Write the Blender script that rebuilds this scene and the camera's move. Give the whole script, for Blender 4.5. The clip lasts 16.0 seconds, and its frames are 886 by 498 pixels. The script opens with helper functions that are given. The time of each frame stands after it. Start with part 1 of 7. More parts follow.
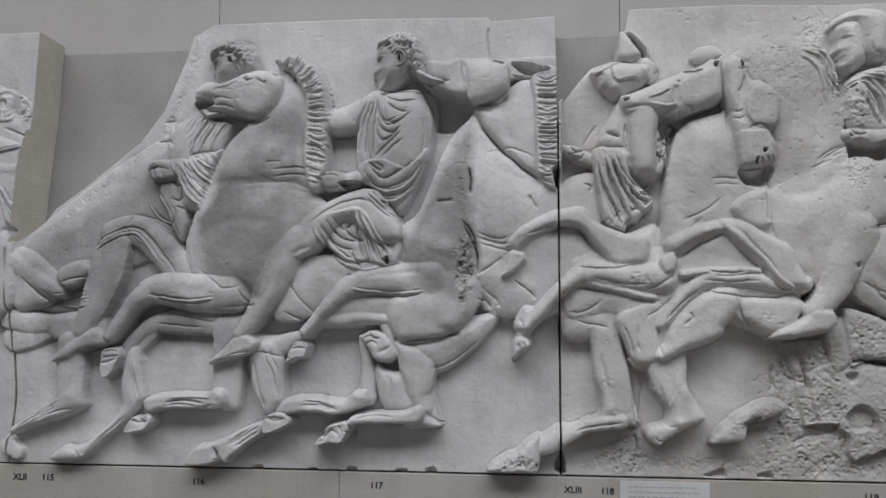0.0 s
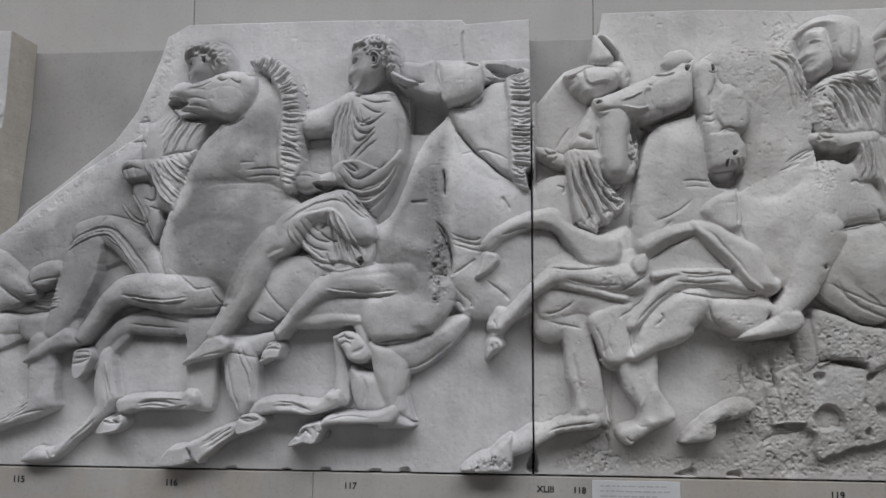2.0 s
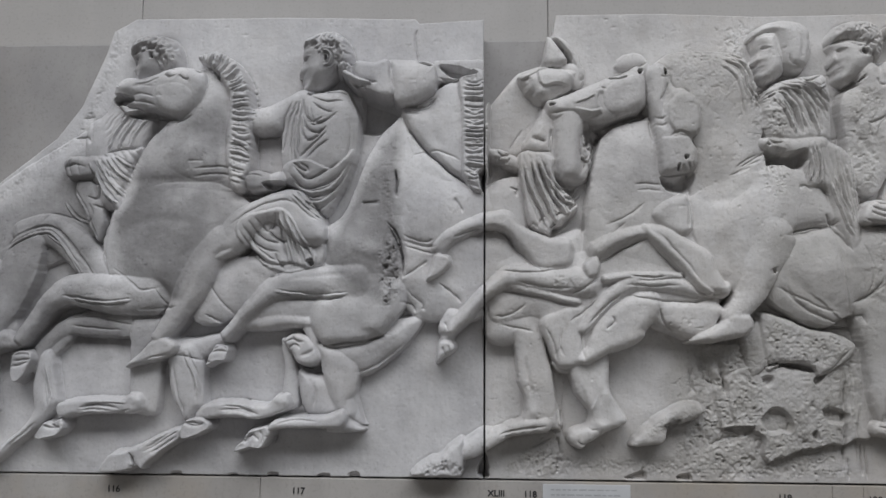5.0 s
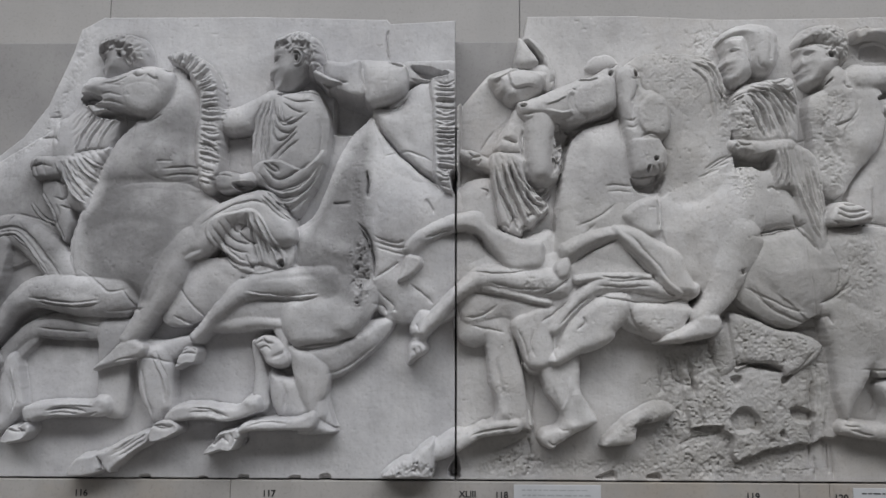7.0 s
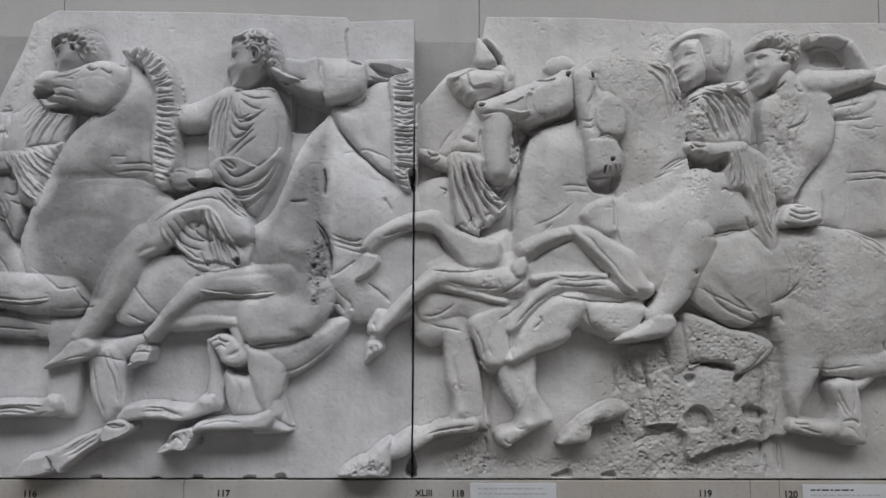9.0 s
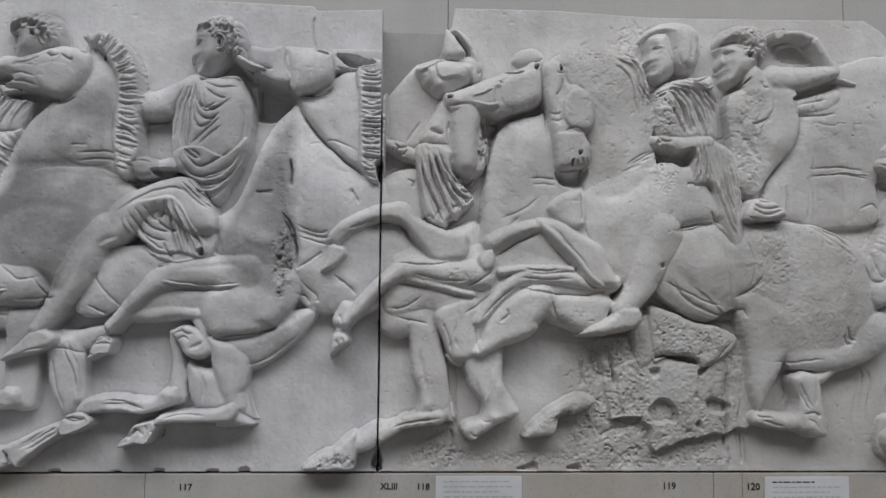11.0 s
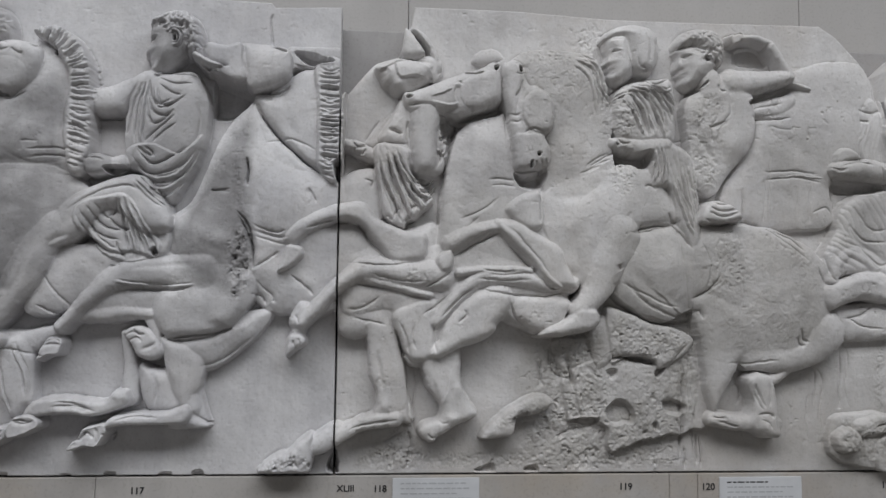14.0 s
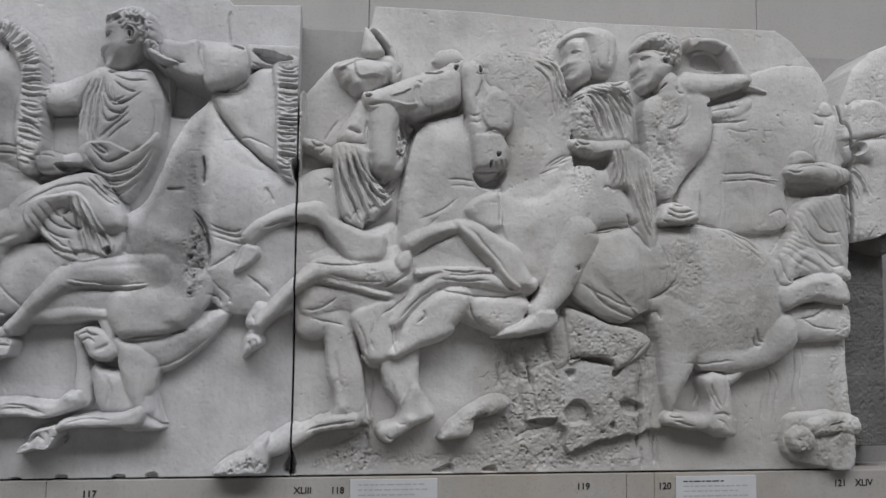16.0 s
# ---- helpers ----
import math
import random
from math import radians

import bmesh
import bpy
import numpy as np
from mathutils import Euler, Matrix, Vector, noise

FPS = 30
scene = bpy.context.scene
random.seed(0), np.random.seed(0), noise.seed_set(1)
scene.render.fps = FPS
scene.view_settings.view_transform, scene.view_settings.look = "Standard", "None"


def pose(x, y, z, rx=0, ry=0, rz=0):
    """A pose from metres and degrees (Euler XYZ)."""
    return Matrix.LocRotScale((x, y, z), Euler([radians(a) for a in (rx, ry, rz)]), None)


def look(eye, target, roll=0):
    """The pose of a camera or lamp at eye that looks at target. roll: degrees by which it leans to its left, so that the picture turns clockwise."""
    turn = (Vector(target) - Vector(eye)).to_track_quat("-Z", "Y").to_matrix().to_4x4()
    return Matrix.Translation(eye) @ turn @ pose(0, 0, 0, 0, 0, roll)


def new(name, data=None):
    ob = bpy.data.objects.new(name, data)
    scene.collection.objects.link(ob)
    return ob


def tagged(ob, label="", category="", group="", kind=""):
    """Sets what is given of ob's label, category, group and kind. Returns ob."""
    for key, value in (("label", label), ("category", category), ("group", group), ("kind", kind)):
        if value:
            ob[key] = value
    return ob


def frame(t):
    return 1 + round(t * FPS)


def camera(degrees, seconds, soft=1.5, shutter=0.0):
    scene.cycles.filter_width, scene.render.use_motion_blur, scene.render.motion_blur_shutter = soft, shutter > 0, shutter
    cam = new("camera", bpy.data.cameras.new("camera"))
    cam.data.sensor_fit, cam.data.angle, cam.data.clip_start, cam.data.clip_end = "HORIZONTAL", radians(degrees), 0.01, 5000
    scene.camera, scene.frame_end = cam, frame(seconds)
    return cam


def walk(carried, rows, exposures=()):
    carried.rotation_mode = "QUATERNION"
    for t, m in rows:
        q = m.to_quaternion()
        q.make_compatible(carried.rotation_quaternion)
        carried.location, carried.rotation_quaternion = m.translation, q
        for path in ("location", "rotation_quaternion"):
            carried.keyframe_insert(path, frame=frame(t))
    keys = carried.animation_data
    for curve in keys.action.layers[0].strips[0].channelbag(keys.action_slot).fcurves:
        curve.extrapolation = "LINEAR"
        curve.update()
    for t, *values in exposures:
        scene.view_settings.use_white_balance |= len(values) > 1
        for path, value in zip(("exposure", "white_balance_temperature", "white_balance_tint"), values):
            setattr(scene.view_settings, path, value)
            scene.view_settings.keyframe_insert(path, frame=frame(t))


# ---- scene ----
cam = camera(54.5, 16.0)
PATH = [
    (0, (-0.033, -1.864, 1.303), (-0.263, 0.114, 1.484), 0.2),
    (0.5, (-0.032, -1.864, 1.305), (-0.248, 0.116, 1.487), 0.1),
    (1, (-0.027, -1.869, 1.305), (-0.231, 0.112, 1.491), 0.1),
    (1.5, (-0.019, -1.871, 1.304), (-0.215, 0.11, 1.488), 0.1),
    (2, (-0.022, -1.872, 1.303), (-0.203, 0.112, 1.486), 0.2),
    (2.5, (-0.016, -1.867, 1.3), (-0.186, 0.117, 1.486), 0.2),
    (3, (-0.017, -1.862, 1.307), (-0.17, 0.124, 1.49), 0.1),
    (3.5, (-0.014, -1.856, 1.3), (-0.15, 0.13, 1.487), 0.3),
    (4, (-0.007, -1.853, 1.302), (-0.128, 0.134, 1.489), 0.4),
    (6.5, (0.003, -1.849, 1.303), (-0.049, 0.141, 1.498), 0.2),
    (7, (0.007, -1.849, 1.309), (-0.029, 0.142, 1.495), 0.2),
    (7.5, (0.009, -1.848, 1.302), (-0.008, 0.143, 1.492), 0.2),
    (8, (0.016, -1.848, 1.303), (0.017, 0.143, 1.49), 0.2),
    (8.5, (0.012, -1.847, 1.304), (0.04, 0.144, 1.49), 0.3),
    (9, (0.02, -1.849, 1.305), (0.068, 0.142, 1.493), 0.3),
    (11.5, (0.028, -1.835, 1.297), (0.163, 0.152, 1.472), 0.6),
    (12, (0.037, -1.832, 1.299), (0.187, 0.155, 1.471), 0.7),
    (12.5, (0.039, -1.831, 1.29), (0.204, 0.154, 1.47), 0.7),
    (13, (0.045, -1.834, 1.297), (0.214, 0.151, 1.47), 0.6),
    (13.5, (0.041, -1.836, 1.297), (0.221, 0.147, 1.48), 0.6),
    (14, (0.04, -1.83, 1.3), (0.24, 0.152, 1.48), 0.6),
    (14.5, (0.047, -1.822, 1.302), (0.268, 0.157, 1.481), 0.5),
    (15, (0.051, -1.825, 1.305), (0.294, 0.152, 1.486), 0.5),
    (15.5, (0.053, -1.827, 1.307), (0.314, 0.148, 1.484), 0.5),
    (16, (0.062, -1.828, 1.304), (0.333, 0.145, 1.482), 0.6),
]
walk(cam, [(t, look(eye, target, roll)) for t, eye, target, roll in PATH])

# ---- world and light ----
scene.view_settings.exposure = 0.0
world = bpy.data.worlds.new("sky")
scene.world = world
world.use_nodes = True
sky = world.node_tree.nodes.new("ShaderNodeTexSky")
sky.sky_type, sky.sun_disc = "NISHITA", False
sky.sun_elevation, sky.sun_rotation = radians(50), radians(200)
world.node_tree.links.new(sky.outputs[0], world.node_tree.nodes["Background"].inputs[0])
world.node_tree.nodes["Background"].inputs[1].default_value = 0.1

FACE = 0.0        # the plane of the carved background
LEDGE = 1.0       # height of the ledge on which the slabs stand
BACK = 0.11       # plane of the backing behind the slabs


def skylight(name, x, y, z, sx, sy, power, tint):
    lamp = bpy.data.lights.new(name, "AREA")
    lamp.shape, lamp.size, lamp.size_y, lamp.energy, lamp.color = "RECTANGLE", sx, sy, power, tint
    ob = new(name, lamp)
    ob.matrix_world = pose(x, y, z)
    return ob


skylight("skylight_lamp", 0.0, -4.3, 7.05, 13.0, 2.8, 706, (0.965, 0.985, 1.0))


# ---- materials ----
def material(name, rough=0.7):
    m = bpy.data.materials.new(name)
    m.use_nodes = True
    m.node_tree.nodes["Principled BSDF"].inputs["Roughness"].default_value = rough
    return m, m.node_tree, m.node_tree.nodes["Principled BSDF"]


def noise_node(tree, where, scale, detail=6.0, rough=0.6, stretch=(1, 1, 1), kind="noise"):
    mapping = tree.nodes.new("ShaderNodeMapping")
    mapping.inputs["Scale"].default_value = stretch
    tree.links.new(where, mapping.inputs[0])
    n = tree.nodes.new("ShaderNodeTexNoise")
    n.inputs["Scale"].default_value, n.inputs["Detail"].default_value, n.inputs["Roughness"].default_value = scale, detail, rough
    tree.links.new(mapping.outputs[0], n.inputs["Vector"])
    return n.outputs[0]


def ramp(tree, value, stops):
    r = tree.nodes.new("ShaderNodeValToRGB")
    while len(r.color_ramp.elements) < len(stops):
        r.color_ramp.elements.new(0.5)
    for e, (p, c) in zip(r.color_ramp.elements, stops):
        e.position, e.color = p, (*c, 1)
    tree.links.new(value, r.inputs[0])
    return r.outputs[0]


def blend(tree, a, b, factor, mode="MIX"):
    m = tree.nodes.new("ShaderNodeMix")
    m.data_type, m.blend_type = "RGBA", mode
    tree.links.new(a, m.inputs[6])
    tree.links.new(b, m.inputs[7])
    if isinstance(factor, float):
        m.inputs[0].default_value = factor
    else:
        tree.links.new(factor, m.inputs[0])
    return m.outputs[2]


def bumped(tree, shader, value, strength, distance):
    b = tree.nodes.new("ShaderNodeBump")
    b.inputs["Strength"].default_value, b.inputs["Distance"].default_value = strength, distance
    tree.links.new(value, b.inputs["Height"])
    tree.links.new(b.outputs[0], shader.inputs["Normal"])


def stone(name, light, dark, warm, bump=0.0012, fine=55.0, rough=0.62, warm_amount=0.5, patina=None, streaks=0.45):
    """Weathered marble: grey clouds, warm patina patches, upright run marks, fine grain."""
    m, tree, shader = material(name, rough)
    where = tree.nodes.new("ShaderNodeNewGeometry").outputs["Position"]
    clouds = noise_node(tree, where, 4.5, 7, 0.62)
    base = ramp(tree, clouds, [(0.32, dark), (0.66, light)])
    patches = ramp(tree, noise_node(tree, where, 2.6, 8, 0.68), [(0.5, (0, 0, 0)), (0.68, (warm_amount,) * 3)])
    warm_rgb = tree.nodes.new("ShaderNodeRGB")
    warm_rgb.outputs[0].default_value = (*warm, 1)
    base = blend(tree, base, warm_rgb.outputs[0], patches)
    if patina:
        tone = tree.nodes.new("ShaderNodeAttribute")
        tone.attribute_name = "patina"
        old = tree.nodes.new("ShaderNodeRGB")
        old.outputs[0].default_value = (*patina, 1)
        base = blend(tree, base, old.outputs[0], tone.outputs["Fac"])
    runs = ramp(tree, noise_node(tree, where, 9, 5, 0.6, (3.0, 1.0, 0.25)), [(0.35, (0.86, 0.86, 0.87)), (0.6, (1, 1, 1))])
    base = blend(tree, base, runs, streaks, "MULTIPLY")
    specks = ramp(tree, noise_node(tree, where, 160, 3, 0.6), [(0.3, (0.78, 0.77, 0.75)), (0.46, (1, 1, 1))])
    base = blend(tree, base, specks, 0.6, "MULTIPLY")
    tree.links.new(base, shader.inputs["Base Color"])
    grain = noise_node(tree, where, fine, 8, 0.7)
    bumped(tree, shader, grain, 1.0, bump)
    return m


MARBLE = stone("weathered_marble", (0.67, 0.661, 0.667), (0.462, 0.455, 0.47), (0.56, 0.535, 0.52), 0.0009, patina=(0.24, 0.233, 0.236))
MARBLE_WARM = stone("patinated_marble", (0.69, 0.675, 0.667), (0.475, 0.461, 0.459), (0.515, 0.478, 0.442), 0.0015, 60, warm_amount=0.7, patina=(0.35, 0.335, 0.315))
SAWN = stone("sawn_marble_edge", (0.74, 0.7, 0.63), (0.55, 0.51, 0.45), (0.6, 0.54, 0.46), 0.005, 45)
LEDGE_STONE = stone("ledge_stone", (0.47, 0.45, 0.43), (0.37, 0.35, 0.335), (0.43, 0.37, 0.3), 0.0006, 90, 0.6, 0.7, streaks=0.35)
WALL_STONE = stone("wall_stone", (0.44, 0.425, 0.415), (0.4, 0.385, 0.375), (0.42, 0.4, 0.38), 0.0003, 120, 0.75, streaks=0.2)
BACKING = stone("backing_plaster", (0.36, 0.35, 0.345), (0.29, 0.28, 0.28), (0.36, 0.33, 0.31), 0.0005, 80, 0.8, streaks=0.3)
CEMENT = stone("dark_cement", (0.17, 0.165, 0.16), (0.1, 0.098, 0.095), (0.14, 0.13, 0.12), 0.004, 30, 0.85)


def plain(name, rgb, rough=0.7):
    m, tree, shader = material(name, rough)
    where = tree.nodes.new("ShaderNodeNewGeometry").outputs["Position"]
    lo, hi = tuple(c * 0.9 for c in rgb), tuple(min(1, c * 1.06) for c in rgb)
    tree.links.new(ramp(tree, noise_node(tree, where, 14, 6), [(0.3, lo), (0.7, hi)]), shader.inputs["Base Color"])
    bumped(tree, shader, noise_node(tree, where, 200, 4), 0.3, 0.0004)
    return m


INK = plain("black_lettering", (0.02, 0.02, 0.022), 0.6)
GREY_INK = plain("grey_print", (0.42, 0.43, 0.45), 0.6)
CARD = plain("label_card", (0.6, 0.61, 0.63), 0.35)
# floor and paint of the unseen room, kept dark to limit bounce into shadows
FLOOR = plain("gallery_floor", (0.18, 0.17, 0.158), 0.4)
PAINT = plain("gallery_paint", (0.12, 0.117, 0.114), 0.8)
GLASS = plain("skylight_frosting", (0.8, 0.8, 0.8), 0.5)


# ---- setting ----
def box_mesh(bm, x0, x1, y0, y1, z0, z1):
    m = Matrix.Translation(((x0 + x1) / 2, (y0 + y1) / 2, (z0 + z1) / 2)) @ Matrix.Diagonal((x1 - x0, y1 - y0, z1 - z0, 1))
    return bmesh.ops.create_cube(bm, size=1.0, matrix=m)["verts"]


def part(name, bm, mat, parent=None, label=""):
    mesh = bpy.data.meshes.new(name)
    bm.to_mesh(mesh)
    bm.free()
    mesh.materials.append(mat)
    ob = new(name, mesh)
    if parent:
        ob.parent = parent
    return tagged(ob, label)


def boxed(name, mat, x0, x1, y0, y1, z0, z1, parent=None, bevel=0.0, label=""):
    bm = bmesh.new()
    box_mesh(bm, x0, x1, y0, y1, z0, z1)
    if bevel:
        bmesh.ops.bevel(bm, geom=bm.edges[:], offset=bevel, segments=2, affect="EDGES", profile=0.6)
    return part(name, bm, mat, parent, label)


# unseen room, added to enclose the relief and shape the skylight's bounce
tagged(boxed("floor", FLOOR, -7, 7, -9.0, 0.5, -0.1, 0), "dark grey-brown gallery floor, unseen", "floor", kind="structure")
for name, box in (("wall_south", (-7, 7, -9.2, -9.0, 0, 7)), ("wall_west", (-7.2, -7, -9.2, 0.7, 0, 7)), ("wall_east", (7, 7.2, -9.2, 0.7, 0, 7))):
    x0, x1, y0, y1, z0, z1 = box
    tagged(boxed(name, PAINT, x0, x1, y0, y1, z0, z1), "plain dark gallery wall, unseen, closing the room", "wall", kind="structure")
bm = bmesh.new()
box_mesh(bm, -7.2, 7.2, -9.2, -5.8, 7.0, 7.15)
box_mesh(bm, -7.2, 7.2, -2.8, 0.7, 7.0, 7.15)
box_mesh(bm, -7.2, -6.6, -5.8, -2.8, 7.0, 7.15)
box_mesh(bm, 6.6, 7.2, -5.8, -2.8, 7.0, 7.15)
tagged(part("ceiling", bm, PAINT), "plain dark ceiling, unseen, with a long skylight opening", "ceiling", kind="structure")

wall = tagged(boxed("wall_north", WALL_STONE, -7, 7, 0.215, 0.5, 0, 7), "smooth grey stone gallery wall in large blocks", "wall", kind="structure")
# large facing blocks above the backing, with fine upright joints
JOINTS = (-7.0, -2.83, -1.76, -0.833, 0.152, 1.124, 2.5, 3.6, 7.0)
for a, b in zip(JOINTS, JOINTS[1:]):
    boxed("stone_block", WALL_STONE, a + 0.0006, b - 0.0006, 0.15, 0.215, 1.982, 2.95, wall, 0.002)
    boxed("stone_block", WALL_STONE, a - 0.5 + 0.0012, min(b - 0.5, 7) - 0.0012, 0.15, 0.215, 2.9524, 4.0, wall, 0.002)
backing = tagged(boxed("backing_panel", BACKING, -7, 7, BACK, 0.214, LEDGE - 0.05, 1.982 - 0.002, None, 0.004), "smooth darker grey plaster backing behind the slabs", "panel", kind="structure")


# ---- the carved relief ----
STEP = 0.0014
X0, X1, Z0, Z1 = -1.36, 1.36, -0.012, 1.06
NX, NZ = int(round((X1 - X0) / STEP)) + 1, int(round((Z1 - Z0) / STEP)) + 1
GX = X0 + STEP * np.arange(NX)
GZ = Z0 + STEP * np.arange(NZ)
H = np.zeros((NZ, NX))          # how far the carving stands out, in metres


def smooth_noise(scale, octaves=4, gain=0.55, seed=0):
    """Value noise over the whole carving, about -1 to 1; scale in metres."""
    rng = np.random.default_rng(seed)
    total, amp, norm = np.zeros((NZ, NX)), 1.0, 0.0
    for _ in range(octaves):
        gx, gz = int((X1 - X0) / scale) + 4, int((Z1 - Z0) / scale) + 4
        lattice = rng.uniform(-1, 1, (gz, gx))
        u, v = (GX - X0) / scale, (GZ - Z0) / scale
        i, j = u.astype(int), v.astype(int)
        fu, fv = u - i, v - j
        fu, fv = fu * fu * (3 - 2 * fu), (fv * fv * (3 - 2 * fv))[:, None]
        a, b = lattice[np.ix_(j, i)], lattice[np.ix_(j, i + 1)]
        c, d = lattice[np.ix_(j + 1, i)], lattice[np.ix_(j + 1, i + 1)]
        total += amp * ((a * (1 - fu) + b * fu) * (1 - fv) + (c * (1 - fu) + d * fu) * fv)
        norm += amp
        amp, scale = amp * gain, scale / 2
        if scale < STEP:
            break
    return total / norm


WOBBLE = smooth_noise(0.05, 4, 0.5, 1)
GRIT = smooth_noise(0.0075, 2, 0.6, 2)
LUMPS = smooth_noise(0.03, 4, 0.7, 3)
# the chisel never follows a clean line: places are shifted a little before each form is cut
SHIFT_X = 0.0026 * smooth_noise(0.035, 4, 0.6, 4) + 0.0005 * smooth_noise(0.005, 1, 0.5, 5)
SHIFT_Z = 0.0026 * smooth_noise(0.035, 4, 0.6, 6) + 0.0005 * smooth_noise(0.005, 1, 0.5, 7)


def places(win):
    x, z = np.meshgrid(GX[win[1]], GZ[win[0]])
    return x + SHIFT_X[win], z + SHIFT_Z[win]


def joined(a, b, soft):
    """The higher of two surfaces, with a fillet of about that depth where they meet."""
    if not soft:
        return np.maximum(a, b)
    t = np.clip(0.5 + 0.5 * (a - b) / soft, 0, 1)
    return b + (a - b) * t + soft * t * (1 - t)



def spline(points, closed, steps=6):
    """A smooth line through the given points."""
    p = np.array(points, float)
    n = len(p)
    if closed:
        idx = lambda k: p[k % n]
        spans = n
    else:
        idx = lambda k: p[min(max(k, 0), n - 1)]
        spans = n - 1
    out = []
    for k in range(spans):
        a, b, c, d = idx(k - 1), idx(k), idx(k + 1), idx(k + 2)
        for s in range(steps):
            t = s / steps
            out.append(0.5 * (2 * b + (c - a) * t + (2 * a - 5 * b + 4 * c - d) * t * t + (3 * b - a - 3 * c + d) * t ** 3))
    if not closed:
        out.append(p[-1])
    return np.array(out)


def cornered(points):
    """A closed line with firm but slightly rounded corners."""
    p = np.array(points, float)
    for cut in (0.2, 0.25):
        nxt = np.roll(p, -1, axis=0)
        p = np.stack([p * (1 - cut) + nxt * cut, p * cut + nxt * (1 - cut)], axis=1).reshape(-1, 2)
    return p


def window(line, margin):
    i0 = max(int((line[:, 0].min() - margin - X0) / STEP), 0)
    i1 = min(int((line[:, 0].max() + margin - X0) / STEP) + 2, NX)
    j0 = max(int((line[:, 1].min() - margin - Z0) / STEP), 0)
    j1 = min(int((line[:, 1].max() + margin - Z0) / STEP) + 2, NZ)
    return slice(j0, j1), slice(i0, i1)


def nearest(line, win, closed):
    """Distance from each grid place to a line, and how far along it (0 to 1) the nearest place lies."""
    x, z = places(win)
    best, along = np.full(x.shape, 1e9), np.zeros(x.shape)
    ends = np.roll(line, -1, axis=0) if closed else line[1:]
    n = len(ends)
    for k in range(n):
        (ax, az), (bx, bz) = line[k][:2], ends[k][:2]
        dx, dz = bx - ax, bz - az
        t = np.clip(((x - ax) * dx + (z - az) * dz) / max(dx * dx + dz * dz, 1e-12), 0, 1)
        d = np.hypot(x - ax - t * dx, z - az - t * dz)
        near = d < best
        best[near], along[near] = d[near], (k + t[near]) / n
    return best, along


def inside(line, win, rough=True):
    x, z = places(win) if rough else np.meshgrid(GX[win[1]], GZ[win[0]])
    odd = np.zeros(x.shape, bool)
    for (ax, az), (bx, bz) in zip(line, np.roll(line, -1, axis=0)):
        if az != bz:
            odd ^= ((az > z) != (bz > z)) & (x < (bx - ax) * (z - az) / (bz - az) + ax)
    return odd


def form(outline, foot, bulge, edge, soft=0.0, straight=False):
    """A carved mass: it stands foot proud at its outline and swells by bulge over the width edge."""
    line = cornered(outline) if straight else spline(outline, True)
    win = window(line, 0.004)
    d, _ = nearest(line, win, True)
    d = np.where(inside(line, win), d, -d)
    u = np.clip(d / edge, 0, 1)
    swelling = np.clip(1 - (1 - u) ** 2.3, 0, 1) ** 0.6
    h = 0.85 * foot + (bulge + 0.15 * foot) * softened(swelling, max(1, min(8, int(edge / STEP / 2))))
    h = np.where(d > -0.001, h, 0) * np.clip((d + 0.001) / 0.003, 0, 1)
    H[win] = np.where(h > 0.003, joined(h, H[win], soft), np.maximum(h, H[win]))


def limb(spine, top, foot=0.45, soft=0.003):
    """A rounded, tapering limb along a spine of (x, z, radius); foot: how much of its height is a steep side."""
    line = spline(spine, False)
    win = window(line, line[:, 2].max() + 0.004)
    d, along = nearest(line, win, False)
    r = np.interp(along, np.linspace(0, 1, len(line)), line[:, 2])
    u = np.clip(d / r, 0, 1)
    h = top * (foot + (1 - foot) * (1 - u ** 2.2) ** 0.55)
    h = h * np.clip((r - d) / 0.003, 0, 1)
    H[win] = np.where(h > 0.003, joined(h, H[win], soft), np.maximum(h, H[win]))


def groove(points, width, depth):
    """A chiselled line that runs out at both ends."""
    line = spline(points, False)
    win = window(line, 5 * width)
    d, along = nearest(line, win, False)
    taper = np.clip(np.minimum(along, 1 - along) * 4, 0.05, 1)
    H[win] -= depth * taper * (0.7 * np.clip(1 - d / (0.75 * width * (0.5 + 0.5 * taper)), 0, 1) ** 0.8 + 0.3 * np.exp(-(d / (2.2 * width)) ** 2))


def fold(points, width, height):
    """A ridge of cloth, hair or sinew with a channel along each side."""
    line = spline(points, False)
    win = window(line, width * 1.8)
    d, along = nearest(line, win, False)
    taper = np.clip(np.minimum(along, 1 - along) * 6, 0.1, 1)
    u = d / width
    H[win] += height * taper * (0.8 * np.clip(1 - u ** 3, 0, 1) - 1.0 * np.clip(1 - np.abs(u - 1.1) / 0.45, 0, 1))


def swell(x, z, radius, height):
    """A muscle or a hollow: a soft rise or dip that keeps within what is already carved."""
    win = window(np.array([(x, z)]), radius * 2)
    px, pz = places(win)
    H[win] += height * np.exp(-((px - x) ** 2 + (pz - z) ** 2) / radius ** 2 * 1.6) * np.clip(H[win] / 0.02, 0, 1)


def valley(points, width, depth):
    """A soft furrow between muscles (or, with a negative depth, a soft ridge)."""
    line = spline(points, False)
    win = window(line, width * 1.6)
    d, along = nearest(line, win, False)
    taper = np.clip(np.minimum(along, 1 - along) * 3, 0, 1)
    H[win] -= depth * taper * np.exp(-(d / width) ** 2 * 2.0) * np.clip(H[win] / 0.015, 0, 1)


WEAR = np.zeros((NZ, NX))       # how weathered the surface is, 0 to 1


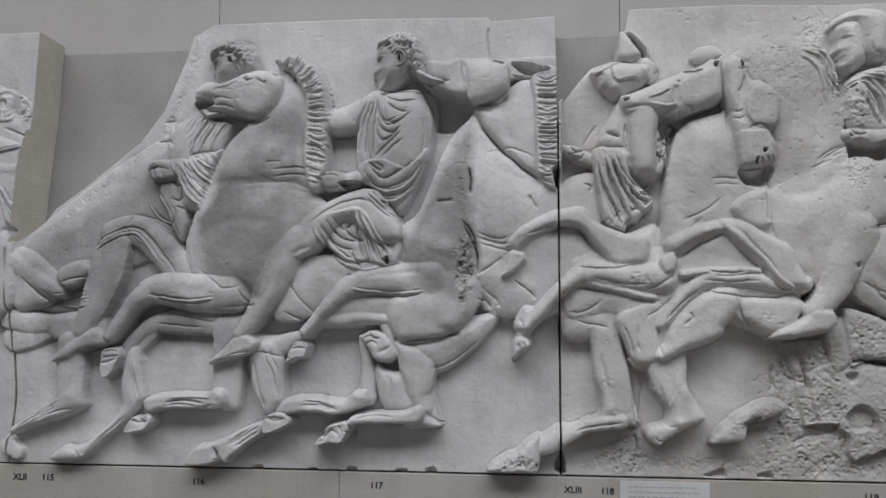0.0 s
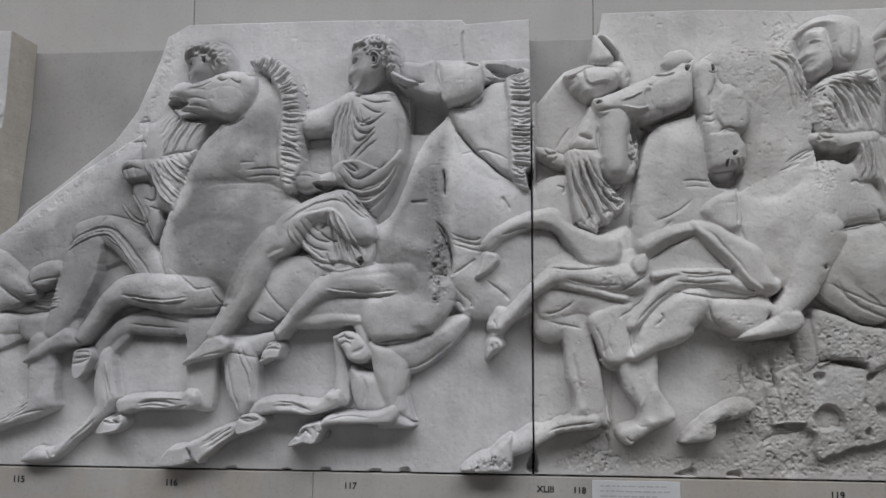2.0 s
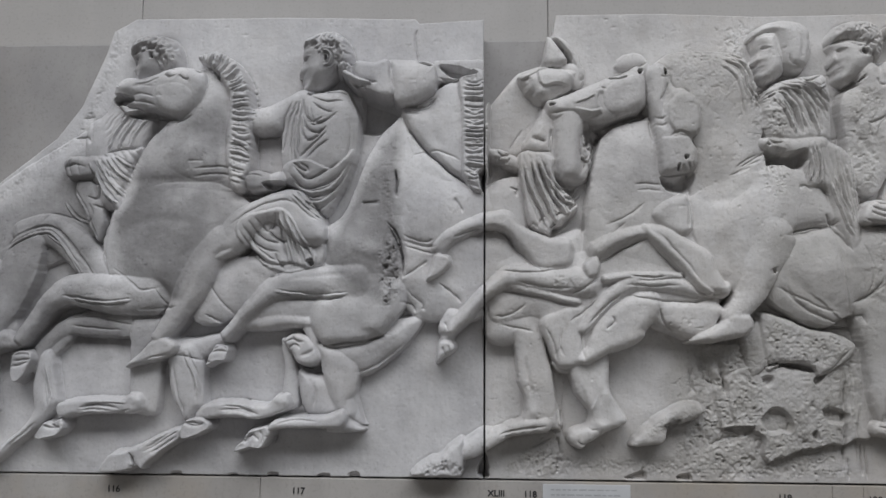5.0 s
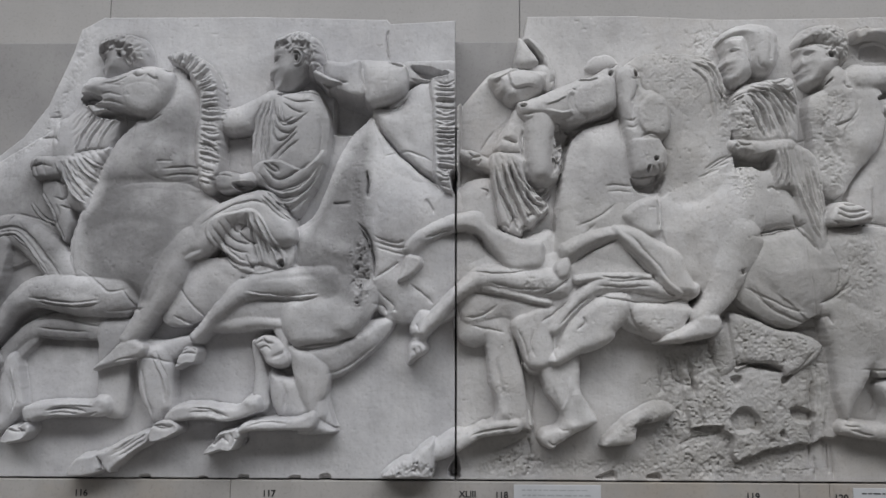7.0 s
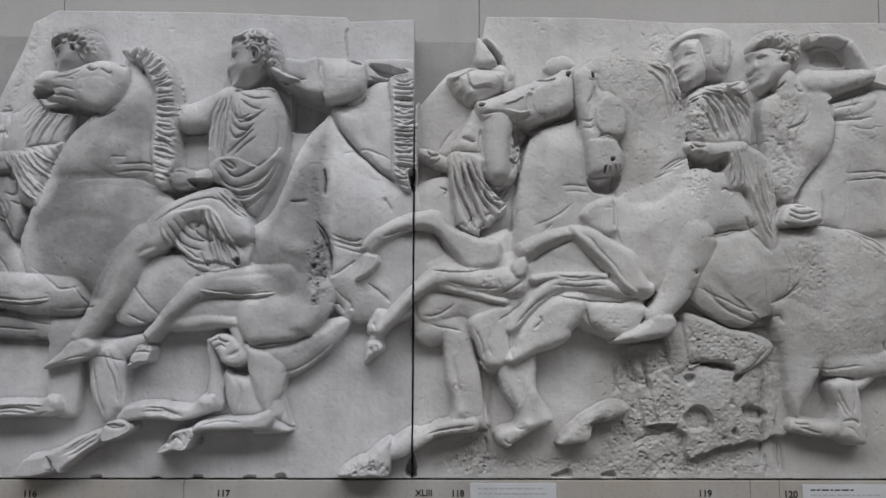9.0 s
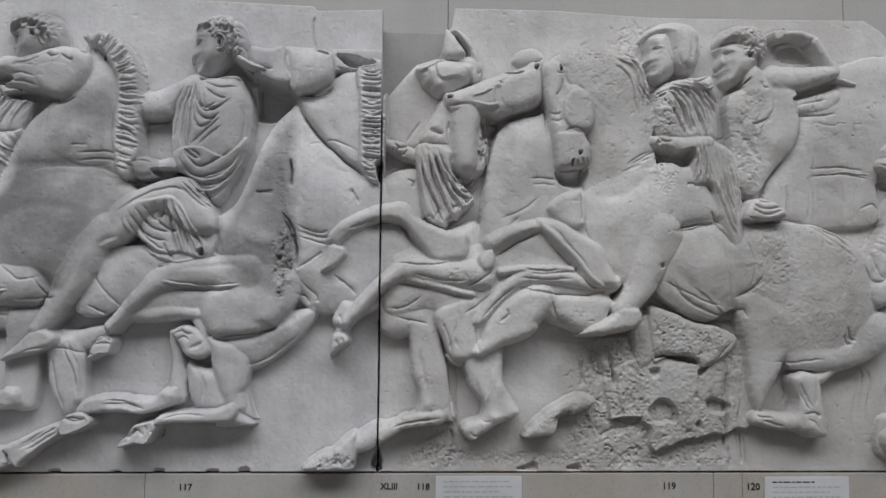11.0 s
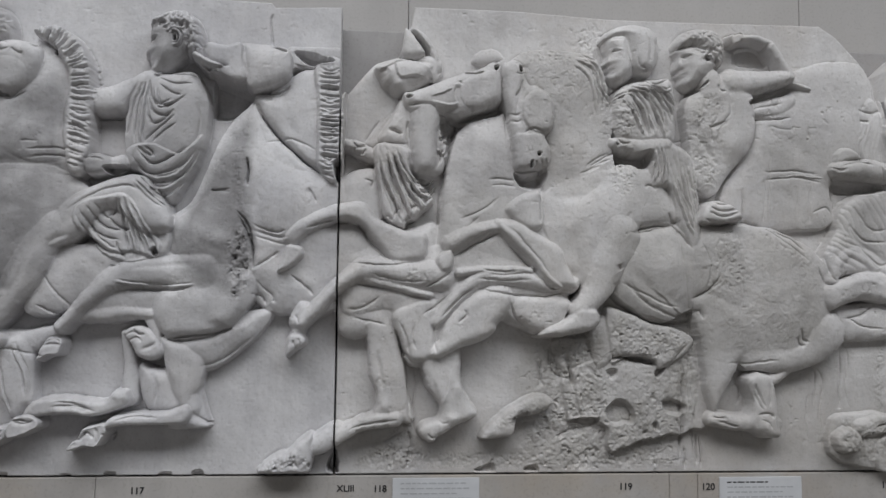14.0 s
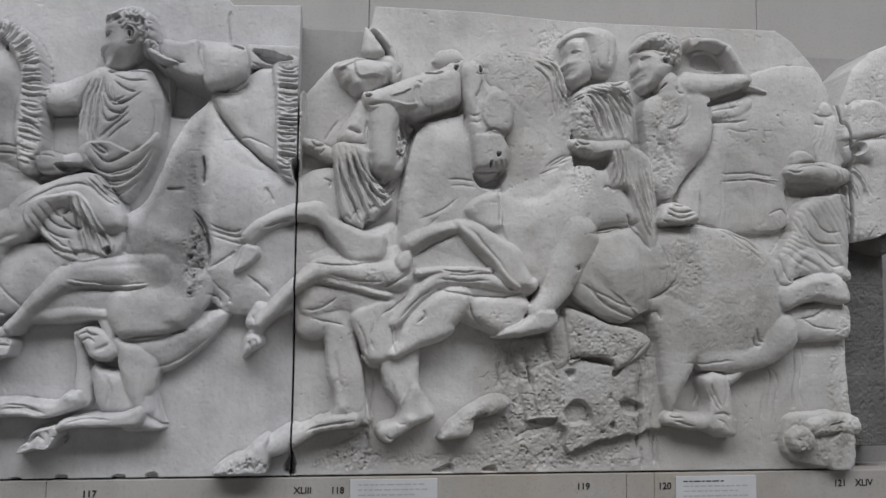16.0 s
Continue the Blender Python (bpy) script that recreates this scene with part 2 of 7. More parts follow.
def worn(outline, amount, level=None):
    """A broken or weathered patch: lumps and pits, and where level is given, hacked back to it."""
    line = spline(outline, True)
    win = window(line, 0.002)
    d, _ = nearest(line, win, True)
    w = np.where(inside(line, win), np.clip(d / 0.02, 0, 1), 0)
    WEAR[win] = np.maximum(WEAR[win], w * min(1, amount / 0.004))
    if level is not None:
        H[win] = H[win] * (1 - w) + level * w
    H[win] += w * amount * (0.22 * np.clip(LUMPS[win] * 3, -1, 1) + 0.15 * GRIT[win] - 1.5 * np.clip(GRIT[win] - 0.25, 0, 1))


def hollow(outline, level, edge):
    """A hole or deep undercut, cut down to a level."""
    line = spline(outline, True)
    win = window(line, 0.002)
    d, _ = nearest(line, win, True)
    w = np.where(inside(line, win), np.clip(d / edge, 0, 1), 0)
    H[win] = H[win] * (1 - w) + np.minimum(H[win], level) * w


def curls(outline, size, height, seed):
    """Locks of hair: small rounded commas set side by side."""
    rng = random.Random(seed)
    line = spline(outline, True)
    win = window(line, 0.002)
    d, _ = nearest(line, win, True)
    w = np.where(inside(line, win), np.clip(d / 0.003, 0, 1), 0)
    x, z = np.meshgrid(GX[win[1]], GZ[win[0]])
    lo, hi = line.min(axis=0), line.max(axis=0)
    lift = np.zeros(x.shape)
    for _ in range(int((hi[0] - lo[0]) * (hi[1] - lo[1]) / size ** 2 * 1.6)):
        cx, cz, a = rng.uniform(lo[0], hi[0]), rng.uniform(lo[1], hi[1]), rng.uniform(-0.6, 2.2)
        u, v = (x - cx) * math.cos(a) + (z - cz) * math.sin(a), -(x - cx) * math.sin(a) + (z - cz) * math.cos(a)
        v = v - u * u / size * 0.5
        lift = np.maximum(lift, np.clip(1 - (u / (1.2 * size)) ** 2 - (v / (0.5 * size)) ** 2, 0, 1))
    H[win] += w * (lift - 0.45) * height


def mane(roots, tips, count, width, height, seed):
    """Locks of a mane side by side, from a line of roots to a line of tips."""
    rng = random.Random(seed)
    inner, outer = spline(roots, False), spline(tips, False)
    for k in range(count):
        s = (k + 0.5) / count
        i, o = int(s * (len(inner) - 1)), int(s * (len(outer) - 1))
        a, b = inner[i], outer[o]
        sag = rng.uniform(-0.004, 0.008)
        b = b + (b - a) * rng.uniform(-0.15, 0.12)
        mid = ((a[0] + b[0]) / 2, (a[1] + b[1]) / 2 - sag)
        fold([tuple(a), mid, (b[0] + rng.uniform(-0.008, 0.003), b[1] + rng.uniform(-0.004, 0.004))], width * rng.uniform(0.6, 1.2), height * rng.uniform(0.6, 1.2))


STAIN_TONE = np.zeros((NZ, NX))      # darker tone: old grey-brown patina in patches, broad zones, pits


def stain_tone(outline, amount, soft=0.03):
    line = spline(outline, True)
    win = window(line, 0.002)
    d, _ = nearest(line, win, True)
    w = np.where(inside(line, win), np.clip(d / soft + 0.5 * WOBBLE[win], 0, 1), 0)
    STAIN_TONE[win] = np.maximum(STAIN_TONE[win], amount * w)


def pleats(outline, angle, spacing, height, seed):
    """Cloth in many small uneven folds that run at an angle (degrees), with sharp valleys between them."""
    line = spline(outline, True)
    win = window(line, 0.002)
    d, _ = nearest(line, win, True)
    w = np.where(inside(line, win), np.clip(d / 0.01, 0, 1), 0)
    x, z = places(win)
    a = radians(angle)
    bend = 0.022 * smooth_noise(0.12, 2, 0.5, seed)[win] + 0.006 * smooth_noise(0.035, 2, 0.5, seed + 1)[win]
    phase = (-(x * math.sin(a)) + z * math.cos(a) + bend) / spacing
    ridge = np.abs(np.sin(math.pi * phase)) ** 0.6
    H[win] += w * height * (ridge - 0.65) * np.clip(0.55 + 0.8 * smooth_noise(0.06, 2, 0.5, seed + 2)[win], 0.1, 1.2)


def rubble(outline, height, seed):
    """Broken stone: ragged plateaus and gaps at several sizes."""
    line = spline(outline, True)
    win = window(line, 0.002)
    d, _ = nearest(line, win, True)
    w = np.where(inside(line, win), np.clip(d / 0.012, 0, 1), 0)
    a, b = smooth_noise(0.07, 5, 0.5, seed), smooth_noise(0.03, 4, 0.55, seed + 1)
    lift = 0.6 * np.clip((a[win] + 0.2) / 0.09, 0, 1) + 0.4 * np.clip((a[win] - 0.12 + 0.4 * b[win]) / 0.07, 0, 1)
    H[win] += w * height * (lift - 0.4 + 0.2 * b[win])


def raised(outline, height, edge):
    """A plate, muscle or strap that lies on what is carved already (sunk with a negative height)."""
    line = spline(outline, True)
    win = window(line, 0.002)
    d, _ = nearest(line, win, True)
    u = np.where(inside(line, win), np.clip(d / edge, 0, 1), 0)
    H[win] += height * np.sqrt(1 - (1 - u) ** 2)


def lip(points, height, width):
    """An edge that stands up along one side of a line (the left as it runs) and dies away from it."""
    line = spline(points, False)
    win = window(line, width * 2.5)
    d, along = nearest(line, win, False)
    x, z = places(win)
    k = np.clip((along * (len(line) - 1)).astype(int), 0, len(line) - 2)
    step = line[k + 1] - line[k]
    side = step[..., 0] * (z - line[k][..., 1]) - step[..., 1] * (x - line[k][..., 0])
    taper = np.clip(np.minimum(along, 1 - along) * 5, 0, 1)
    H[win] += height * taper * np.where(side > 0, np.exp(-d / width), 0) * np.clip(d / 0.001, 0, 1) * np.clip(H[win] / 0.01, 0, 1)


def softened(a, times):
    for _ in range(times):
        a = np.pad(a, 1, mode="edge")
        a = (a[:-2] + 2 * a[1:-1] + a[2:]) / 4
        a = (a[:, :-2] + 2 * a[:, 1:-1] + a[:, 2:]) / 4
    return a

# horse with the lost head, and its rider, at the slab's broken corner
form([(-1.225, 0.491), (-1.133, 0.575), (-1.001, 0.670), (-0.889, 0.739), (-0.846, 0.764), (-0.827, 0.654), (-0.846, 0.527), (-0.900, 0.464), (-1.057, 0.401), (-1.178, 0.375), (-1.206, 0.401)], .006, .011, 0.090, .014)
form([(-1.243, 0.474), (-1.193, 0.473), (-1.135, 0.428), (-1.121, 0.402), (-1.159, 0.351), (-1.237, 0.344)], .016, .014, 0.040, .006)
limb([(-1.236, 0.451, 0.026), (-1.187, 0.412, 0.029), (-1.126, 0.383, 0.021)], .034)
form([(-1.130, 0.412), (-1.112, 0.442), (-1.061, 0.452), (-1.043, 0.429), (-1.058, 0.406), (-1.101, 0.386)], .03, .012, 0.018)
limb([(-1.247, 0.318, 0.026), (-1.190, 0.309, 0.026), (-1.151, 0.306, 0.021)], .018)
limb([(-1.238, 0.273, 0.031), (-1.191, 0.284, 0.029), (-1.150, 0.293, 0.021)], .012)
# rider: chest behind the horse's head, cloak, bridle hand
form([(-0.808, 0.851), (-0.743, 0.849), (-0.726, 0.763), (-0.746, 0.703), (-0.787, 0.617), (-0.797, 0.564), (-0.839, 0.573), (-0.872, 0.657), (-0.879, 0.746), (-0.835, 0.780)], .02, .014, 0.026, .006)
form([(-0.868, 0.679), (-0.809, 0.683), (-0.746, 0.701), (-0.766, 0.653), (-0.783, 0.602), (-0.790, 0.560), (-0.822, 0.581), (-0.855, 0.627)], .03, .01, 0.016)
form([(-0.918, 0.663), (-0.908, 0.678), (-0.878, 0.680), (-0.852, 0.672), (-0.842, 0.644), (-0.863, 0.629), (-0.901, 0.627), (-0.914, 0.640)], .036, .014, 0.016)
form([(-0.891, 0.629), (-0.852, 0.628), (-0.838, 0.592), (-0.824, 0.553), (-0.826, 0.525), (-0.837, 0.490), (-0.863, 0.526), (-0.872, 0.559), (-0.891, 0.593)], .024, .01, 0.013)
# thigh, calf and foot of the same rider
limb([(-1.007, 0.515, 0.029), (-0.947, 0.519, 0.036), (-0.886, 0.478, 0.039), (-0.840, 0.426, 0.039)], .036)
limb([(-0.991, 0.493, 0.037), (-1.009, 0.433, 0.047), (-1.040, 0.344, 0.035), (-1.062, 0.293, 0.025)], .044, .5)
form([(-1.130, 0.221), (-1.118, 0.244), (-1.076, 0.275), (-1.026, 0.300), (-0.988, 0.275), (-0.996, 0.257), (-1.048, 0.250), (-1.098, 0.224)], .036, .014, 0.016)
form([(-1.146, 0.325), (-1.049, 0.335), (-1.007, 0.312), (-1.019, 0.274), (-1.134, 0.268)], .018, .012, 0.021)
# galloping horse: neck, head, mane, chest
form([(-0.691, 0.762), (-0.635, 0.823), (-0.551, 0.841), (-0.526, 0.712), (-0.530, 0.611), (-0.579, 0.599), (-0.695, 0.594), (-0.781, 0.426), (-0.818, 0.438), (-0.826, 0.502), (-0.786, 0.609), (-0.743, 0.701)], 0.0289, 0.0140, 0.090, .014)
form([(-0.692, 0.760), (-0.648, 0.824), (-0.610, 0.881), (-0.548, 0.841), (-0.534, 0.713), (-0.567, 0.625), (-0.683, 0.652)], .026, .020, 0.090, .020)
form([(-0.626, 0.892), (-0.580, 0.908), (-0.538, 0.882), (-0.510, 0.832), (-0.500, 0.727), (-0.503, 0.618), (-0.542, 0.604), (-0.560, 0.707), (-0.552, 0.801), (-0.589, 0.863)], .046, .012, 0.018)
form([(-0.818, 0.489), (-0.789, 0.571), (-0.707, 0.616), (-0.578, 0.618), (-0.495, 0.566), (-0.511, 0.473), (-0.574, 0.437), (-0.618, 0.350), (-0.674, 0.340), (-0.742, 0.380), (-0.805, 0.413)], 0.0306, 0.0196, 0.115, .014)
# its raised forelegs
limb([(-0.712, 0.375, 0.046), (-0.805, 0.378, 0.044), (-0.884, 0.386, 0.036), (-0.929, 0.363, 0.026), (-0.959, 0.325, 0.021), (-0.991, 0.280, 0.019)], .056)
form([(-1.015, 0.235), (-1.008, 0.255), (-0.971, 0.258), (-0.961, 0.240), (-0.974, 0.215), (-0.981, 0.198), (-0.999, 0.183), (-1.015, 0.195)], .04, .007, 0.006, 0.003, True)
groove([(-1.013, 0.220), (-0.991, 0.225), (-0.970, 0.233)], 0.0025, .007)
groove([(-1.008, 0.245), (-0.987, 0.247), (-0.968, 0.245)], 0.0020, .005)
limb([(-0.753, 0.318, 0.036), (-0.849, 0.315, 0.031), (-0.913, 0.300, 0.020), (-0.973, 0.239, 0.017)], .026)
# belly behind the rider's calf
form([(-0.601, 0.437), (-0.525, 0.461), (-0.424, 0.460), (-0.325, 0.436), (-0.336, 0.326), (-0.472, 0.304), (-0.522, 0.326), (-0.572, 0.311), (-0.623, 0.326)], .03, .010, 0.055, .014)
# rider's calf and foot
limb([(-0.562, 0.498, 0.030), (-0.593, 0.450, 0.038), (-0.624, 0.388, 0.037), (-0.660, 0.326, 0.025), (-0.687, 0.286, 0.021)], .062, .5)
form([(-0.762, 0.220), (-0.737, 0.249), (-0.687, 0.289), (-0.646, 0.274), (-0.651, 0.252), (-0.688, 0.237), (-0.736, 0.226)], .05, .012, 0.014)
limb([(-0.664, 0.261, 0.025), (-0.613, 0.261, 0.025), (-0.565, 0.276, 0.020)], .034)
form([(-0.755, 0.326), (-0.691, 0.332), (-0.677, 0.295), (-0.728, 0.257), (-0.760, 0.276)], .02, .012, 0.020)
# thigh under the cloak, hanging cloth
form([(-0.589, 0.466), (-0.546, 0.546), (-0.472, 0.589), (-0.404, 0.604), (-0.358, 0.566), (-0.332, 0.495), (-0.389, 0.481), (-0.456, 0.531), (-0.513, 0.472), (-0.570, 0.453)], .046, .018, 0.033, .006)
form([(-0.531, 0.505), (-0.475, 0.557), (-0.425, 0.571), (-0.382, 0.556), (-0.332, 0.484), (-0.339, 0.443), (-0.365, 0.426), (-0.408, 0.444), (-0.435, 0.435), (-0.480, 0.457)], .036, .007, 0.012, .003, True)
form([(-0.580, 0.441), (-0.568, 0.475), (-0.525, 0.504), (-0.517, 0.484), (-0.537, 0.460)], .05, .008, 0.010)
# torso wrapped in a cloak, arm, hand
limb([(-0.513, 0.757, 0.028), (-0.455, 0.762, 0.032), (-0.390, 0.795, 0.034)], .042)
form([(-0.305, 0.881), (-0.277, 0.880), (-0.270, 0.851), (-0.240, 0.833), (-0.220, 0.817), (-0.252, 0.812), (-0.282, 0.822), (-0.300, 0.845)], .034, .008, 0.010)
# horse with the hacked-off head at the joint
form([(-0.285, 0.877), (-0.238, 0.878), (-0.201, 0.881), (-0.191, 0.808), (-0.218, 0.801), (-0.245, 0.814), (-0.265, 0.816)], .056, .006, 0.015)
form([(-0.206, 0.882), (-0.164, 0.883), (-0.109, 0.877), (-0.102, 0.822), (-0.128, 0.798), (-0.165, 0.784), (-0.189, 0.787), (-0.201, 0.825)], .05, .010, 0.030, .004)
form([(-0.117, 0.884), (-0.056, 0.890), (0.008, 0.885), (0.007, 0.838), (-0.032, 0.836), (-0.091, 0.838), (-0.109, 0.828)], .028, .006, 0.012)
form([(-0.181, 0.769), (-0.146, 0.789), (-0.091, 0.832), (-0.044, 0.851), (0.007, 0.839), (0.005, 0.601), (-0.033, 0.614), (-0.129, 0.642)], 0.0289, 0.0112, 0.062, .014)
form([(-0.054, 0.847), (0.007, 0.845), (0.005, 0.611), (-0.044, 0.629), (-0.047, 0.748)], .044, .008, 0.012)
form([(-0.351, 0.510), (-0.301, 0.556), (-0.248, 0.683), (-0.181, 0.770), (-0.129, 0.708), (-0.056, 0.642), (0.010, 0.598), (0.013, 0.399), (-0.011, 0.327), (-0.130, 0.324), (-0.190, 0.363), (-0.227, 0.326), (-0.276, 0.375), (-0.343, 0.430)], 0.0221, 0.0238, 0.122, .014)
form([(-0.335, 0.497), (-0.294, 0.540), (-0.227, 0.582), (-0.166, 0.508), (-0.175, 0.399), (-0.226, 0.344), (-0.300, 0.399)], 0.0289, 0.0140, 0.061, .014)
# its far foreleg folded, hoof
limb([(-0.268, 0.409, 0.042), (-0.348, 0.404, 0.035), (-0.433, 0.395, 0.031), (-0.488, 0.353, 0.020), (-0.544, 0.291, 0.017)], .056)
form([(-0.593, 0.219), (-0.581, 0.252), (-0.568, 0.272), (-0.533, 0.270), (-0.540, 0.234), (-0.565, 0.236)], .042, .006, 0.005, 0.003, True)
groove([(-0.582, 0.250), (-0.562, 0.257), (-0.536, 0.255)], 0.0024, .006)
# lower body and hind leg
form([(-0.344, 0.276), (-0.320, 0.267), (-0.273, 0.272), (-0.226, 0.286), (-0.206, 0.297), (-0.163, 0.363), (-0.189, 0.423), (-0.299, 0.411), (-0.360, 0.363), (-0.367, 0.314)], .034, .016, 0.037, .012)
form([(-0.228, 0.314), (-0.130, 0.336), (-0.147, 0.289), (-0.220, 0.223), (-0.270, 0.203), (-0.322, 0.215), (-0.345, 0.271), (-0.276, 0.290)], 0.0170, 0.0140, 0.041, .01)
limb([(-0.524, 0.316, 0.015), (-0.474, 0.319, 0.020), (-0.424, 0.326, 0.017), (-0.369, 0.319, 0.017)], .04)
limb([(-0.370, 0.311, 0.017), (-0.359, 0.277, 0.016), (-0.362, 0.248, 0.015)], .036)
groove([(-0.406, 0.264), (-0.386, 0.271), (-0.371, 0.264)], 0.0029, .007)
valley([(-0.385, 0.274), (-0.373, 0.252), (-0.365, 0.235)], 0.0074, .002)
# left pair of hind legs
form([(-1.129, 0.287), (-1.056, 0.300), (-1.053, 0.149), (-1.046, 0.124), (-1.101, 0.098), (-1.169, 0.082), (-1.224, 0.054), (-1.233, 0.076), (-1.176, 0.103), (-1.124, 0.133), (-1.121, 0.160)], .024, .016, 0.023, .005, True)
valley([(-1.083, 0.275), (-1.075, 0.200), (-1.092, 0.150)], 0.0104, .003)
fold([(-1.110, 0.142), (-1.149, 0.116), (-1.202, 0.083)], 0.0035, .004)
swell(-1.077, 0.143, 0.021, .004)
limb([(-0.903, 0.290, 0.018), (-0.942, 0.249, 0.018), (-0.965, 0.217, 0.018)], .02)
form([(-0.959, 0.250), (-0.928, 0.262), (-0.911, 0.162), (-0.906, 0.144), (-0.935, 0.107), (-0.994, 0.057), (-1.045, 0.010), (-1.084, 0.001), (-1.141, 0.001), (-1.108, 0.038), (-1.059, 0.032), (-0.995, 0.085), (-0.964, 0.125), (-0.972, 0.174)], .022, .016, 0.020, .005, True)
fold([(-0.938, 0.225), (-0.926, 0.176), (-0.918, 0.152)], 0.0043, .004)
groove([(-0.946, 0.213), (-0.936, 0.163), (-0.930, 0.137)], 0.0030, .005)
groove([(-1.025, 0.040), (-0.987, 0.075), (-0.954, 0.105)], 0.0030, .006)
groove([(-1.004, 0.042), (-0.974, 0.070)], 0.0025, .004)
groove([(-1.098, 0.041), (-1.073, 0.029), (-1.059, 0.012)], 0.0030, .007)
swell(-0.928, 0.146, 0.018, .004)
valley([(-1.073, 0.275), (-1.060, 0.212), (-1.067, 0.150)], 0.0104, .003)
form([(-0.760, 0.326), (-0.682, 0.326), (-0.688, 0.226), (-0.688, 0.121), (-0.742, 0.118), (-0.760, 0.153)], .022, .012, 0.023, .006, True)
form([(-0.912, 0.149), (-0.846, 0.157), (-0.766, 0.156), (-0.751, 0.171), (-0.723, 0.167), (-0.712, 0.140), (-0.727, 0.123), (-0.858, 0.123), (-0.903, 0.106)], .038, .012, 0.013, 0.003, True)
groove([(-0.859, 0.138), (-0.820, 0.143), (-0.774, 0.137)], 0.0030, .007)
groove([(-0.864, 0.131), (-0.820, 0.134), (-0.782, 0.129)], 0.0025, .006)
fold([(-0.846, 0.148), (-0.795, 0.151), (-0.754, 0.149)], 0.0034, .003)
swell(-0.727, 0.153, 0.015, .004)
form([(-0.955, 0.066), (-0.941, 0.093), (-0.931, 0.108), (-0.913, 0.104), (-0.892, 0.119), (-0.884, 0.092), (-0.904, 0.071)], .044, .006, 0.005, 0.003, True)
groove([(-0.938, 0.100), (-0.915, 0.093), (-0.894, 0.098)], 0.0025, .006)
form([(-0.680, 0.276), (-0.598, 0.276), (-0.589, 0.167), (-0.590, 0.130), (-0.632, 0.101), (-0.645, 0.124), (-0.667, 0.166)], .024, .016, 0.027, .006, True)
fold([(-0.632, 0.252), (-0.611, 0.204), (-0.600, 0.156)], 0.0051, .004)
groove([(-0.660, 0.228), (-0.647, 0.167), (-0.634, 0.124)], 0.0029, .007)
swell(-0.601, 0.149, 0.017, .004)
form([(-0.587, 0.153), (-0.518, 0.154), (-0.453, 0.145), (-0.439, 0.169), (-0.406, 0.172), (-0.399, 0.143), (-0.418, 0.130), (-0.468, 0.114), (-0.542, 0.120), (-0.591, 0.111), (-0.619, 0.113)], .036, .012, 0.012, 0.003, True)
groove([(-0.547, 0.142), (-0.510, 0.142), (-0.475, 0.131)], 0.0029, .007)
groove([(-0.542, 0.132), (-0.510, 0.133), (-0.480, 0.126)], 0.0024, .005)
swell(-0.424, 0.154, 0.015, .004)
form([(-0.629, 0.102), (-0.633, 0.069), (-0.686, 0.039), (-0.711, 0.019), (-0.715, 0.005), (-0.733, 0.014), (-0.758, 0.001), (-0.816, -0.003), (-0.798, 0.036), (-0.778, 0.046), (-0.752, 0.045), (-0.692, 0.077)], .036, .010, 0.009, 0.003, True)
groove([(-0.711, 0.053), (-0.678, 0.073), (-0.646, 0.092)], 0.0029, .006)
groove([(-0.701, 0.044), (-0.670, 0.059), (-0.641, 0.079)], 0.0029, .006)
groove([(-0.741, 0.038), (-0.735, 0.019), (-0.720, 0.007)], 0.0029, .007)
form([(-0.638, 0.088), (-0.631, 0.112), (-0.611, 0.118), (-0.589, 0.120), (-0.569, 0.106), (-0.570, 0.094), (-0.601, 0.080), (-0.635, 0.070)], .046, .007, 0.005, 0.003, True)
groove([(-0.629, 0.107), (-0.603, 0.102), (-0.581, 0.110)], 0.0024, .006)
form([(-0.348, 0.278), (-0.268, 0.231), (-0.269, 0.171), (-0.286, 0.152), (-0.283, 0.126), (-0.247, 0.096), (-0.292, 0.089), (-0.332, 0.091), (-0.308, 0.131), (-0.327, 0.168), (-0.342, 0.218)], .03, .011, 0.031, .006)
form([(-0.444, 0.118), (-0.393, 0.124), (-0.321, 0.127), (-0.290, 0.144), (-0.279, 0.119), (-0.294, 0.096), (-0.356, 0.096), (-0.429, 0.097), (-0.460, 0.084)], .042, .012, 0.012, 0.003, True)
form([(-0.526, 0.043), (-0.516, 0.065), (-0.504, 0.072), (-0.493, 0.096), (-0.466, 0.101), (-0.451, 0.107), (-0.439, 0.090), (-0.451, 0.073), (-0.460, 0.054), (-0.491, 0.055)], .044, .007, 0.005, 0.003, True)
groove([(-0.505, 0.069), (-0.492, 0.074), (-0.482, 0.091)], 0.0024, .006)
groove([(-0.467, 0.098), (-0.460, 0.081), (-0.464, 0.055)], 0.0024, .005)
limb([(-1.236, 0.031, 0.023), (-1.216, 0.019, 0.018)], .02)
# hoof and rough foot at the joint
form([(-0.152, 0.002), (-0.118, 0.037), (-0.092, 0.045), (-0.071, 0.066), (-0.041, 0.079), (-0.044, 0.006), (-0.083, 0.001)], .03, .012, 0.017)
worn([(-0.152, -0.004), (-0.124, 0.042), (-0.071, 0.045), (-0.041, 0.031), (-0.044, 0.002)], .012)
limb([(-0.055, 0.051, 0.021), (-0.025, 0.061, 0.023), (0.006, 0.080, 0.023)], .036)
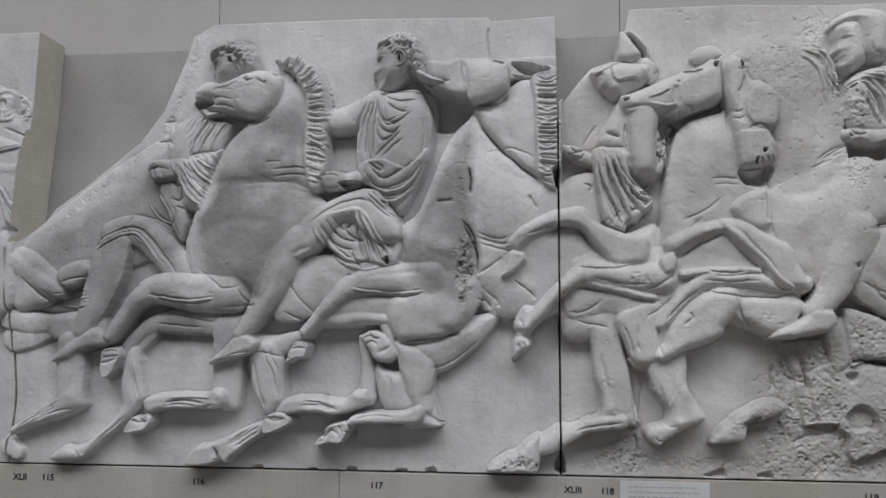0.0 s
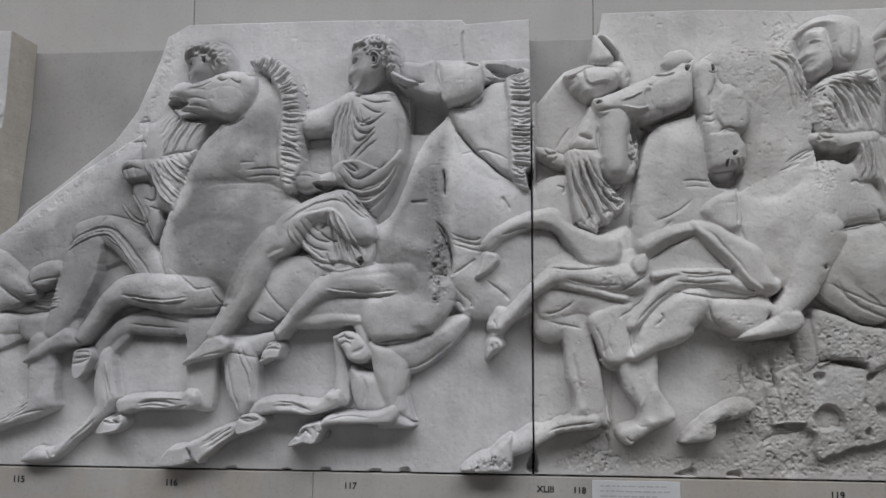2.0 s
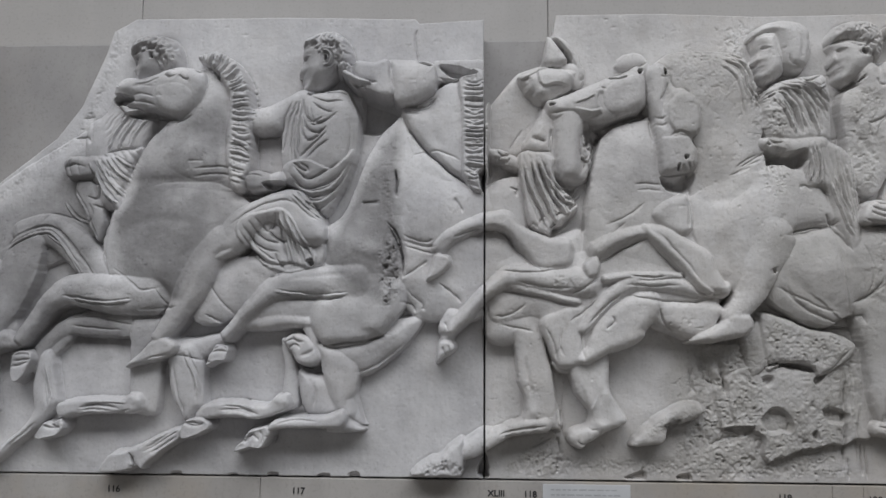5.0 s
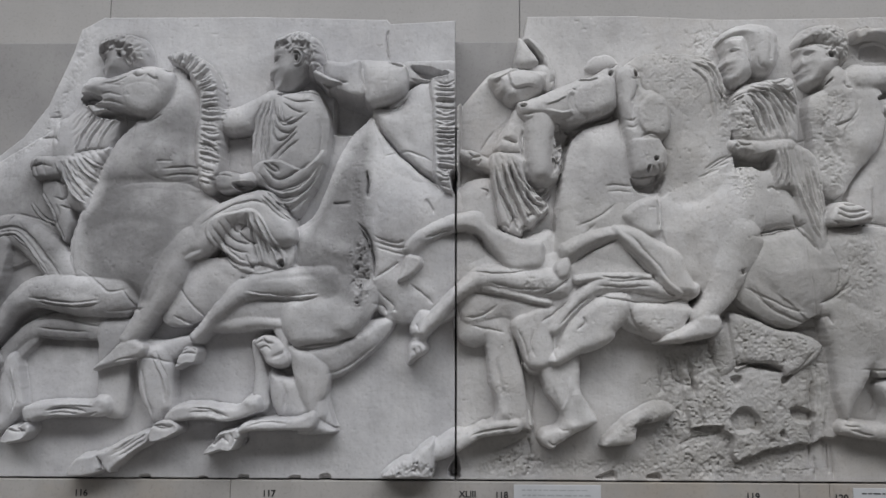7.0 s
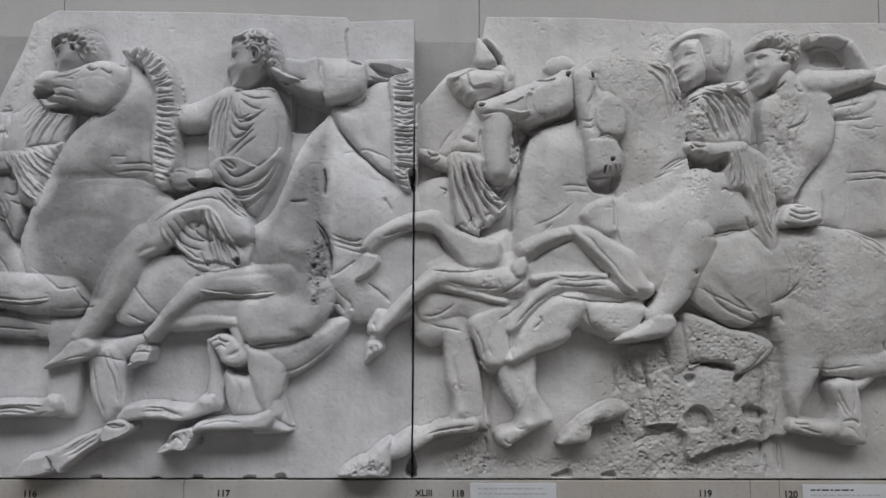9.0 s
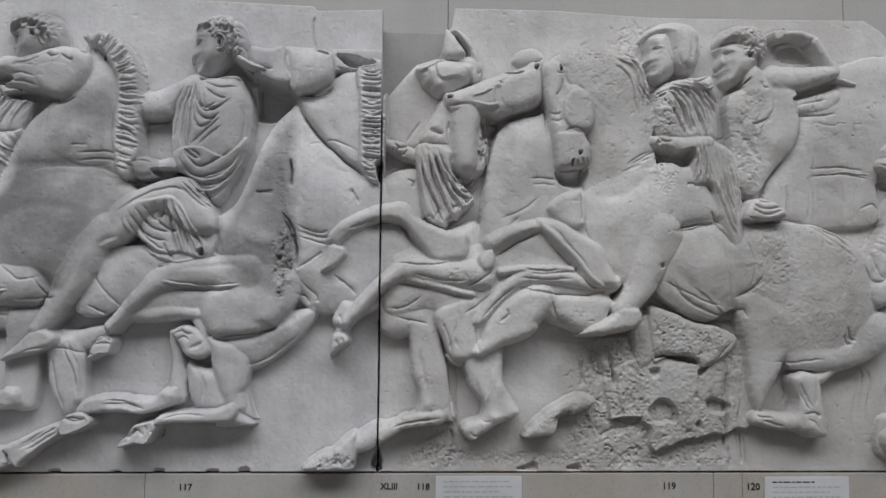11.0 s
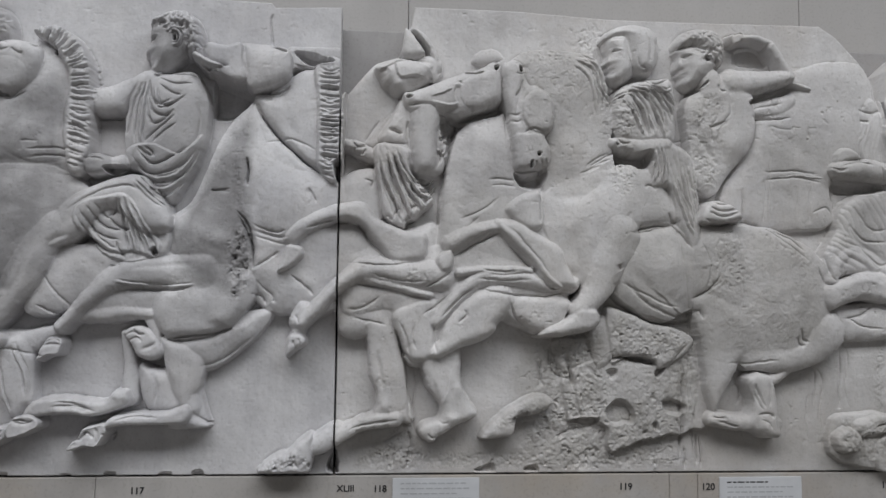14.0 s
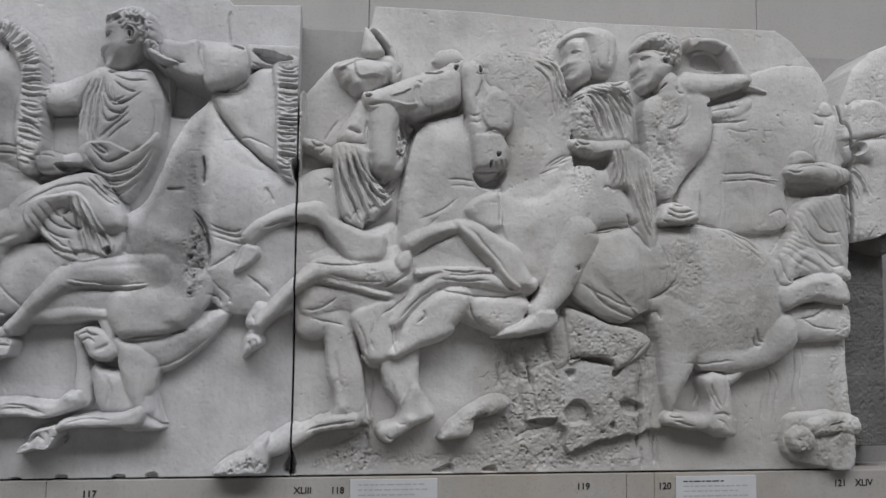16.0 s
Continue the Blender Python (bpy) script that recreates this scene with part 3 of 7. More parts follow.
# rider at the left edge of the second slab: helmet, torso, arm, cloak
form([(0.003, 0.778), (0.036, 0.822), (0.077, 0.865), (0.132, 0.871), (0.206, 0.812), (0.196, 0.688), (0.088, 0.681), (0.005, 0.678)], .004, .006, 0.014)
form([(0.084, 0.704), (0.112, 0.753), (0.132, 0.789), (0.207, 0.817), (0.225, 0.747), (0.222, 0.630), (0.147, 0.627), (0.092, 0.683)], .02, .016, 0.027, .006)
limb([(0.174, 0.640, 0.019), (0.135, 0.655, 0.019), (0.088, 0.661, 0.017)], .036)
limb([(0.009, 0.687, 0.012), (0.040, 0.676, 0.017), (0.071, 0.660, 0.017)], .036)
form([(0.073, 0.682), (0.146, 0.677), (0.151, 0.632), (0.168, 0.606), (0.199, 0.573), (0.196, 0.556), (0.174, 0.538), (0.165, 0.526), (0.148, 0.521), (0.137, 0.504), (0.097, 0.527), (0.084, 0.593)], .034, .009, 0.012)
form([(0.002, 0.607), (0.088, 0.632), (0.098, 0.526), (0.137, 0.503), (0.200, 0.524), (0.224, 0.477), (0.213, 0.416), (0.116, 0.427), (0.068, 0.482), (0.005, 0.504)], 0.0170, 0.0168, 0.048, .014)
form([(-0.119, 0.441), (-0.059, 0.486), (0.013, 0.515), (0.062, 0.495), (0.110, 0.439), (0.134, 0.427), (0.086, 0.414), (-0.010, 0.381), (-0.058, 0.350), (-0.119, 0.392)], 0.0255, 0.0112, 0.048, .012)
form([(-0.113, 0.475), (-0.088, 0.508), (-0.046, 0.533), (0.001, 0.552), (0.052, 0.558), (0.081, 0.528), (0.133, 0.504), (0.186, 0.493), (0.180, 0.440), (0.115, 0.430), (0.073, 0.476), (0.040, 0.508), (0.001, 0.512), (-0.046, 0.494), (-0.086, 0.461)], .046, .012, 0.018, .004)
form([(-0.125, 0.401), (-0.112, 0.439), (-0.105, 0.469), (-0.068, 0.463), (-0.065, 0.442), (-0.090, 0.418)], .054, .008, 0.010, 0.003, True)
form([(0.001, 0.504), (0.067, 0.496), (0.139, 0.432), (0.213, 0.416), (0.214, 0.356), (0.152, 0.344), (0.118, 0.297), (0.007, 0.289)], 0.0204, 0.0140, 0.047, .014)
# forelegs over the belly
limb([(0.217, 0.404, 0.035), (0.139, 0.410, 0.034), (0.064, 0.418, 0.029), (0.014, 0.391, 0.019), (-0.039, 0.337, 0.018), (-0.068, 0.307, 0.016)], .062)
limb([(0.061, 0.395, 0.011), (0.134, 0.376, 0.013), (0.192, 0.364, 0.012)], .054, .35, .012)
limb([(-0.064, 0.332, 0.020), (-0.079, 0.309, 0.019)], .052, .5, .006)
limb([(-0.072, 0.300, 0.016), (-0.080, 0.276, 0.016)], .046, .5, .006)
form([(-0.099, 0.236), (-0.097, 0.274), (-0.083, 0.286), (-0.064, 0.281), (-0.057, 0.267), (-0.064, 0.257), (-0.083, 0.245)], .044, .012, 0.011)
form([(0.202, 0.439), (0.220, 0.457), (0.238, 0.460), (0.245, 0.439), (0.238, 0.415), (0.214, 0.409)], .06, .008, 0.010, 0.003, True)
form([(0.115, 0.323), (0.151, 0.351), (0.213, 0.358), (0.214, 0.277), (0.203, 0.235), (0.156, 0.227), (0.133, 0.272)], .036, .012, 0.019)
form([(0.192, 0.242), (0.211, 0.272), (0.234, 0.324), (0.303, 0.381), (0.359, 0.372), (0.335, 0.311), (0.335, 0.292), (0.304, 0.271), (0.258, 0.256), (0.216, 0.235)], .046, .014, 0.022, .006)
# hind legs under the belly
form([(0.066, 0.326), (0.113, 0.323), (0.143, 0.220), (0.153, 0.160), (0.166, 0.105), (0.134, 0.098), (0.099, 0.096), (0.048, 0.085), (0.080, 0.119), (0.086, 0.160), (0.071, 0.211)], .022, .012, 0.021, .006)
form([(0.170, 0.265), (0.212, 0.270), (0.260, 0.263), (0.262, 0.184), (0.280, 0.148), (0.297, 0.116), (0.256, 0.096), (0.220, 0.073), (0.201, 0.059), (0.177, 0.078), (0.182, 0.101), (0.215, 0.110), (0.221, 0.134), (0.204, 0.158), (0.185, 0.188)], .028, .012, 0.019, .006)
groove([(0.150, 0.161), (0.155, 0.115), (0.165, 0.102)], 0.0023, .007)
limb([(0.127, 0.111, 0.021), (0.064, 0.101, 0.016), (0.006, 0.073, 0.017)], .04)
form([(0.143, 0.241), (0.201, 0.241), (0.190, 0.218), (0.154, 0.217)], .02, .008, 0.012)
# horse head in profile with open mouth, neck
form([(0.210, 0.430), (0.226, 0.635), (0.261, 0.731), (0.351, 0.767), (0.382, 0.864), (0.410, 0.765), (0.431, 0.629), (0.438, 0.520), (0.390, 0.433), (0.281, 0.443)], 0.0289, 0.0154, 0.074, .014)
# horse head bowed to the front, arched neck
form([(0.368, 0.879), (0.423, 0.904), (0.501, 0.901), (0.561, 0.881), (0.589, 0.771), (0.589, 0.693), (0.599, 0.609), (0.574, 0.498), (0.449, 0.483), (0.432, 0.577), (0.429, 0.714), (0.381, 0.824)], 0.0374, 0.0098, 0.075, .014)
# shoulder, chest and crossing forelegs
form([(0.214, 0.466), (0.227, 0.559), (0.365, 0.584), (0.445, 0.586), (0.457, 0.496), (0.451, 0.420), (0.378, 0.395), (0.281, 0.429), (0.234, 0.416)], 0.0289, 0.0154, 0.061, .014)
form([(0.434, 0.585), (0.573, 0.642), (0.631, 0.609), (0.651, 0.524), (0.585, 0.400), (0.511, 0.387), (0.449, 0.470)], 0.0391, 0.0154, 0.087, .014)
limb([(0.234, 0.472, 0.021), (0.288, 0.501, 0.018), (0.348, 0.515, 0.017)], .062, .5, .005)
form([(0.324, 0.527), (0.364, 0.532), (0.427, 0.497), (0.474, 0.466), (0.493, 0.410), (0.510, 0.386), (0.455, 0.378), (0.404, 0.437), (0.351, 0.499)], .05, .014, 0.019, .006, True)
limb([(0.336, 0.519, 0.012), (0.407, 0.450, 0.012), (0.464, 0.385, 0.011)], .066, .5, .005)
limb([(0.206, 0.307, 0.014), (0.240, 0.351, 0.018), (0.293, 0.400, 0.022), (0.359, 0.405, 0.022), (0.430, 0.397, 0.022), (0.495, 0.390, 0.019)], .058, .5, .005)
limb([(0.252, 0.414, 0.010), (0.311, 0.419, 0.011), (0.406, 0.419, 0.010)], .06, .5, .004)
limb([(0.328, 0.362, 0.031), (0.306, 0.319, 0.029)], .054, .6, .008)
form([(0.349, 0.548), (0.398, 0.588), (0.427, 0.583), (0.434, 0.518), (0.399, 0.505)], .05, .01, 0.015)
limb([(0.344, 0.358, 0.034), (0.320, 0.323, 0.029)], .06)
form([(0.329, 0.370), (0.450, 0.374), (0.499, 0.351), (0.450, 0.291), (0.389, 0.300), (0.344, 0.325)], .036, .014, 0.029, .006)
limb([(0.602, 0.499, 0.045), (0.579, 0.447, 0.040), (0.552, 0.385, 0.034), (0.515, 0.337, 0.025)], .058, .6, .016)
form([(0.414, 0.280), (0.438, 0.299), (0.485, 0.322), (0.509, 0.345), (0.552, 0.345), (0.560, 0.311), (0.539, 0.294), (0.473, 0.280)], .046, .014, 0.015, .008, True)
# hooded rider
form([(0.584, 0.778), (0.613, 0.830), (0.680, 0.848), (0.727, 0.843), (0.733, 0.715), (0.694, 0.699), (0.641, 0.697), (0.592, 0.718)], .026, .02, 0.033, .006)
limb([(0.592, 0.700, 0.017), (0.643, 0.694, 0.022), (0.709, 0.697, 0.020)], .052)
form([(0.670, 0.696), (0.717, 0.708), (0.769, 0.668), (0.783, 0.528), (0.766, 0.475), (0.734, 0.524), (0.714, 0.598), (0.675, 0.612)], .036, .014, 0.018)
form([(0.576, 0.646), (0.677, 0.650), (0.718, 0.595), (0.749, 0.534), (0.625, 0.517), (0.576, 0.529)], 0.0306, 0.0140, 0.043, .014)
# the broad horse they sit on
form([(0.570, 0.523), (0.625, 0.519), (0.766, 0.542), (0.883, 0.530), (0.967, 0.520), (1.063, 0.459), (1.084, 0.359), (1.052, 0.283), (0.985, 0.231), (0.854, 0.228), (0.802, 0.316), (0.763, 0.340), (0.699, 0.312), (0.624, 0.343), (0.574, 0.400)], 0.0306, 0.0238, 0.140, .014)
# rider with raised arm
limb([(0.815, 0.852, 0.029), (0.825, 0.826, 0.034)], .046)
form([(0.754, 0.800), (0.810, 0.834), (0.890, 0.854), (0.918, 0.801), (0.909, 0.707), (0.858, 0.642), (0.815, 0.592), (0.768, 0.616), (0.759, 0.717)], 0.0289, 0.0154, 0.047, .014)
form([(0.779, 0.528), (0.784, 0.565), (0.816, 0.581), (0.856, 0.564), (0.871, 0.535)], .06, .01, 0.013)
# next horse's neck behind him
form([(0.911, 0.711), (0.929, 0.792), (1.006, 0.837), (1.034, 0.892), (1.174, 0.910), (1.207, 0.805), (1.171, 0.682), (1.099, 0.627), (1.097, 0.536), (0.972, 0.519), (0.881, 0.530), (0.835, 0.592)], 0.0136, 0.0112, 0.066, .014)
# hind legs
form([(0.764, 0.355), (0.803, 0.380), (0.881, 0.331), (0.868, 0.233), (0.831, 0.157), (0.810, 0.119), (0.792, 0.157), (0.781, 0.256)], .03, .018, 0.030, .014)
limb([(1.064, 0.295, 0.051), (1.001, 0.248, 0.039), (0.895, 0.243, 0.033)], .044)
form([(0.869, 0.199), (0.905, 0.214), (0.942, 0.202), (0.949, 0.160), (0.950, 0.117), (0.962, 0.070), (0.925, 0.064), (0.888, 0.083), (0.865, 0.098), (0.888, 0.124), (0.894, 0.154)], .034, .016, 0.020, .005, True)
form([(0.884, 0.208), (0.950, 0.214), (1.034, 0.282), (1.060, 0.270), (0.976, 0.193), (0.923, 0.171)], .018, .014, 0.023, .006)
limb([(0.936, 0.096, 0.028), (0.874, 0.101, 0.019), (0.807, 0.109, 0.018)], .046)
form([(1.058, 0.393), (1.118, 0.420), (1.188, 0.436), (1.228, 0.404), (1.226, 0.363), (1.144, 0.367), (1.073, 0.343)], .036, .016, 0.024, .006)
form([(1.080, 0.349), (1.143, 0.362), (1.240, 0.361), (1.238, 0.286), (1.074, 0.285)], .014, .014, 0.034, .006)
form([(1.060, 0.447), (1.083, 0.499), (1.114, 0.531), (1.168, 0.488), (1.235, 0.443), (1.234, 0.412), (1.124, 0.423), (1.076, 0.397)], .026, .016, 0.026, .006)
limb([(1.082, 0.409, 0.018), (1.100, 0.454, 0.018), (1.133, 0.472, 0.018), (1.182, 0.439, 0.018)], .046)
form([(1.098, 0.535), (1.129, 0.590), (1.227, 0.612), (1.235, 0.437), (1.167, 0.475), (1.113, 0.486)], .026, .016, 0.032, .006)
limb([(1.103, 0.659, 0.019), (1.133, 0.660, 0.020), (1.174, 0.662, 0.023), (1.224, 0.655, 0.024)], .046)
form([(1.102, 0.690), (1.119, 0.709), (1.149, 0.707), (1.168, 0.687), (1.132, 0.673), (1.104, 0.672)], .028, .008, 0.011)
form([(1.169, 0.802), (1.212, 0.817), (1.235, 0.673), (1.174, 0.676)], .018, .006, 0.011)
# rubble and stumps along the foot of the second slab
form([(0.462, 0.271), (0.519, 0.281), (0.584, 0.279), (0.594, 0.158), (0.584, 0.093), (0.544, 0.098), (0.504, 0.096), (0.489, 0.134), (0.480, 0.206)], .006, .006, 0.029, .008)
form([(0.505, 0.219), (0.580, 0.243), (0.630, 0.234), (0.693, 0.219), (0.745, 0.250), (0.792, 0.285), (0.813, 0.281), (0.808, 0.170), (0.802, 0.081), (0.768, 0.086), (0.743, 0.071), (0.715, 0.076), (0.686, 0.066), (0.654, 0.062), (0.629, 0.048), (0.606, 0.046), (0.591, 0.032), (0.577, 0.051), (0.582, 0.082), (0.567, 0.097), (0.523, 0.102), (0.510, 0.158)], .014, .003, 0.007, .004, True)
valley([(0.645, 0.209), (0.657, 0.137), (0.645, 0.072)], 0.0247, -.003)
groove([(0.743, 0.245), (0.740, 0.160), (0.743, 0.077), (0.745, 0.006)], 0.0024, .006)
groove([(0.777, 0.172), (0.771, 0.089), (0.781, 0.006)], 0.0024, .006)
groove([(0.761, 0.269), (0.758, 0.184), (0.759, 0.113)], 0.0029, .005)
groove([(0.596, 0.042), (0.591, 0.025), (0.604, 0.017)], 0.0028, .006)
worn([(0.428, 0.278), (0.576, 0.279), (0.576, 0.232), (0.688, 0.220), (0.786, 0.281), (0.780, 0.087), (0.624, 0.047), (0.574, -0.003), (0.405, -0.001)], .0028)
rubble([(0.430, 0.171), (0.504, 0.274), (0.578, 0.279), (0.591, 0.231), (0.691, 0.213), (0.769, 0.232), (0.773, 0.074), (0.627, 0.051), (0.577, -0.005), (0.407, -0.000), (0.382, 0.053)], .0016, 31)
limb([(0.501, 0.106, 0.006), (0.538, 0.107, 0.007), (0.581, 0.110, 0.009)], .017, .6, .004)
groove([(0.496, 0.099), (0.536, 0.100), (0.568, 0.097)], 0.0038, .010)
groove([(0.472, 0.232), (0.492, 0.194), (0.511, 0.196)], 0.0024, .006)
groove([(0.487, 0.255), (0.499, 0.208), (0.506, 0.168)], 0.0024, .007)
groove([(0.470, 0.069), (0.504, 0.083), (0.560, 0.092)], 0.0028, .006)
groove([(0.746, 0.233), (0.750, 0.160), (0.743, 0.077)], 0.0024, .006)
groove([(0.764, 0.233), (0.767, 0.160), (0.759, 0.101)], 0.0019, .004)
hollow([(0.677, 0.098), (0.690, 0.100), (0.692, 0.083), (0.680, 0.086)], .006, 0.0037)
hollow([(0.683, 0.206), (0.693, 0.218), (0.711, 0.223), (0.701, 0.203), (0.690, 0.196)], .004, 0.0037)
form([(0.305, 0.067), (0.321, 0.093), (0.347, 0.116), (0.380, 0.141), (0.429, 0.160), (0.461, 0.145), (0.429, 0.120), (0.388, 0.111), (0.378, 0.085), (0.361, 0.071)], .026, .01, 0.017, .005)
worn([(0.305, 0.067), (0.368, 0.136), (0.453, 0.172), (0.489, 0.113), (0.453, 0.066), (0.380, 0.078)], .004)
form([(0.577, 0.343), (0.640, 0.329), (0.677, 0.314), (0.728, 0.305), (0.770, 0.281), (0.754, 0.247), (0.725, 0.227), (0.692, 0.215), (0.679, 0.232), (0.627, 0.239), (0.587, 0.226), (0.579, 0.279)], .024, .006, 0.017, .01)
worn([(0.576, 0.333), (0.676, 0.314), (0.765, 0.283), (0.739, 0.232), (0.688, 0.220), (0.588, 0.226)], .004)
groove([(0.583, 0.265), (0.593, 0.237), (0.623, 0.242), (0.675, 0.230)], 0.0029, .008)
groove([(0.690, 0.218), (0.723, 0.233), (0.761, 0.276)], 0.0029, .006)
groove([(0.635, 0.233), (0.672, 0.225)], 0.0024, .006)
hollow([(0.575, 0.122), (0.588, 0.143), (0.612, 0.152), (0.630, 0.138), (0.640, 0.112), (0.632, 0.096), (0.617, 0.098), (0.590, 0.093)], .000, 0.0049)
hollow([(0.700, 0.142), (0.716, 0.152), (0.751, 0.140), (0.755, 0.126), (0.738, 0.114), (0.710, 0.119)], .000, 0.0050)
hollow([(0.577, 0.213), (0.601, 0.215), (0.601, 0.198), (0.586, 0.193)], .006, 0.0049)
form([(1.080, 0.072), (1.108, 0.094), (1.137, 0.079), (1.141, 0.049), (1.114, 0.035), (1.088, 0.042)], .036, .01, 0.018)
worn([(1.075, 0.098), (1.224, 0.115), (1.233, 0.010), (1.139, -0.001), (1.060, 0.036)], 0.0060)
limb([(1.148, 0.088, 0.023), (1.202, 0.095, 0.026), (1.246, 0.092, 0.023)], .034)
form([(1.187, 0.071), (1.242, 0.082), (1.241, -0.004), (1.184, -0.003)], .02, .008, 0.016)
worn([(0.046, 0.004), (0.065, 0.046), (0.145, 0.109), (0.177, 0.091), (0.174, 0.002)], 0.0060)
worn([(0.298, 0.001), (0.334, 0.021), (0.405, 0.032), (0.501, 0.054), (0.575, 0.041), (0.737, 0.040), (0.736, -0.005)], 0.0045)
worn([(0.514, 0.960), (0.582, 0.971), (0.582, 0.862), (0.577, 0.798), (0.558, 0.823)], 0.0030)
worn([(0.590, 0.786), (0.641, 0.788), (0.640, 0.594), (0.590, 0.591)], 0.0035)
worn([(0.375, 0.864), (0.463, 0.907), (0.564, 0.874), (0.526, 0.796), (0.389, 0.715)], .002)
worn([(0.768, 0.503), (0.965, 0.520), (1.071, 0.447), (1.053, 0.283), (0.868, 0.245), (0.804, 0.330)], 0.0013)
worn([(0.771, 0.807), (0.837, 0.798), (0.835, 0.618), (0.769, 0.616)], 0.0030)
worn([(-0.222, 0.484), (-0.180, 0.508), (-0.170, 0.423), (-0.175, 0.375), (-0.217, 0.351)], .006)
worn([(-0.208, 0.669), (-0.179, 0.520), (-0.170, 0.423), (-0.202, 0.496), (-0.218, 0.595)], .004)
form([(0.018, 0.450), (0.111, 0.475), (0.206, 0.471), (0.344, 0.514), (0.435, 0.434), (0.495, 0.378), (0.435, 0.289), (0.333, 0.318), (0.209, 0.258), (0.144, 0.253), (0.114, 0.328), (0.016, 0.323)], .034, .010, 0.050)
# time has rounded every edge
H[:] = 0.75 * H + 0.25 * softened(H, 3)
# the tangle of legs on the second slab is cut in flatter layers
FLAT = np.clip(np.minimum(GX - 0.0, 0.56 - GX) / 0.06, 0, 1)[None, :] * np.clip(np.minimum(GZ - 0.22, 0.58 - GZ) / 0.06, 0, 1)[:, None]
H -= 0.35 * FLAT * (H - softened(H, 40)) * np.clip(H / 0.03, 0, 1)
# muscles
valley([(-0.581, 0.597), (-0.611, 0.510), (-0.653, 0.400)], 0.0280, .004)
valley([(-0.729, 0.606), (-0.763, 0.525), (-0.779, 0.450)], 0.0232, .003)
valley([(-0.631, 0.756), (-0.660, 0.687), (-0.723, 0.622)], 0.0232, .0035)
valley([(-0.554, 0.799), (-0.577, 0.711), (-0.588, 0.635)], 0.0180, .003)
valley([(-0.801, 0.614), (-0.678, 0.627), (-0.575, 0.620)], 0.0154, .0025)
valley([(-0.778, 0.523), (-0.701, 0.539), (-0.598, 0.528)], 0.0179, .002)
valley([(-0.725, 0.437), (-0.672, 0.375), (-0.633, 0.363)], 0.0152, .003)
valley([(-0.521, 0.449), (-0.446, 0.399), (-0.359, 0.399)], 0.0199, .0025)
valley([(-0.141, 0.640), (-0.163, 0.543), (-0.151, 0.435)], 0.0220, .0035)
valley([(-0.057, 0.505), (-0.105, 0.463), (-0.130, 0.410)], 0.0170, .003)
valley([(-0.104, 0.824), (-0.116, 0.750), (-0.092, 0.689)], 0.0173, .003)
valley([(-0.311, 0.508), (-0.237, 0.470), (-0.189, 0.482)], 0.0197, -.003)
valley([(-1.014, 0.477), (-1.025, 0.401), (-1.036, 0.338)], 0.0131, .003)
valley([(-0.955, 0.489), (-0.966, 0.426), (-0.996, 0.344)], 0.0130, -.0025)
valley([(-0.853, 0.400), (-0.801, 0.381), (-0.737, 0.400)], 0.0154, .0025)
valley([(-0.421, 0.411), (-0.347, 0.417), (-0.274, 0.423)], 0.0099, .0025)
valley([(-0.597, 0.473), (-0.622, 0.400), (-0.651, 0.326)], 0.0101, .0025)
valley([(-0.273, 0.314), (-0.225, 0.296), (-0.165, 0.326)], 0.0146, .003)
valley([(-1.127, 0.567), (-1.021, 0.617), (-0.929, 0.667)], 0.0238, .002)
valley([(0.283, 0.726), (0.260, 0.634), (0.249, 0.570)], 0.0220, .0035)
valley([(0.509, 0.854), (0.537, 0.743), (0.516, 0.630)], 0.0253, .004)
valley([(0.472, 0.877), (0.484, 0.765), (0.466, 0.641)], 0.0176, .003)
valley([(0.573, 0.632), (0.522, 0.581), (0.448, 0.579)], 0.0150, .003)
valley([(0.522, 0.533), (0.498, 0.471), (0.523, 0.411)], 0.0199, .003)
valley([(0.813, 0.490), (0.872, 0.393), (0.851, 0.269)], 0.0307, .0045)
valley([(0.997, 0.483), (1.029, 0.383), (1.000, 0.295)], 0.0260, .0035)
valley([(0.622, 0.425), (0.691, 0.372), (0.760, 0.345)], 0.0176, .0035)
valley([(0.647, 0.487), (0.736, 0.464), (0.786, 0.404)], 0.0228, .0025)
valley([(0.907, 0.480), (0.943, 0.406), (0.927, 0.307)], 0.0284, -.003)
valley([(0.949, 0.747), (1.016, 0.711), (1.082, 0.662)], 0.0239, .0025)
valley([(0.959, 0.620), (1.012, 0.583), (1.038, 0.533)], 0.0210, .0025)
valley([(1.101, 0.403), (1.156, 0.410), (1.210, 0.392)], 0.0106, -.0025)
valley([(0.243, 0.549), (0.302, 0.514), (0.400, 0.541)], 0.0171, .003)
swell(-0.697, 0.437, 0.076, .010)
swell(-0.750, 0.524, 0.064, -.006)
swell(-0.635, 0.522, 0.076, .006)
swell(-0.601, 0.723, 0.051, -.005)
swell(-0.690, 0.661, 0.052, .005)
swell(-0.519, 0.375, 0.063, .006)
swell(-0.298, 0.470, 0.062, .008)
swell(-0.105, 0.542, 0.085, .010)
swell(-0.081, 0.434, 0.060, -.006)
swell(-0.226, 0.641, 0.050, .006)
swell(-0.128, 0.701, 0.037, -.005)
swell(-0.997, 0.438, 0.039, .005)
swell(-0.284, 0.255, 0.036, .006)
swell(-0.201, 0.291, 0.036, .005)
swell(-1.057, 0.579, 0.066, -.004)
swell(-0.152, 0.362, 0.036, -.005)
swell(0.288, 0.634, 0.061, .006)
swell(0.240, 0.705, 0.037, -.004)
swell(0.508, 0.740, 0.057, -.006)
swell(0.521, 0.520, 0.062, .008)
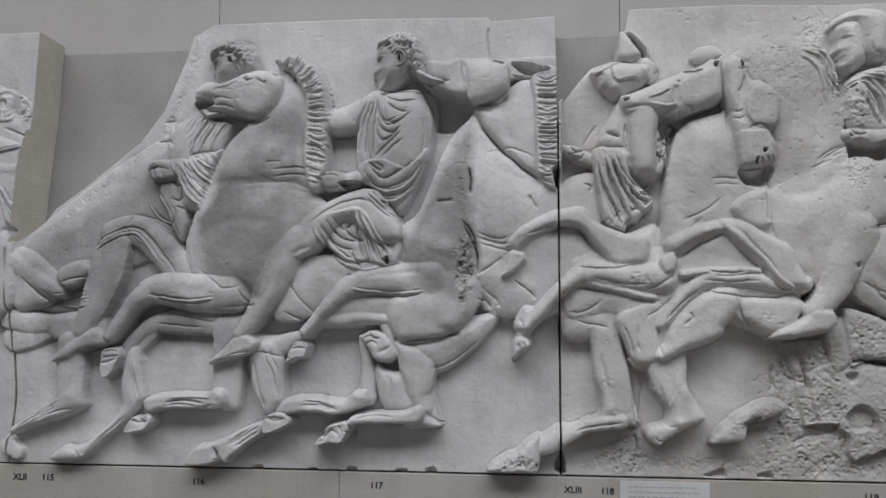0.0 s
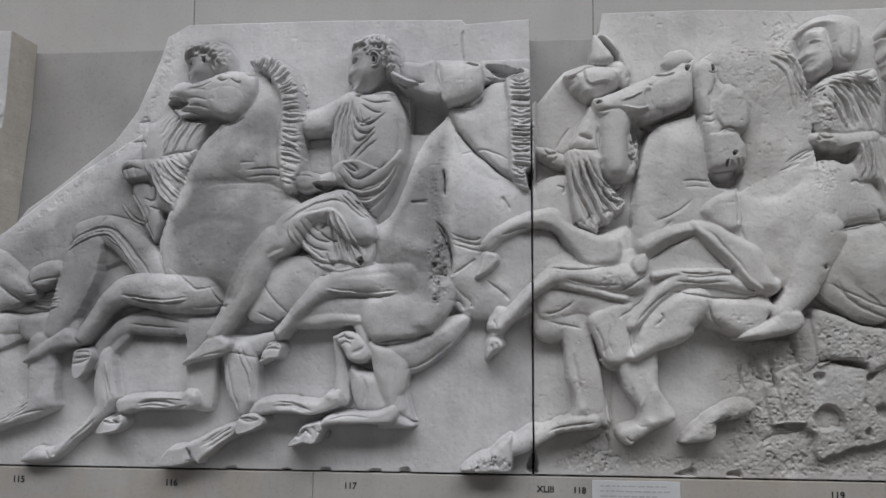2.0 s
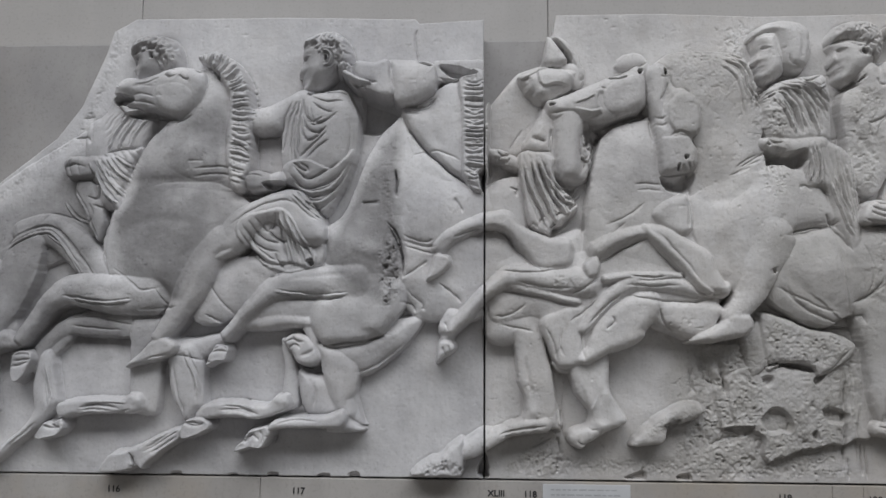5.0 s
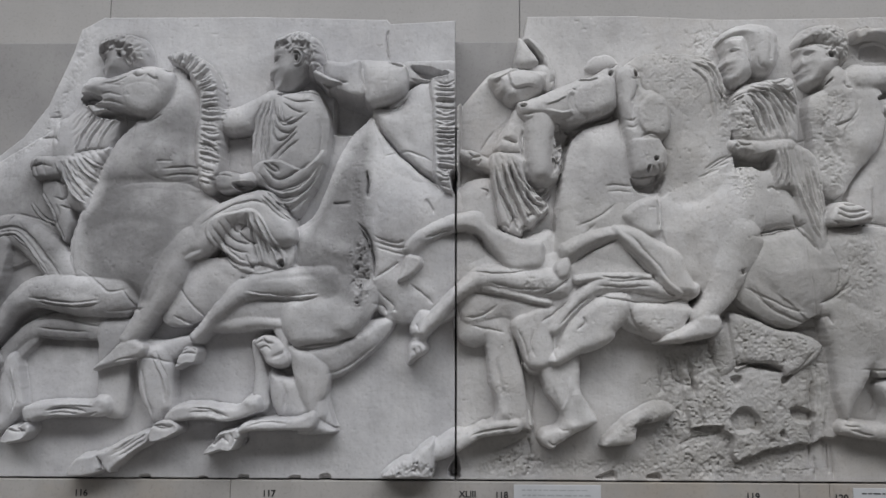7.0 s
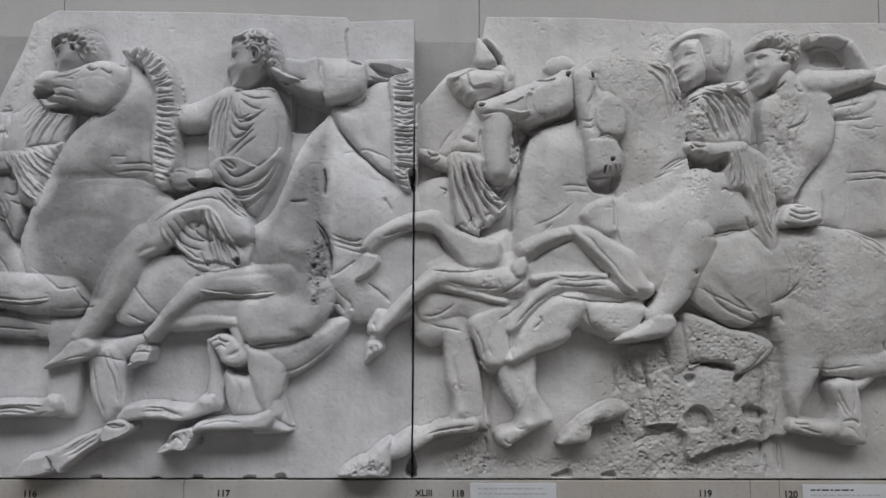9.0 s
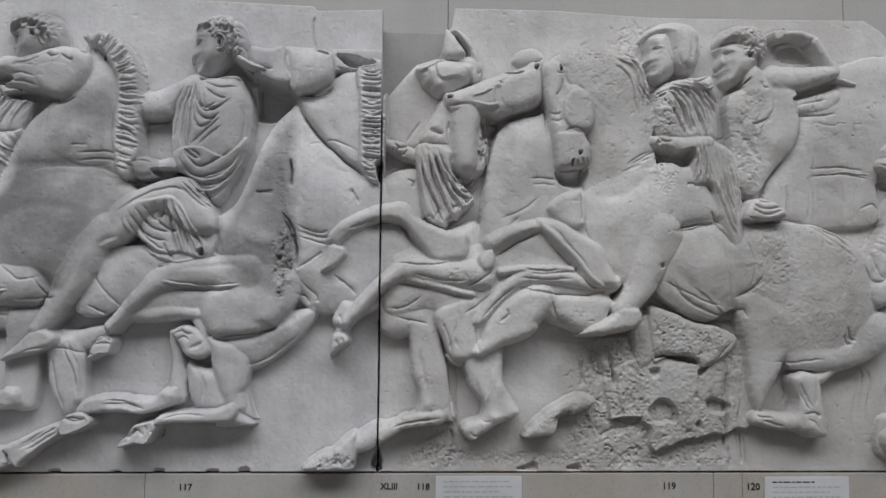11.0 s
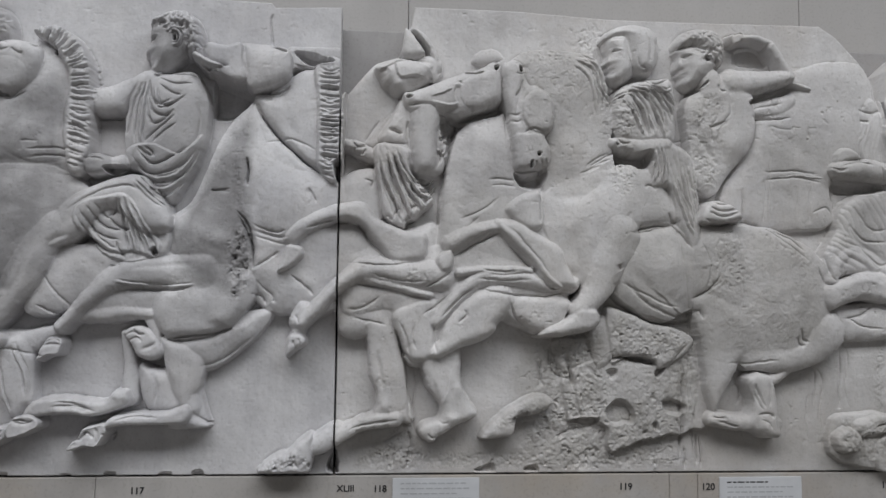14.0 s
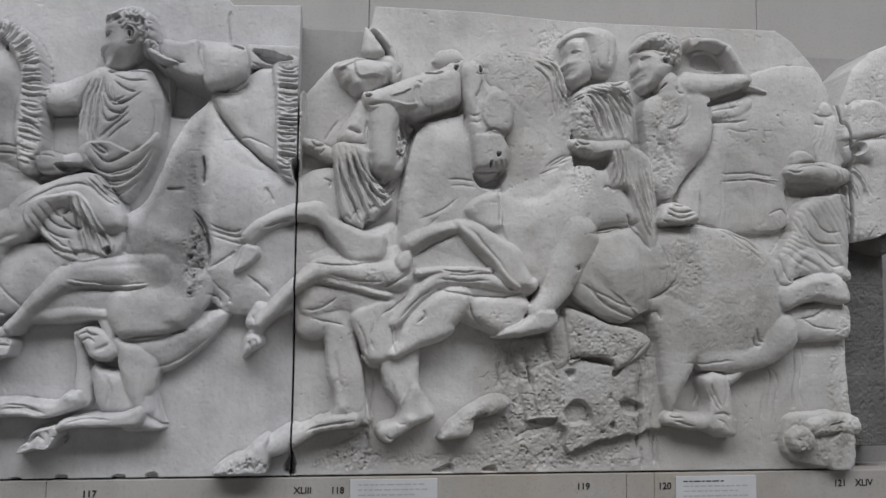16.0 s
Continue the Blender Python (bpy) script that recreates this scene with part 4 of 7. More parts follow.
swell(0.484, 0.616, 0.050, -.006)
swell(0.965, 0.382, 0.104, .010)
swell(0.696, 0.438, 0.076, .005)
swell(0.849, 0.430, 0.064, -.006)
swell(0.824, 0.503, 0.051, .005)
swell(1.020, 0.433, 0.052, -.005)
swell(0.861, 0.319, 0.051, .006)
swell(0.827, 0.691, 0.039, -.005)
swell(0.946, 0.708, 0.053, .004)
swell(0.996, 0.582, 0.066, -.004)
swell(1.139, 0.397, 0.040, .005)
# cloth: chest and cloak of the first rider
pleats([(-0.859, 0.672), (-0.746, 0.697), (-0.781, 0.601), (-0.790, 0.561), (-0.827, 0.582)], -40, 0.0117, 0.0034, 63)
pleats([(-0.828, 0.774), (-0.736, 0.772), (-0.738, 0.700), (-0.820, 0.692)], 62, 0.0118, 0.0030, 66)
pleats([(-1.045, 0.477), (-0.965, 0.525), (-0.909, 0.512), (-0.830, 0.425), (-0.856, 0.418), (-0.925, 0.489), (-0.991, 0.495)], -40, 0.0117, 0.0023, 69)
pleats([(-1.135, 0.383), (-1.051, 0.388), (-1.050, 0.343), (-1.133, 0.345)], -8, 0.0092, 0.0023, 72)
fold([(-0.780, 0.775), (-0.806, 0.730), (-0.821, 0.695)], 0.0036, .005)
fold([(-0.759, 0.770), (-0.785, 0.730), (-0.799, 0.694)], 0.0036, .005)
fold([(-0.738, 0.765), (-0.764, 0.729), (-0.772, 0.699)], 0.0035, .004)
fold([(-0.857, 0.667), (-0.833, 0.615), (-0.795, 0.569)], 0.0044, .006)
fold([(-0.841, 0.672), (-0.815, 0.625), (-0.783, 0.591)], 0.0044, .006)
fold([(-0.823, 0.677), (-0.797, 0.645), (-0.771, 0.624)], 0.0044, .006)
fold([(-0.804, 0.679), (-0.782, 0.663), (-0.761, 0.654)], 0.0035, .005)
fold([(-0.919, 0.578), (-0.893, 0.546), (-0.865, 0.532)], 0.0035, .004)
fold([(-0.894, 0.603), (-0.871, 0.565), (-0.860, 0.533)], 0.0035, .005)
groove([(-0.865, 0.626), (-0.839, 0.615), (-0.843, 0.587), (-0.864, 0.590)], 0.0041, .008)
groove([(-0.853, 0.572), (-0.827, 0.562), (-0.821, 0.531)], 0.0040, .008)
groove([(-0.834, 0.491), (-0.852, 0.522), (-0.860, 0.542)], 0.0040, .006)
groove([(-0.914, 0.632), (-0.907, 0.655), (-0.884, 0.662)], 0.0031, .008)
groove([(-0.897, 0.675), (-0.901, 0.657), (-0.895, 0.634)], 0.0026, .006)
groove([(-0.881, 0.678), (-0.883, 0.660), (-0.877, 0.634)], 0.0026, .005)
groove([(-0.909, 0.655), (-0.891, 0.660), (-0.864, 0.654)], 0.0026, .006)
groove([(-0.861, 0.578), (-0.853, 0.552), (-0.860, 0.529)], 0.0025, .006)
fold([(-0.830, 0.664), (-0.805, 0.620), (-0.780, 0.598)], 0.0027, .005)
fold([(-0.848, 0.654), (-0.822, 0.597), (-0.793, 0.574)], 0.0027, .004)
groove([(-0.749, 0.700), (-0.799, 0.692), (-0.826, 0.684)], 0.0031, .008)
groove([(-0.939, 0.534), (-0.898, 0.489), (-0.870, 0.445)], 0.0025, .005)
groove([(-0.911, 0.572), (-0.873, 0.529), (-0.856, 0.501)], 0.0025, .005)
fold([(-0.952, 0.508), (-0.911, 0.476), (-0.872, 0.419)], 0.0026, .004)
groove([(-1.052, 0.480), (-1.006, 0.509), (-0.952, 0.525), (-0.909, 0.502), (-0.856, 0.438), (-0.840, 0.413)], 0.0051, .008)
fold([(-1.045, 0.472), (-0.998, 0.497), (-0.949, 0.512), (-0.917, 0.487), (-0.869, 0.426)], 0.0035, .004)
groove([(-0.963, 0.530), (-0.940, 0.553), (-0.860, 0.533)], 0.0031, .004)
# horse mouth, nostril, cheek and tendons
hollow([(-0.582, 0.858), (-0.574, 0.857), (-0.574, 0.850), (-0.582, 0.850)], .02, 0.0039)
groove([(-0.629, 0.649), (-0.577, 0.654), (-0.541, 0.648)], 0.0040, .005)
groove([(-0.628, 0.634), (-0.577, 0.638), (-0.541, 0.633)], 0.0040, .004)
groove([(-0.642, 0.665), (-0.603, 0.667)], 0.0040, .003)
groove([(-0.804, 0.438), (-0.751, 0.400), (-0.725, 0.385), (-0.687, 0.393)], 0.0040, .004)
# foreleg sinews and hooves
fold([(-0.881, 0.370), (-0.815, 0.360), (-0.750, 0.363)], 0.0035, .005)
groove([(-0.904, 0.375), (-0.854, 0.368), (-0.789, 0.358)], 0.0040, .007)
groove([(-0.962, 0.293), (-0.932, 0.331), (-0.904, 0.355)], 0.0040, .006)
groove([(-1.011, 0.247), (-0.987, 0.257), (-0.963, 0.250)], 0.0030, .006)
groove([(-1.008, 0.232), (-0.967, 0.238)], 0.0030, .006)
groove([(-0.916, 0.325), (-0.853, 0.330), (-0.787, 0.318), (-0.748, 0.311)], 0.0030, .005)
groove([(-0.892, 0.310), (-0.839, 0.305), (-0.774, 0.301)], 0.0030, .004)
fold([(-0.441, 0.385), (-0.359, 0.375), (-0.287, 0.380)], 0.0034, .004)
groove([(-0.421, 0.372), (-0.359, 0.367), (-0.299, 0.372)], 0.0038, .007)
groove([(-0.520, 0.301), (-0.483, 0.338), (-0.441, 0.372)], 0.0039, .006)
groove([(-0.579, 0.255), (-0.557, 0.267), (-0.537, 0.260)], 0.0029, .006)
groove([(-0.457, 0.414), (-0.429, 0.419)], 0.0029, .006)
groove([(-0.702, 0.394), (-0.672, 0.350), (-0.657, 0.348)], 0.0040, .006)
groove([(-0.588, 0.400), (-0.559, 0.363), (-0.520, 0.326)], 0.0039, .004)
groove([(-0.596, 0.336), (-0.557, 0.318), (-0.538, 0.311)], 0.0039, .006)
groove([(-0.736, 0.344), (-0.685, 0.348), (-0.647, 0.350)], 0.0030, .004)
groove([(-0.721, 0.237), (-0.670, 0.249), (-0.594, 0.238), (-0.569, 0.234)], 0.0029, .005)
groove([(-0.859, 0.138), (-0.808, 0.144), (-0.766, 0.134)], 0.0039, .006)
groove([(-0.864, 0.128), (-0.794, 0.124), (-0.743, 0.135)], 0.0039, .005)
groove([(-0.555, 0.134), (-0.505, 0.137), (-0.468, 0.127)], 0.0029, .006)
groove([(-0.560, 0.146), (-0.493, 0.154)], 0.0029, .004)
groove([(-0.716, 0.046), (-0.666, 0.073), (-0.638, 0.092)], 0.0039, .006)
groove([(-0.690, 0.034), (-0.653, 0.059), (-0.628, 0.079)], 0.0039, .005)
groove([(-0.639, 0.102), (-0.616, 0.109), (-0.585, 0.105)], 0.0029, .006)
groove([(-0.746, 0.045), (-0.735, 0.019), (-0.746, 0.014)], 0.0039, .01)
groove([(-0.923, 0.105), (-0.894, 0.093)], 0.0030, .008)
groove([(-0.897, 0.118), (-0.889, 0.103)], 0.0040, .01)
groove([(-1.052, 0.039), (-1.053, 0.017)], 0.0040, .01)
groove([(-0.455, 0.084), (-0.440, 0.077), (-0.445, 0.063)], 0.0038, .009)
groove([(-0.503, 0.068), (-0.482, 0.086), (-0.467, 0.074)], 0.0029, .007)
groove([(-0.430, 0.108), (-0.393, 0.116), (-0.345, 0.114)], 0.0028, .005)
groove([(-1.175, 0.088), (-1.123, 0.111), (-1.069, 0.122)], 0.0030, .005)
groove([(-1.162, 0.098), (-1.110, 0.127)], 0.0040, .005)
groove([(-0.940, 0.200), (-0.926, 0.163), (-0.935, 0.127)], 0.0040, .005)
groove([(-0.411, 0.287), (-0.389, 0.290), (-0.381, 0.274)], 0.0029, .007)
groove([(-0.416, 0.277), (-0.396, 0.273), (-0.391, 0.264)], 0.0029, .007)
groove([(-0.406, 0.292), (-0.381, 0.285)], 0.0019, .005)
groove([(-1.221, 0.417), (-1.175, 0.376), (-1.142, 0.358), (-1.121, 0.368), (-1.054, 0.401)], 0.0051, .012)
fold([(-1.132, 0.371), (-1.094, 0.378), (-1.054, 0.386)], 0.0027, .005)
fold([(-1.126, 0.360), (-1.088, 0.363), (-1.051, 0.365)], 0.0027, .005)
fold([(-1.130, 0.350), (-1.093, 0.345), (-1.050, 0.348)], 0.0027, .005)
groove([(-1.221, 0.340), (-1.132, 0.331), (-1.052, 0.343)], 0.0051, .01)
groove([(-1.117, 0.401), (-1.091, 0.409), (-1.042, 0.414)], 0.0041, .006)
# hanging cloth below the knee
# folds over the torso
groove([(-0.502, 0.725), (-0.446, 0.727)], 0.0050, .01)
hollow([(-0.293, 0.882), (-0.276, 0.882), (-0.276, 0.872), (-0.291, 0.872)], .012, 0.0051)
groove([(-0.292, 0.839), (-0.264, 0.835), (-0.227, 0.829)], 0.0039, .01)
groove([(-0.279, 0.829), (-0.252, 0.819)], 0.0029, .008)
# cracks and mended breaks
hollow([(-0.457, -0.000), (-0.436, -0.000), (-0.439, -0.014), (-0.460, -0.015)], -.008, 0.0036)
hollow([(-0.350, -0.001), (-0.326, -0.000), (-0.328, -0.014), (-0.353, -0.015)], -.008, 0.0036)
hollow([(-0.286, 0.001), (-0.264, 0.004), (-0.261, -0.013), (-0.281, -0.013)], -.008, 0.0036)
hollow([(-0.668, -0.001), (-0.645, 0.000), (-0.647, -0.015), (-0.667, -0.013)], -.008, 0.0037)
hollow([(-0.547, -0.003), (-0.524, -0.002), (-0.529, -0.014)], -.008, 0.0037)
hollow([(-0.013, 0.016), (0.006, 0.046), (0.010, -0.002), (-0.009, -0.002)], -.03, 0.0058)
hollow([(0.298, 0.003), (0.334, 0.014), (0.341, -0.005), (0.301, -0.004)], -.01, 0.0047)
hollow([(0.405, 0.006), (0.429, 0.011), (0.434, -0.006), (0.405, -0.005)], -.01, 0.0048)
worn([(-0.159, 0.471), (-0.169, 0.508), (-0.214, 0.496), (-0.227, 0.436), (-0.219, 0.351), (-0.171, 0.375)], .004)
hollow([(-0.278, 0.816), (-0.221, 0.806), (-0.178, 0.782), (-0.188, 0.757), (-0.221, 0.729), (-0.273, 0.738)], -.03, 0.0125)
limb([(-0.297, 0.852, 0.010), (-0.272, 0.836, 0.009), (-0.245, 0.829, 0.006)], .066)
swell(-0.157, 0.843, 0.032, .004)
groove([(-0.200, 0.876), (-0.201, 0.847), (-0.192, 0.815)], 0.0029, .006)
groove([(-0.170, 0.777), (-0.141, 0.776), (-0.114, 0.781)], 0.0024, .004)
groove([(-0.168, 0.770), (-0.138, 0.768)], 0.0019, .003)
groove([(-0.099, 0.848), (-0.068, 0.839), (-0.044, 0.844)], 0.0039, .008)
hollow([(0.229, 0.748), (0.269, 0.752), (0.252, 0.717), (0.235, 0.704)], .002, 0.0098)
groove([(-0.180, 0.770), (-0.158, 0.728), (-0.124, 0.688), (-0.068, 0.640), (-0.005, 0.602)], 0.0029, .016)
groove([(-0.188, 0.645), (-0.185, 0.583)], 0.0029, .01)
groove([(-0.204, 0.532), (-0.179, 0.495), (-0.170, 0.447), (-0.170, 0.411)], 0.0038, .014)
groove([(-0.263, 0.574), (-0.219, 0.578)], 0.0019, .004)
groove([(-0.149, 0.970), (-0.151, 0.940), (-0.146, 0.883)], 0.0029, .006)
groove([(-0.143, 0.879), (-0.110, 0.868)], 0.0039, .012)
groove([(-0.099, 0.873), (-0.032, 0.851)], 0.0058, .012)
hollow([(-0.098, 0.876), (-0.056, 0.874), (-0.013, 0.853), (-0.068, 0.847)], .008, 0.0074)
groove([(-0.168, 0.787), (-0.129, 0.784), (-0.102, 0.803)], 0.0048, .008)
groove([(-0.153, 0.678), (-0.105, 0.687), (-0.045, 0.664)], 0.0029, .004)
groove([(-0.166, 0.495), (-0.130, 0.482), (-0.098, 0.480)], 0.0038, .004)
groove([(-0.170, 0.483), (-0.130, 0.470), (-0.105, 0.465)], 0.0028, .004)
groove([(-0.062, 0.585), (-0.045, 0.554)], 0.0038, .004)
groove([(-0.177, 0.362), (-0.153, 0.358), (-0.143, 0.338)], 0.0038, .007)
groove([(-0.340, 0.271), (-0.298, 0.276), (-0.226, 0.286), (-0.211, 0.294)], 0.0038, .01)
groove([(-0.273, 0.213), (-0.226, 0.231), (-0.165, 0.279)], 0.0038, .005)
hollow([(-0.011, 0.638), (0.003, 0.645), (0.005, 0.599), (-0.009, 0.609)], .004, 0.0049)
# second slab: cloak, hand and reins
pleats([(0.078, 0.679), (0.148, 0.674), (0.195, 0.570), (0.165, 0.528), (0.102, 0.526), (0.086, 0.593)], -62, 0.0120, 0.0037, 90)
pleats([(0.207, 0.742), (0.238, 0.741), (0.223, 0.658), (0.207, 0.580), (0.164, 0.583), (0.159, 0.612), (0.201, 0.621)], 40, 0.0109, 0.0037, 93)
pleats([(0.086, 0.748), (0.132, 0.780), (0.145, 0.691), (0.089, 0.689)], 50, 0.0121, 0.0015, 96)
fold([(0.090, 0.641), (0.113, 0.577), (0.139, 0.515)], 0.0041, .005)
fold([(0.102, 0.665), (0.130, 0.589), (0.155, 0.525)], 0.0049, .006)
fold([(0.116, 0.668), (0.147, 0.595), (0.176, 0.543)], 0.0049, .006)
fold([(0.134, 0.630), (0.161, 0.590), (0.193, 0.565)], 0.0041, .006)
groove([(0.096, 0.653), (0.122, 0.577), (0.146, 0.518)], 0.0023, .008)
groove([(0.109, 0.670), (0.139, 0.594), (0.167, 0.533)], 0.0023, .008)
groove([(0.124, 0.664), (0.154, 0.597), (0.186, 0.553)], 0.0023, .008)
groove([(0.144, 0.623), (0.168, 0.593), (0.197, 0.577)], 0.0023, .007)
groove([(0.089, 0.605), (0.104, 0.557), (0.116, 0.529)], 0.0023, .005)
groove([(0.161, 0.610), (0.183, 0.603), (0.204, 0.613)], 0.0024, .006)
groove([(0.114, 0.522), (0.127, 0.544), (0.136, 0.518)], 0.0023, .008)
groove([(0.148, 0.542), (0.164, 0.552), (0.174, 0.540)], 0.0023, .008)
groove([(0.179, 0.557), (0.195, 0.572)], 0.0023, .008)
groove([(0.040, 0.680), (0.031, 0.668), (0.047, 0.661)], 0.0023, .008)
groove([(0.056, 0.673), (0.047, 0.659)], 0.0023, .006)
fold([(0.163, 0.605), (0.187, 0.601), (0.202, 0.616)], 0.0033, .006)
fold([(0.168, 0.590), (0.192, 0.586), (0.204, 0.601)], 0.0033, .006)
fold([(0.210, 0.706), (0.227, 0.694), (0.231, 0.719)], 0.0033, .006)
fold([(0.205, 0.679), (0.218, 0.667), (0.225, 0.687)], 0.0033, .006)
groove([(0.026, 0.689), (0.040, 0.678), (0.063, 0.686)], 0.0028, .01)
groove([(0.017, 0.672), (0.047, 0.659)], 0.0028, .009)
groove([(0.094, 0.689), (0.145, 0.686)], 0.0028, .008)
groove([(0.101, 0.714), (0.133, 0.708)], 0.0028, .007)
groove([(0.144, 0.735), (0.150, 0.667)], 0.0028, .007)
groove([(0.055, 0.609), (0.070, 0.602), (0.068, 0.587)], 0.0019, .006)
groove([(0.233, 0.743), (0.253, 0.732), (0.236, 0.707)], 0.0076, .016)
# horse head in profile: nostril, mouth, cheek
groove([(0.213, 0.682), (0.225, 0.621), (0.213, 0.512)], 0.0028, .006)
fold([(0.549, 0.845), (0.556, 0.820), (0.569, 0.790)], 0.0035, .003)
groove([(0.425, 0.579), (0.427, 0.519)], 0.0039, .007)
groove([(0.524, 0.643), (0.574, 0.670), (0.594, 0.681)], 0.0030, .005)
groove([(0.511, 0.631), (0.561, 0.650)], 0.0029, .004)
# limbs
groove([(0.153, 0.093), (0.159, 0.058), (0.153, 0.007)], 0.0018, .005)
groove([(0.099, 0.059), (0.125, 0.070), (0.145, 0.081)], 0.0018, .004)
groove([(0.224, 0.694), (0.221, 0.597), (0.213, 0.489)], 0.0019, .005)
groove([(0.256, 0.525), (0.303, 0.548), (0.339, 0.576)], 0.0019, .004)
groove([(0.726, 0.526), (0.749, 0.379), (0.757, 0.330)], 0.0020, .003)
groove([(0.868, 0.517), (0.874, 0.406), (0.868, 0.331)], 0.0020, .003)
groove([(0.776, 0.502), (0.802, 0.441), (0.791, 0.380)], 0.0020, .003)
groove([(-0.064, 0.498), (-0.028, 0.512), (0.001, 0.519)], 0.0028, .008)
groove([(-0.096, 0.404), (-0.064, 0.380), (-0.046, 0.362)], 0.0038, .006)
groove([(-0.171, 0.416), (-0.142, 0.431), (-0.118, 0.450)], 0.0038, .005)
groove([(-0.173, 0.506), (-0.131, 0.490), (-0.106, 0.494)], 0.0029, .005)
groove([(-0.173, 0.495), (-0.131, 0.480), (-0.111, 0.480)], 0.0028, .004)
groove([(-0.065, 0.585), (-0.044, 0.548)], 0.0038, .004)
groove([(-0.081, 0.323), (-0.072, 0.303)], 0.0019, .005)
groove([(-0.086, 0.271), (-0.079, 0.247)], 0.0019, .005)
groove([(-0.074, 0.276), (-0.069, 0.252)], 0.0019, .005)
groove([(-0.165, 0.390), (-0.129, 0.356), (-0.131, 0.346)], 0.0028, .006)
groove([(0.031, 0.089), (0.075, 0.102), (0.133, 0.107)], 0.0036, .006)
groove([(0.378, 0.112), (0.410, 0.124)], 0.0037, .01)
groove([(0.374, 0.112), (0.383, 0.103)], 0.0047, .012)
groove([(0.598, 0.437), (0.603, 0.425)], 0.0039, .01)
# hooded rider's face and cloak
pleats([(0.589, 0.816), (0.664, 0.838), (0.724, 0.838), (0.730, 0.711), (0.638, 0.700), (0.592, 0.721)], -58, 0.0115, 0.0016, 99)
pleats([(0.673, 0.691), (0.717, 0.703), (0.774, 0.663), (0.780, 0.527), (0.761, 0.477), (0.718, 0.538), (0.708, 0.601), (0.675, 0.617)], -82, 0.0115, 0.0030, 102)
pleats([(0.569, 0.858), (0.613, 0.828), (0.595, 0.776), (0.572, 0.790)], 40, 0.0102, 0.0030, 105)
fold([(0.620, 0.813), (0.654, 0.794), (0.681, 0.734)], 0.0026, .005)
fold([(0.636, 0.818), (0.677, 0.795), (0.707, 0.735)], 0.0026, .005)
fold([(0.654, 0.832), (0.703, 0.806), (0.725, 0.769)], 0.0026, .005)
fold([(0.612, 0.797), (0.638, 0.765), (0.651, 0.733)], 0.0026, .005)
fold([(0.691, 0.692), (0.696, 0.650), (0.690, 0.617)], 0.0026, .005)
fold([(0.732, 0.629), (0.747, 0.577), (0.764, 0.522)], 0.0026, .005)
fold([(0.753, 0.657), (0.765, 0.602), (0.772, 0.545)], 0.0026, .005)
fold([(0.625, 0.823), (0.664, 0.810), (0.696, 0.750), (0.706, 0.719)], 0.0044, .007)
fold([(0.630, 0.808), (0.659, 0.779), (0.671, 0.729)], 0.0044, .007)
fold([(0.641, 0.829), (0.690, 0.811), (0.720, 0.756)], 0.0044, .006)
fold([(0.667, 0.838), (0.708, 0.817), (0.730, 0.787)], 0.0035, .006)
worn([(0.597, 0.786), (0.636, 0.788), (0.657, 0.718), (0.597, 0.715)], .004)
groove([(0.633, 0.821), (0.664, 0.779), (0.675, 0.716)], 0.0030, .009)
groove([(0.646, 0.824), (0.687, 0.783), (0.709, 0.718)], 0.0030, .009)
groove([(0.630, 0.773), (0.651, 0.728)], 0.0030, .007)
groove([(0.661, 0.827), (0.700, 0.796), (0.720, 0.746)], 0.0025, .007)
groove([(0.625, 0.815), (0.651, 0.774), (0.661, 0.723)], 0.0025, .006)
groove([(0.595, 0.804), (0.633, 0.816)], 0.0025, .005)
fold([(0.628, 0.790), (0.646, 0.756), (0.656, 0.723)], 0.0035, .006)
fold([(0.589, 0.794), (0.618, 0.810)], 0.0026, .006)
fold([(0.574, 0.833), (0.579, 0.802), (0.589, 0.784)], 0.0035, .005)
fold([(0.555, 0.858), (0.561, 0.826), (0.577, 0.802)], 0.0035, .006)
groove([(0.592, 0.701), (0.602, 0.694)], 0.0040, .01)
groove([(0.594, 0.711), (0.612, 0.699), (0.630, 0.705)], 0.0030, .008)
hollow([(0.623, 0.676), (0.653, 0.685), (0.676, 0.686), (0.679, 0.660), (0.640, 0.662)], .018, 0.0076)
fold([(0.683, 0.687), (0.683, 0.649), (0.678, 0.620)], 0.0035, .006)
fold([(0.699, 0.690), (0.703, 0.638), (0.701, 0.613)], 0.0035, .006)
fold([(0.740, 0.652), (0.752, 0.589), (0.762, 0.539)], 0.0035, .006)
fold([(0.724, 0.614), (0.739, 0.564), (0.764, 0.502)], 0.0035, .006)
fold([(0.766, 0.653), (0.773, 0.602), (0.778, 0.552)], 0.0026, .005)
groove([(0.716, 0.536), (0.739, 0.502), (0.763, 0.470)], 0.0040, .009)
groove([(0.708, 0.551), (0.723, 0.531), (0.739, 0.536)], 0.0040, .008)
groove([(0.629, 0.509), (0.674, 0.520), (0.721, 0.526)], 0.0049, .012)
groove([(0.657, 0.604), (0.670, 0.612), (0.685, 0.600)], 0.0030, .006)
groove([(0.598, 0.400), (0.648, 0.378), (0.698, 0.354), (0.736, 0.349)], 0.0039, .004)
groove([(0.623, 0.401), (0.661, 0.353), (0.711, 0.329)], 0.0039, .004)
groove([(0.648, 0.329), (0.711, 0.315), (0.775, 0.318)], 0.0049, .008)
groove([(0.759, 0.335), (0.777, 0.340), (0.785, 0.323)], 0.0039, .009)
groove([(0.760, 0.364), (0.791, 0.380), (0.827, 0.405)], 0.0040, .005)
groove([(1.006, 0.308), (1.011, 0.283), (1.024, 0.273)], 0.0040, .008)
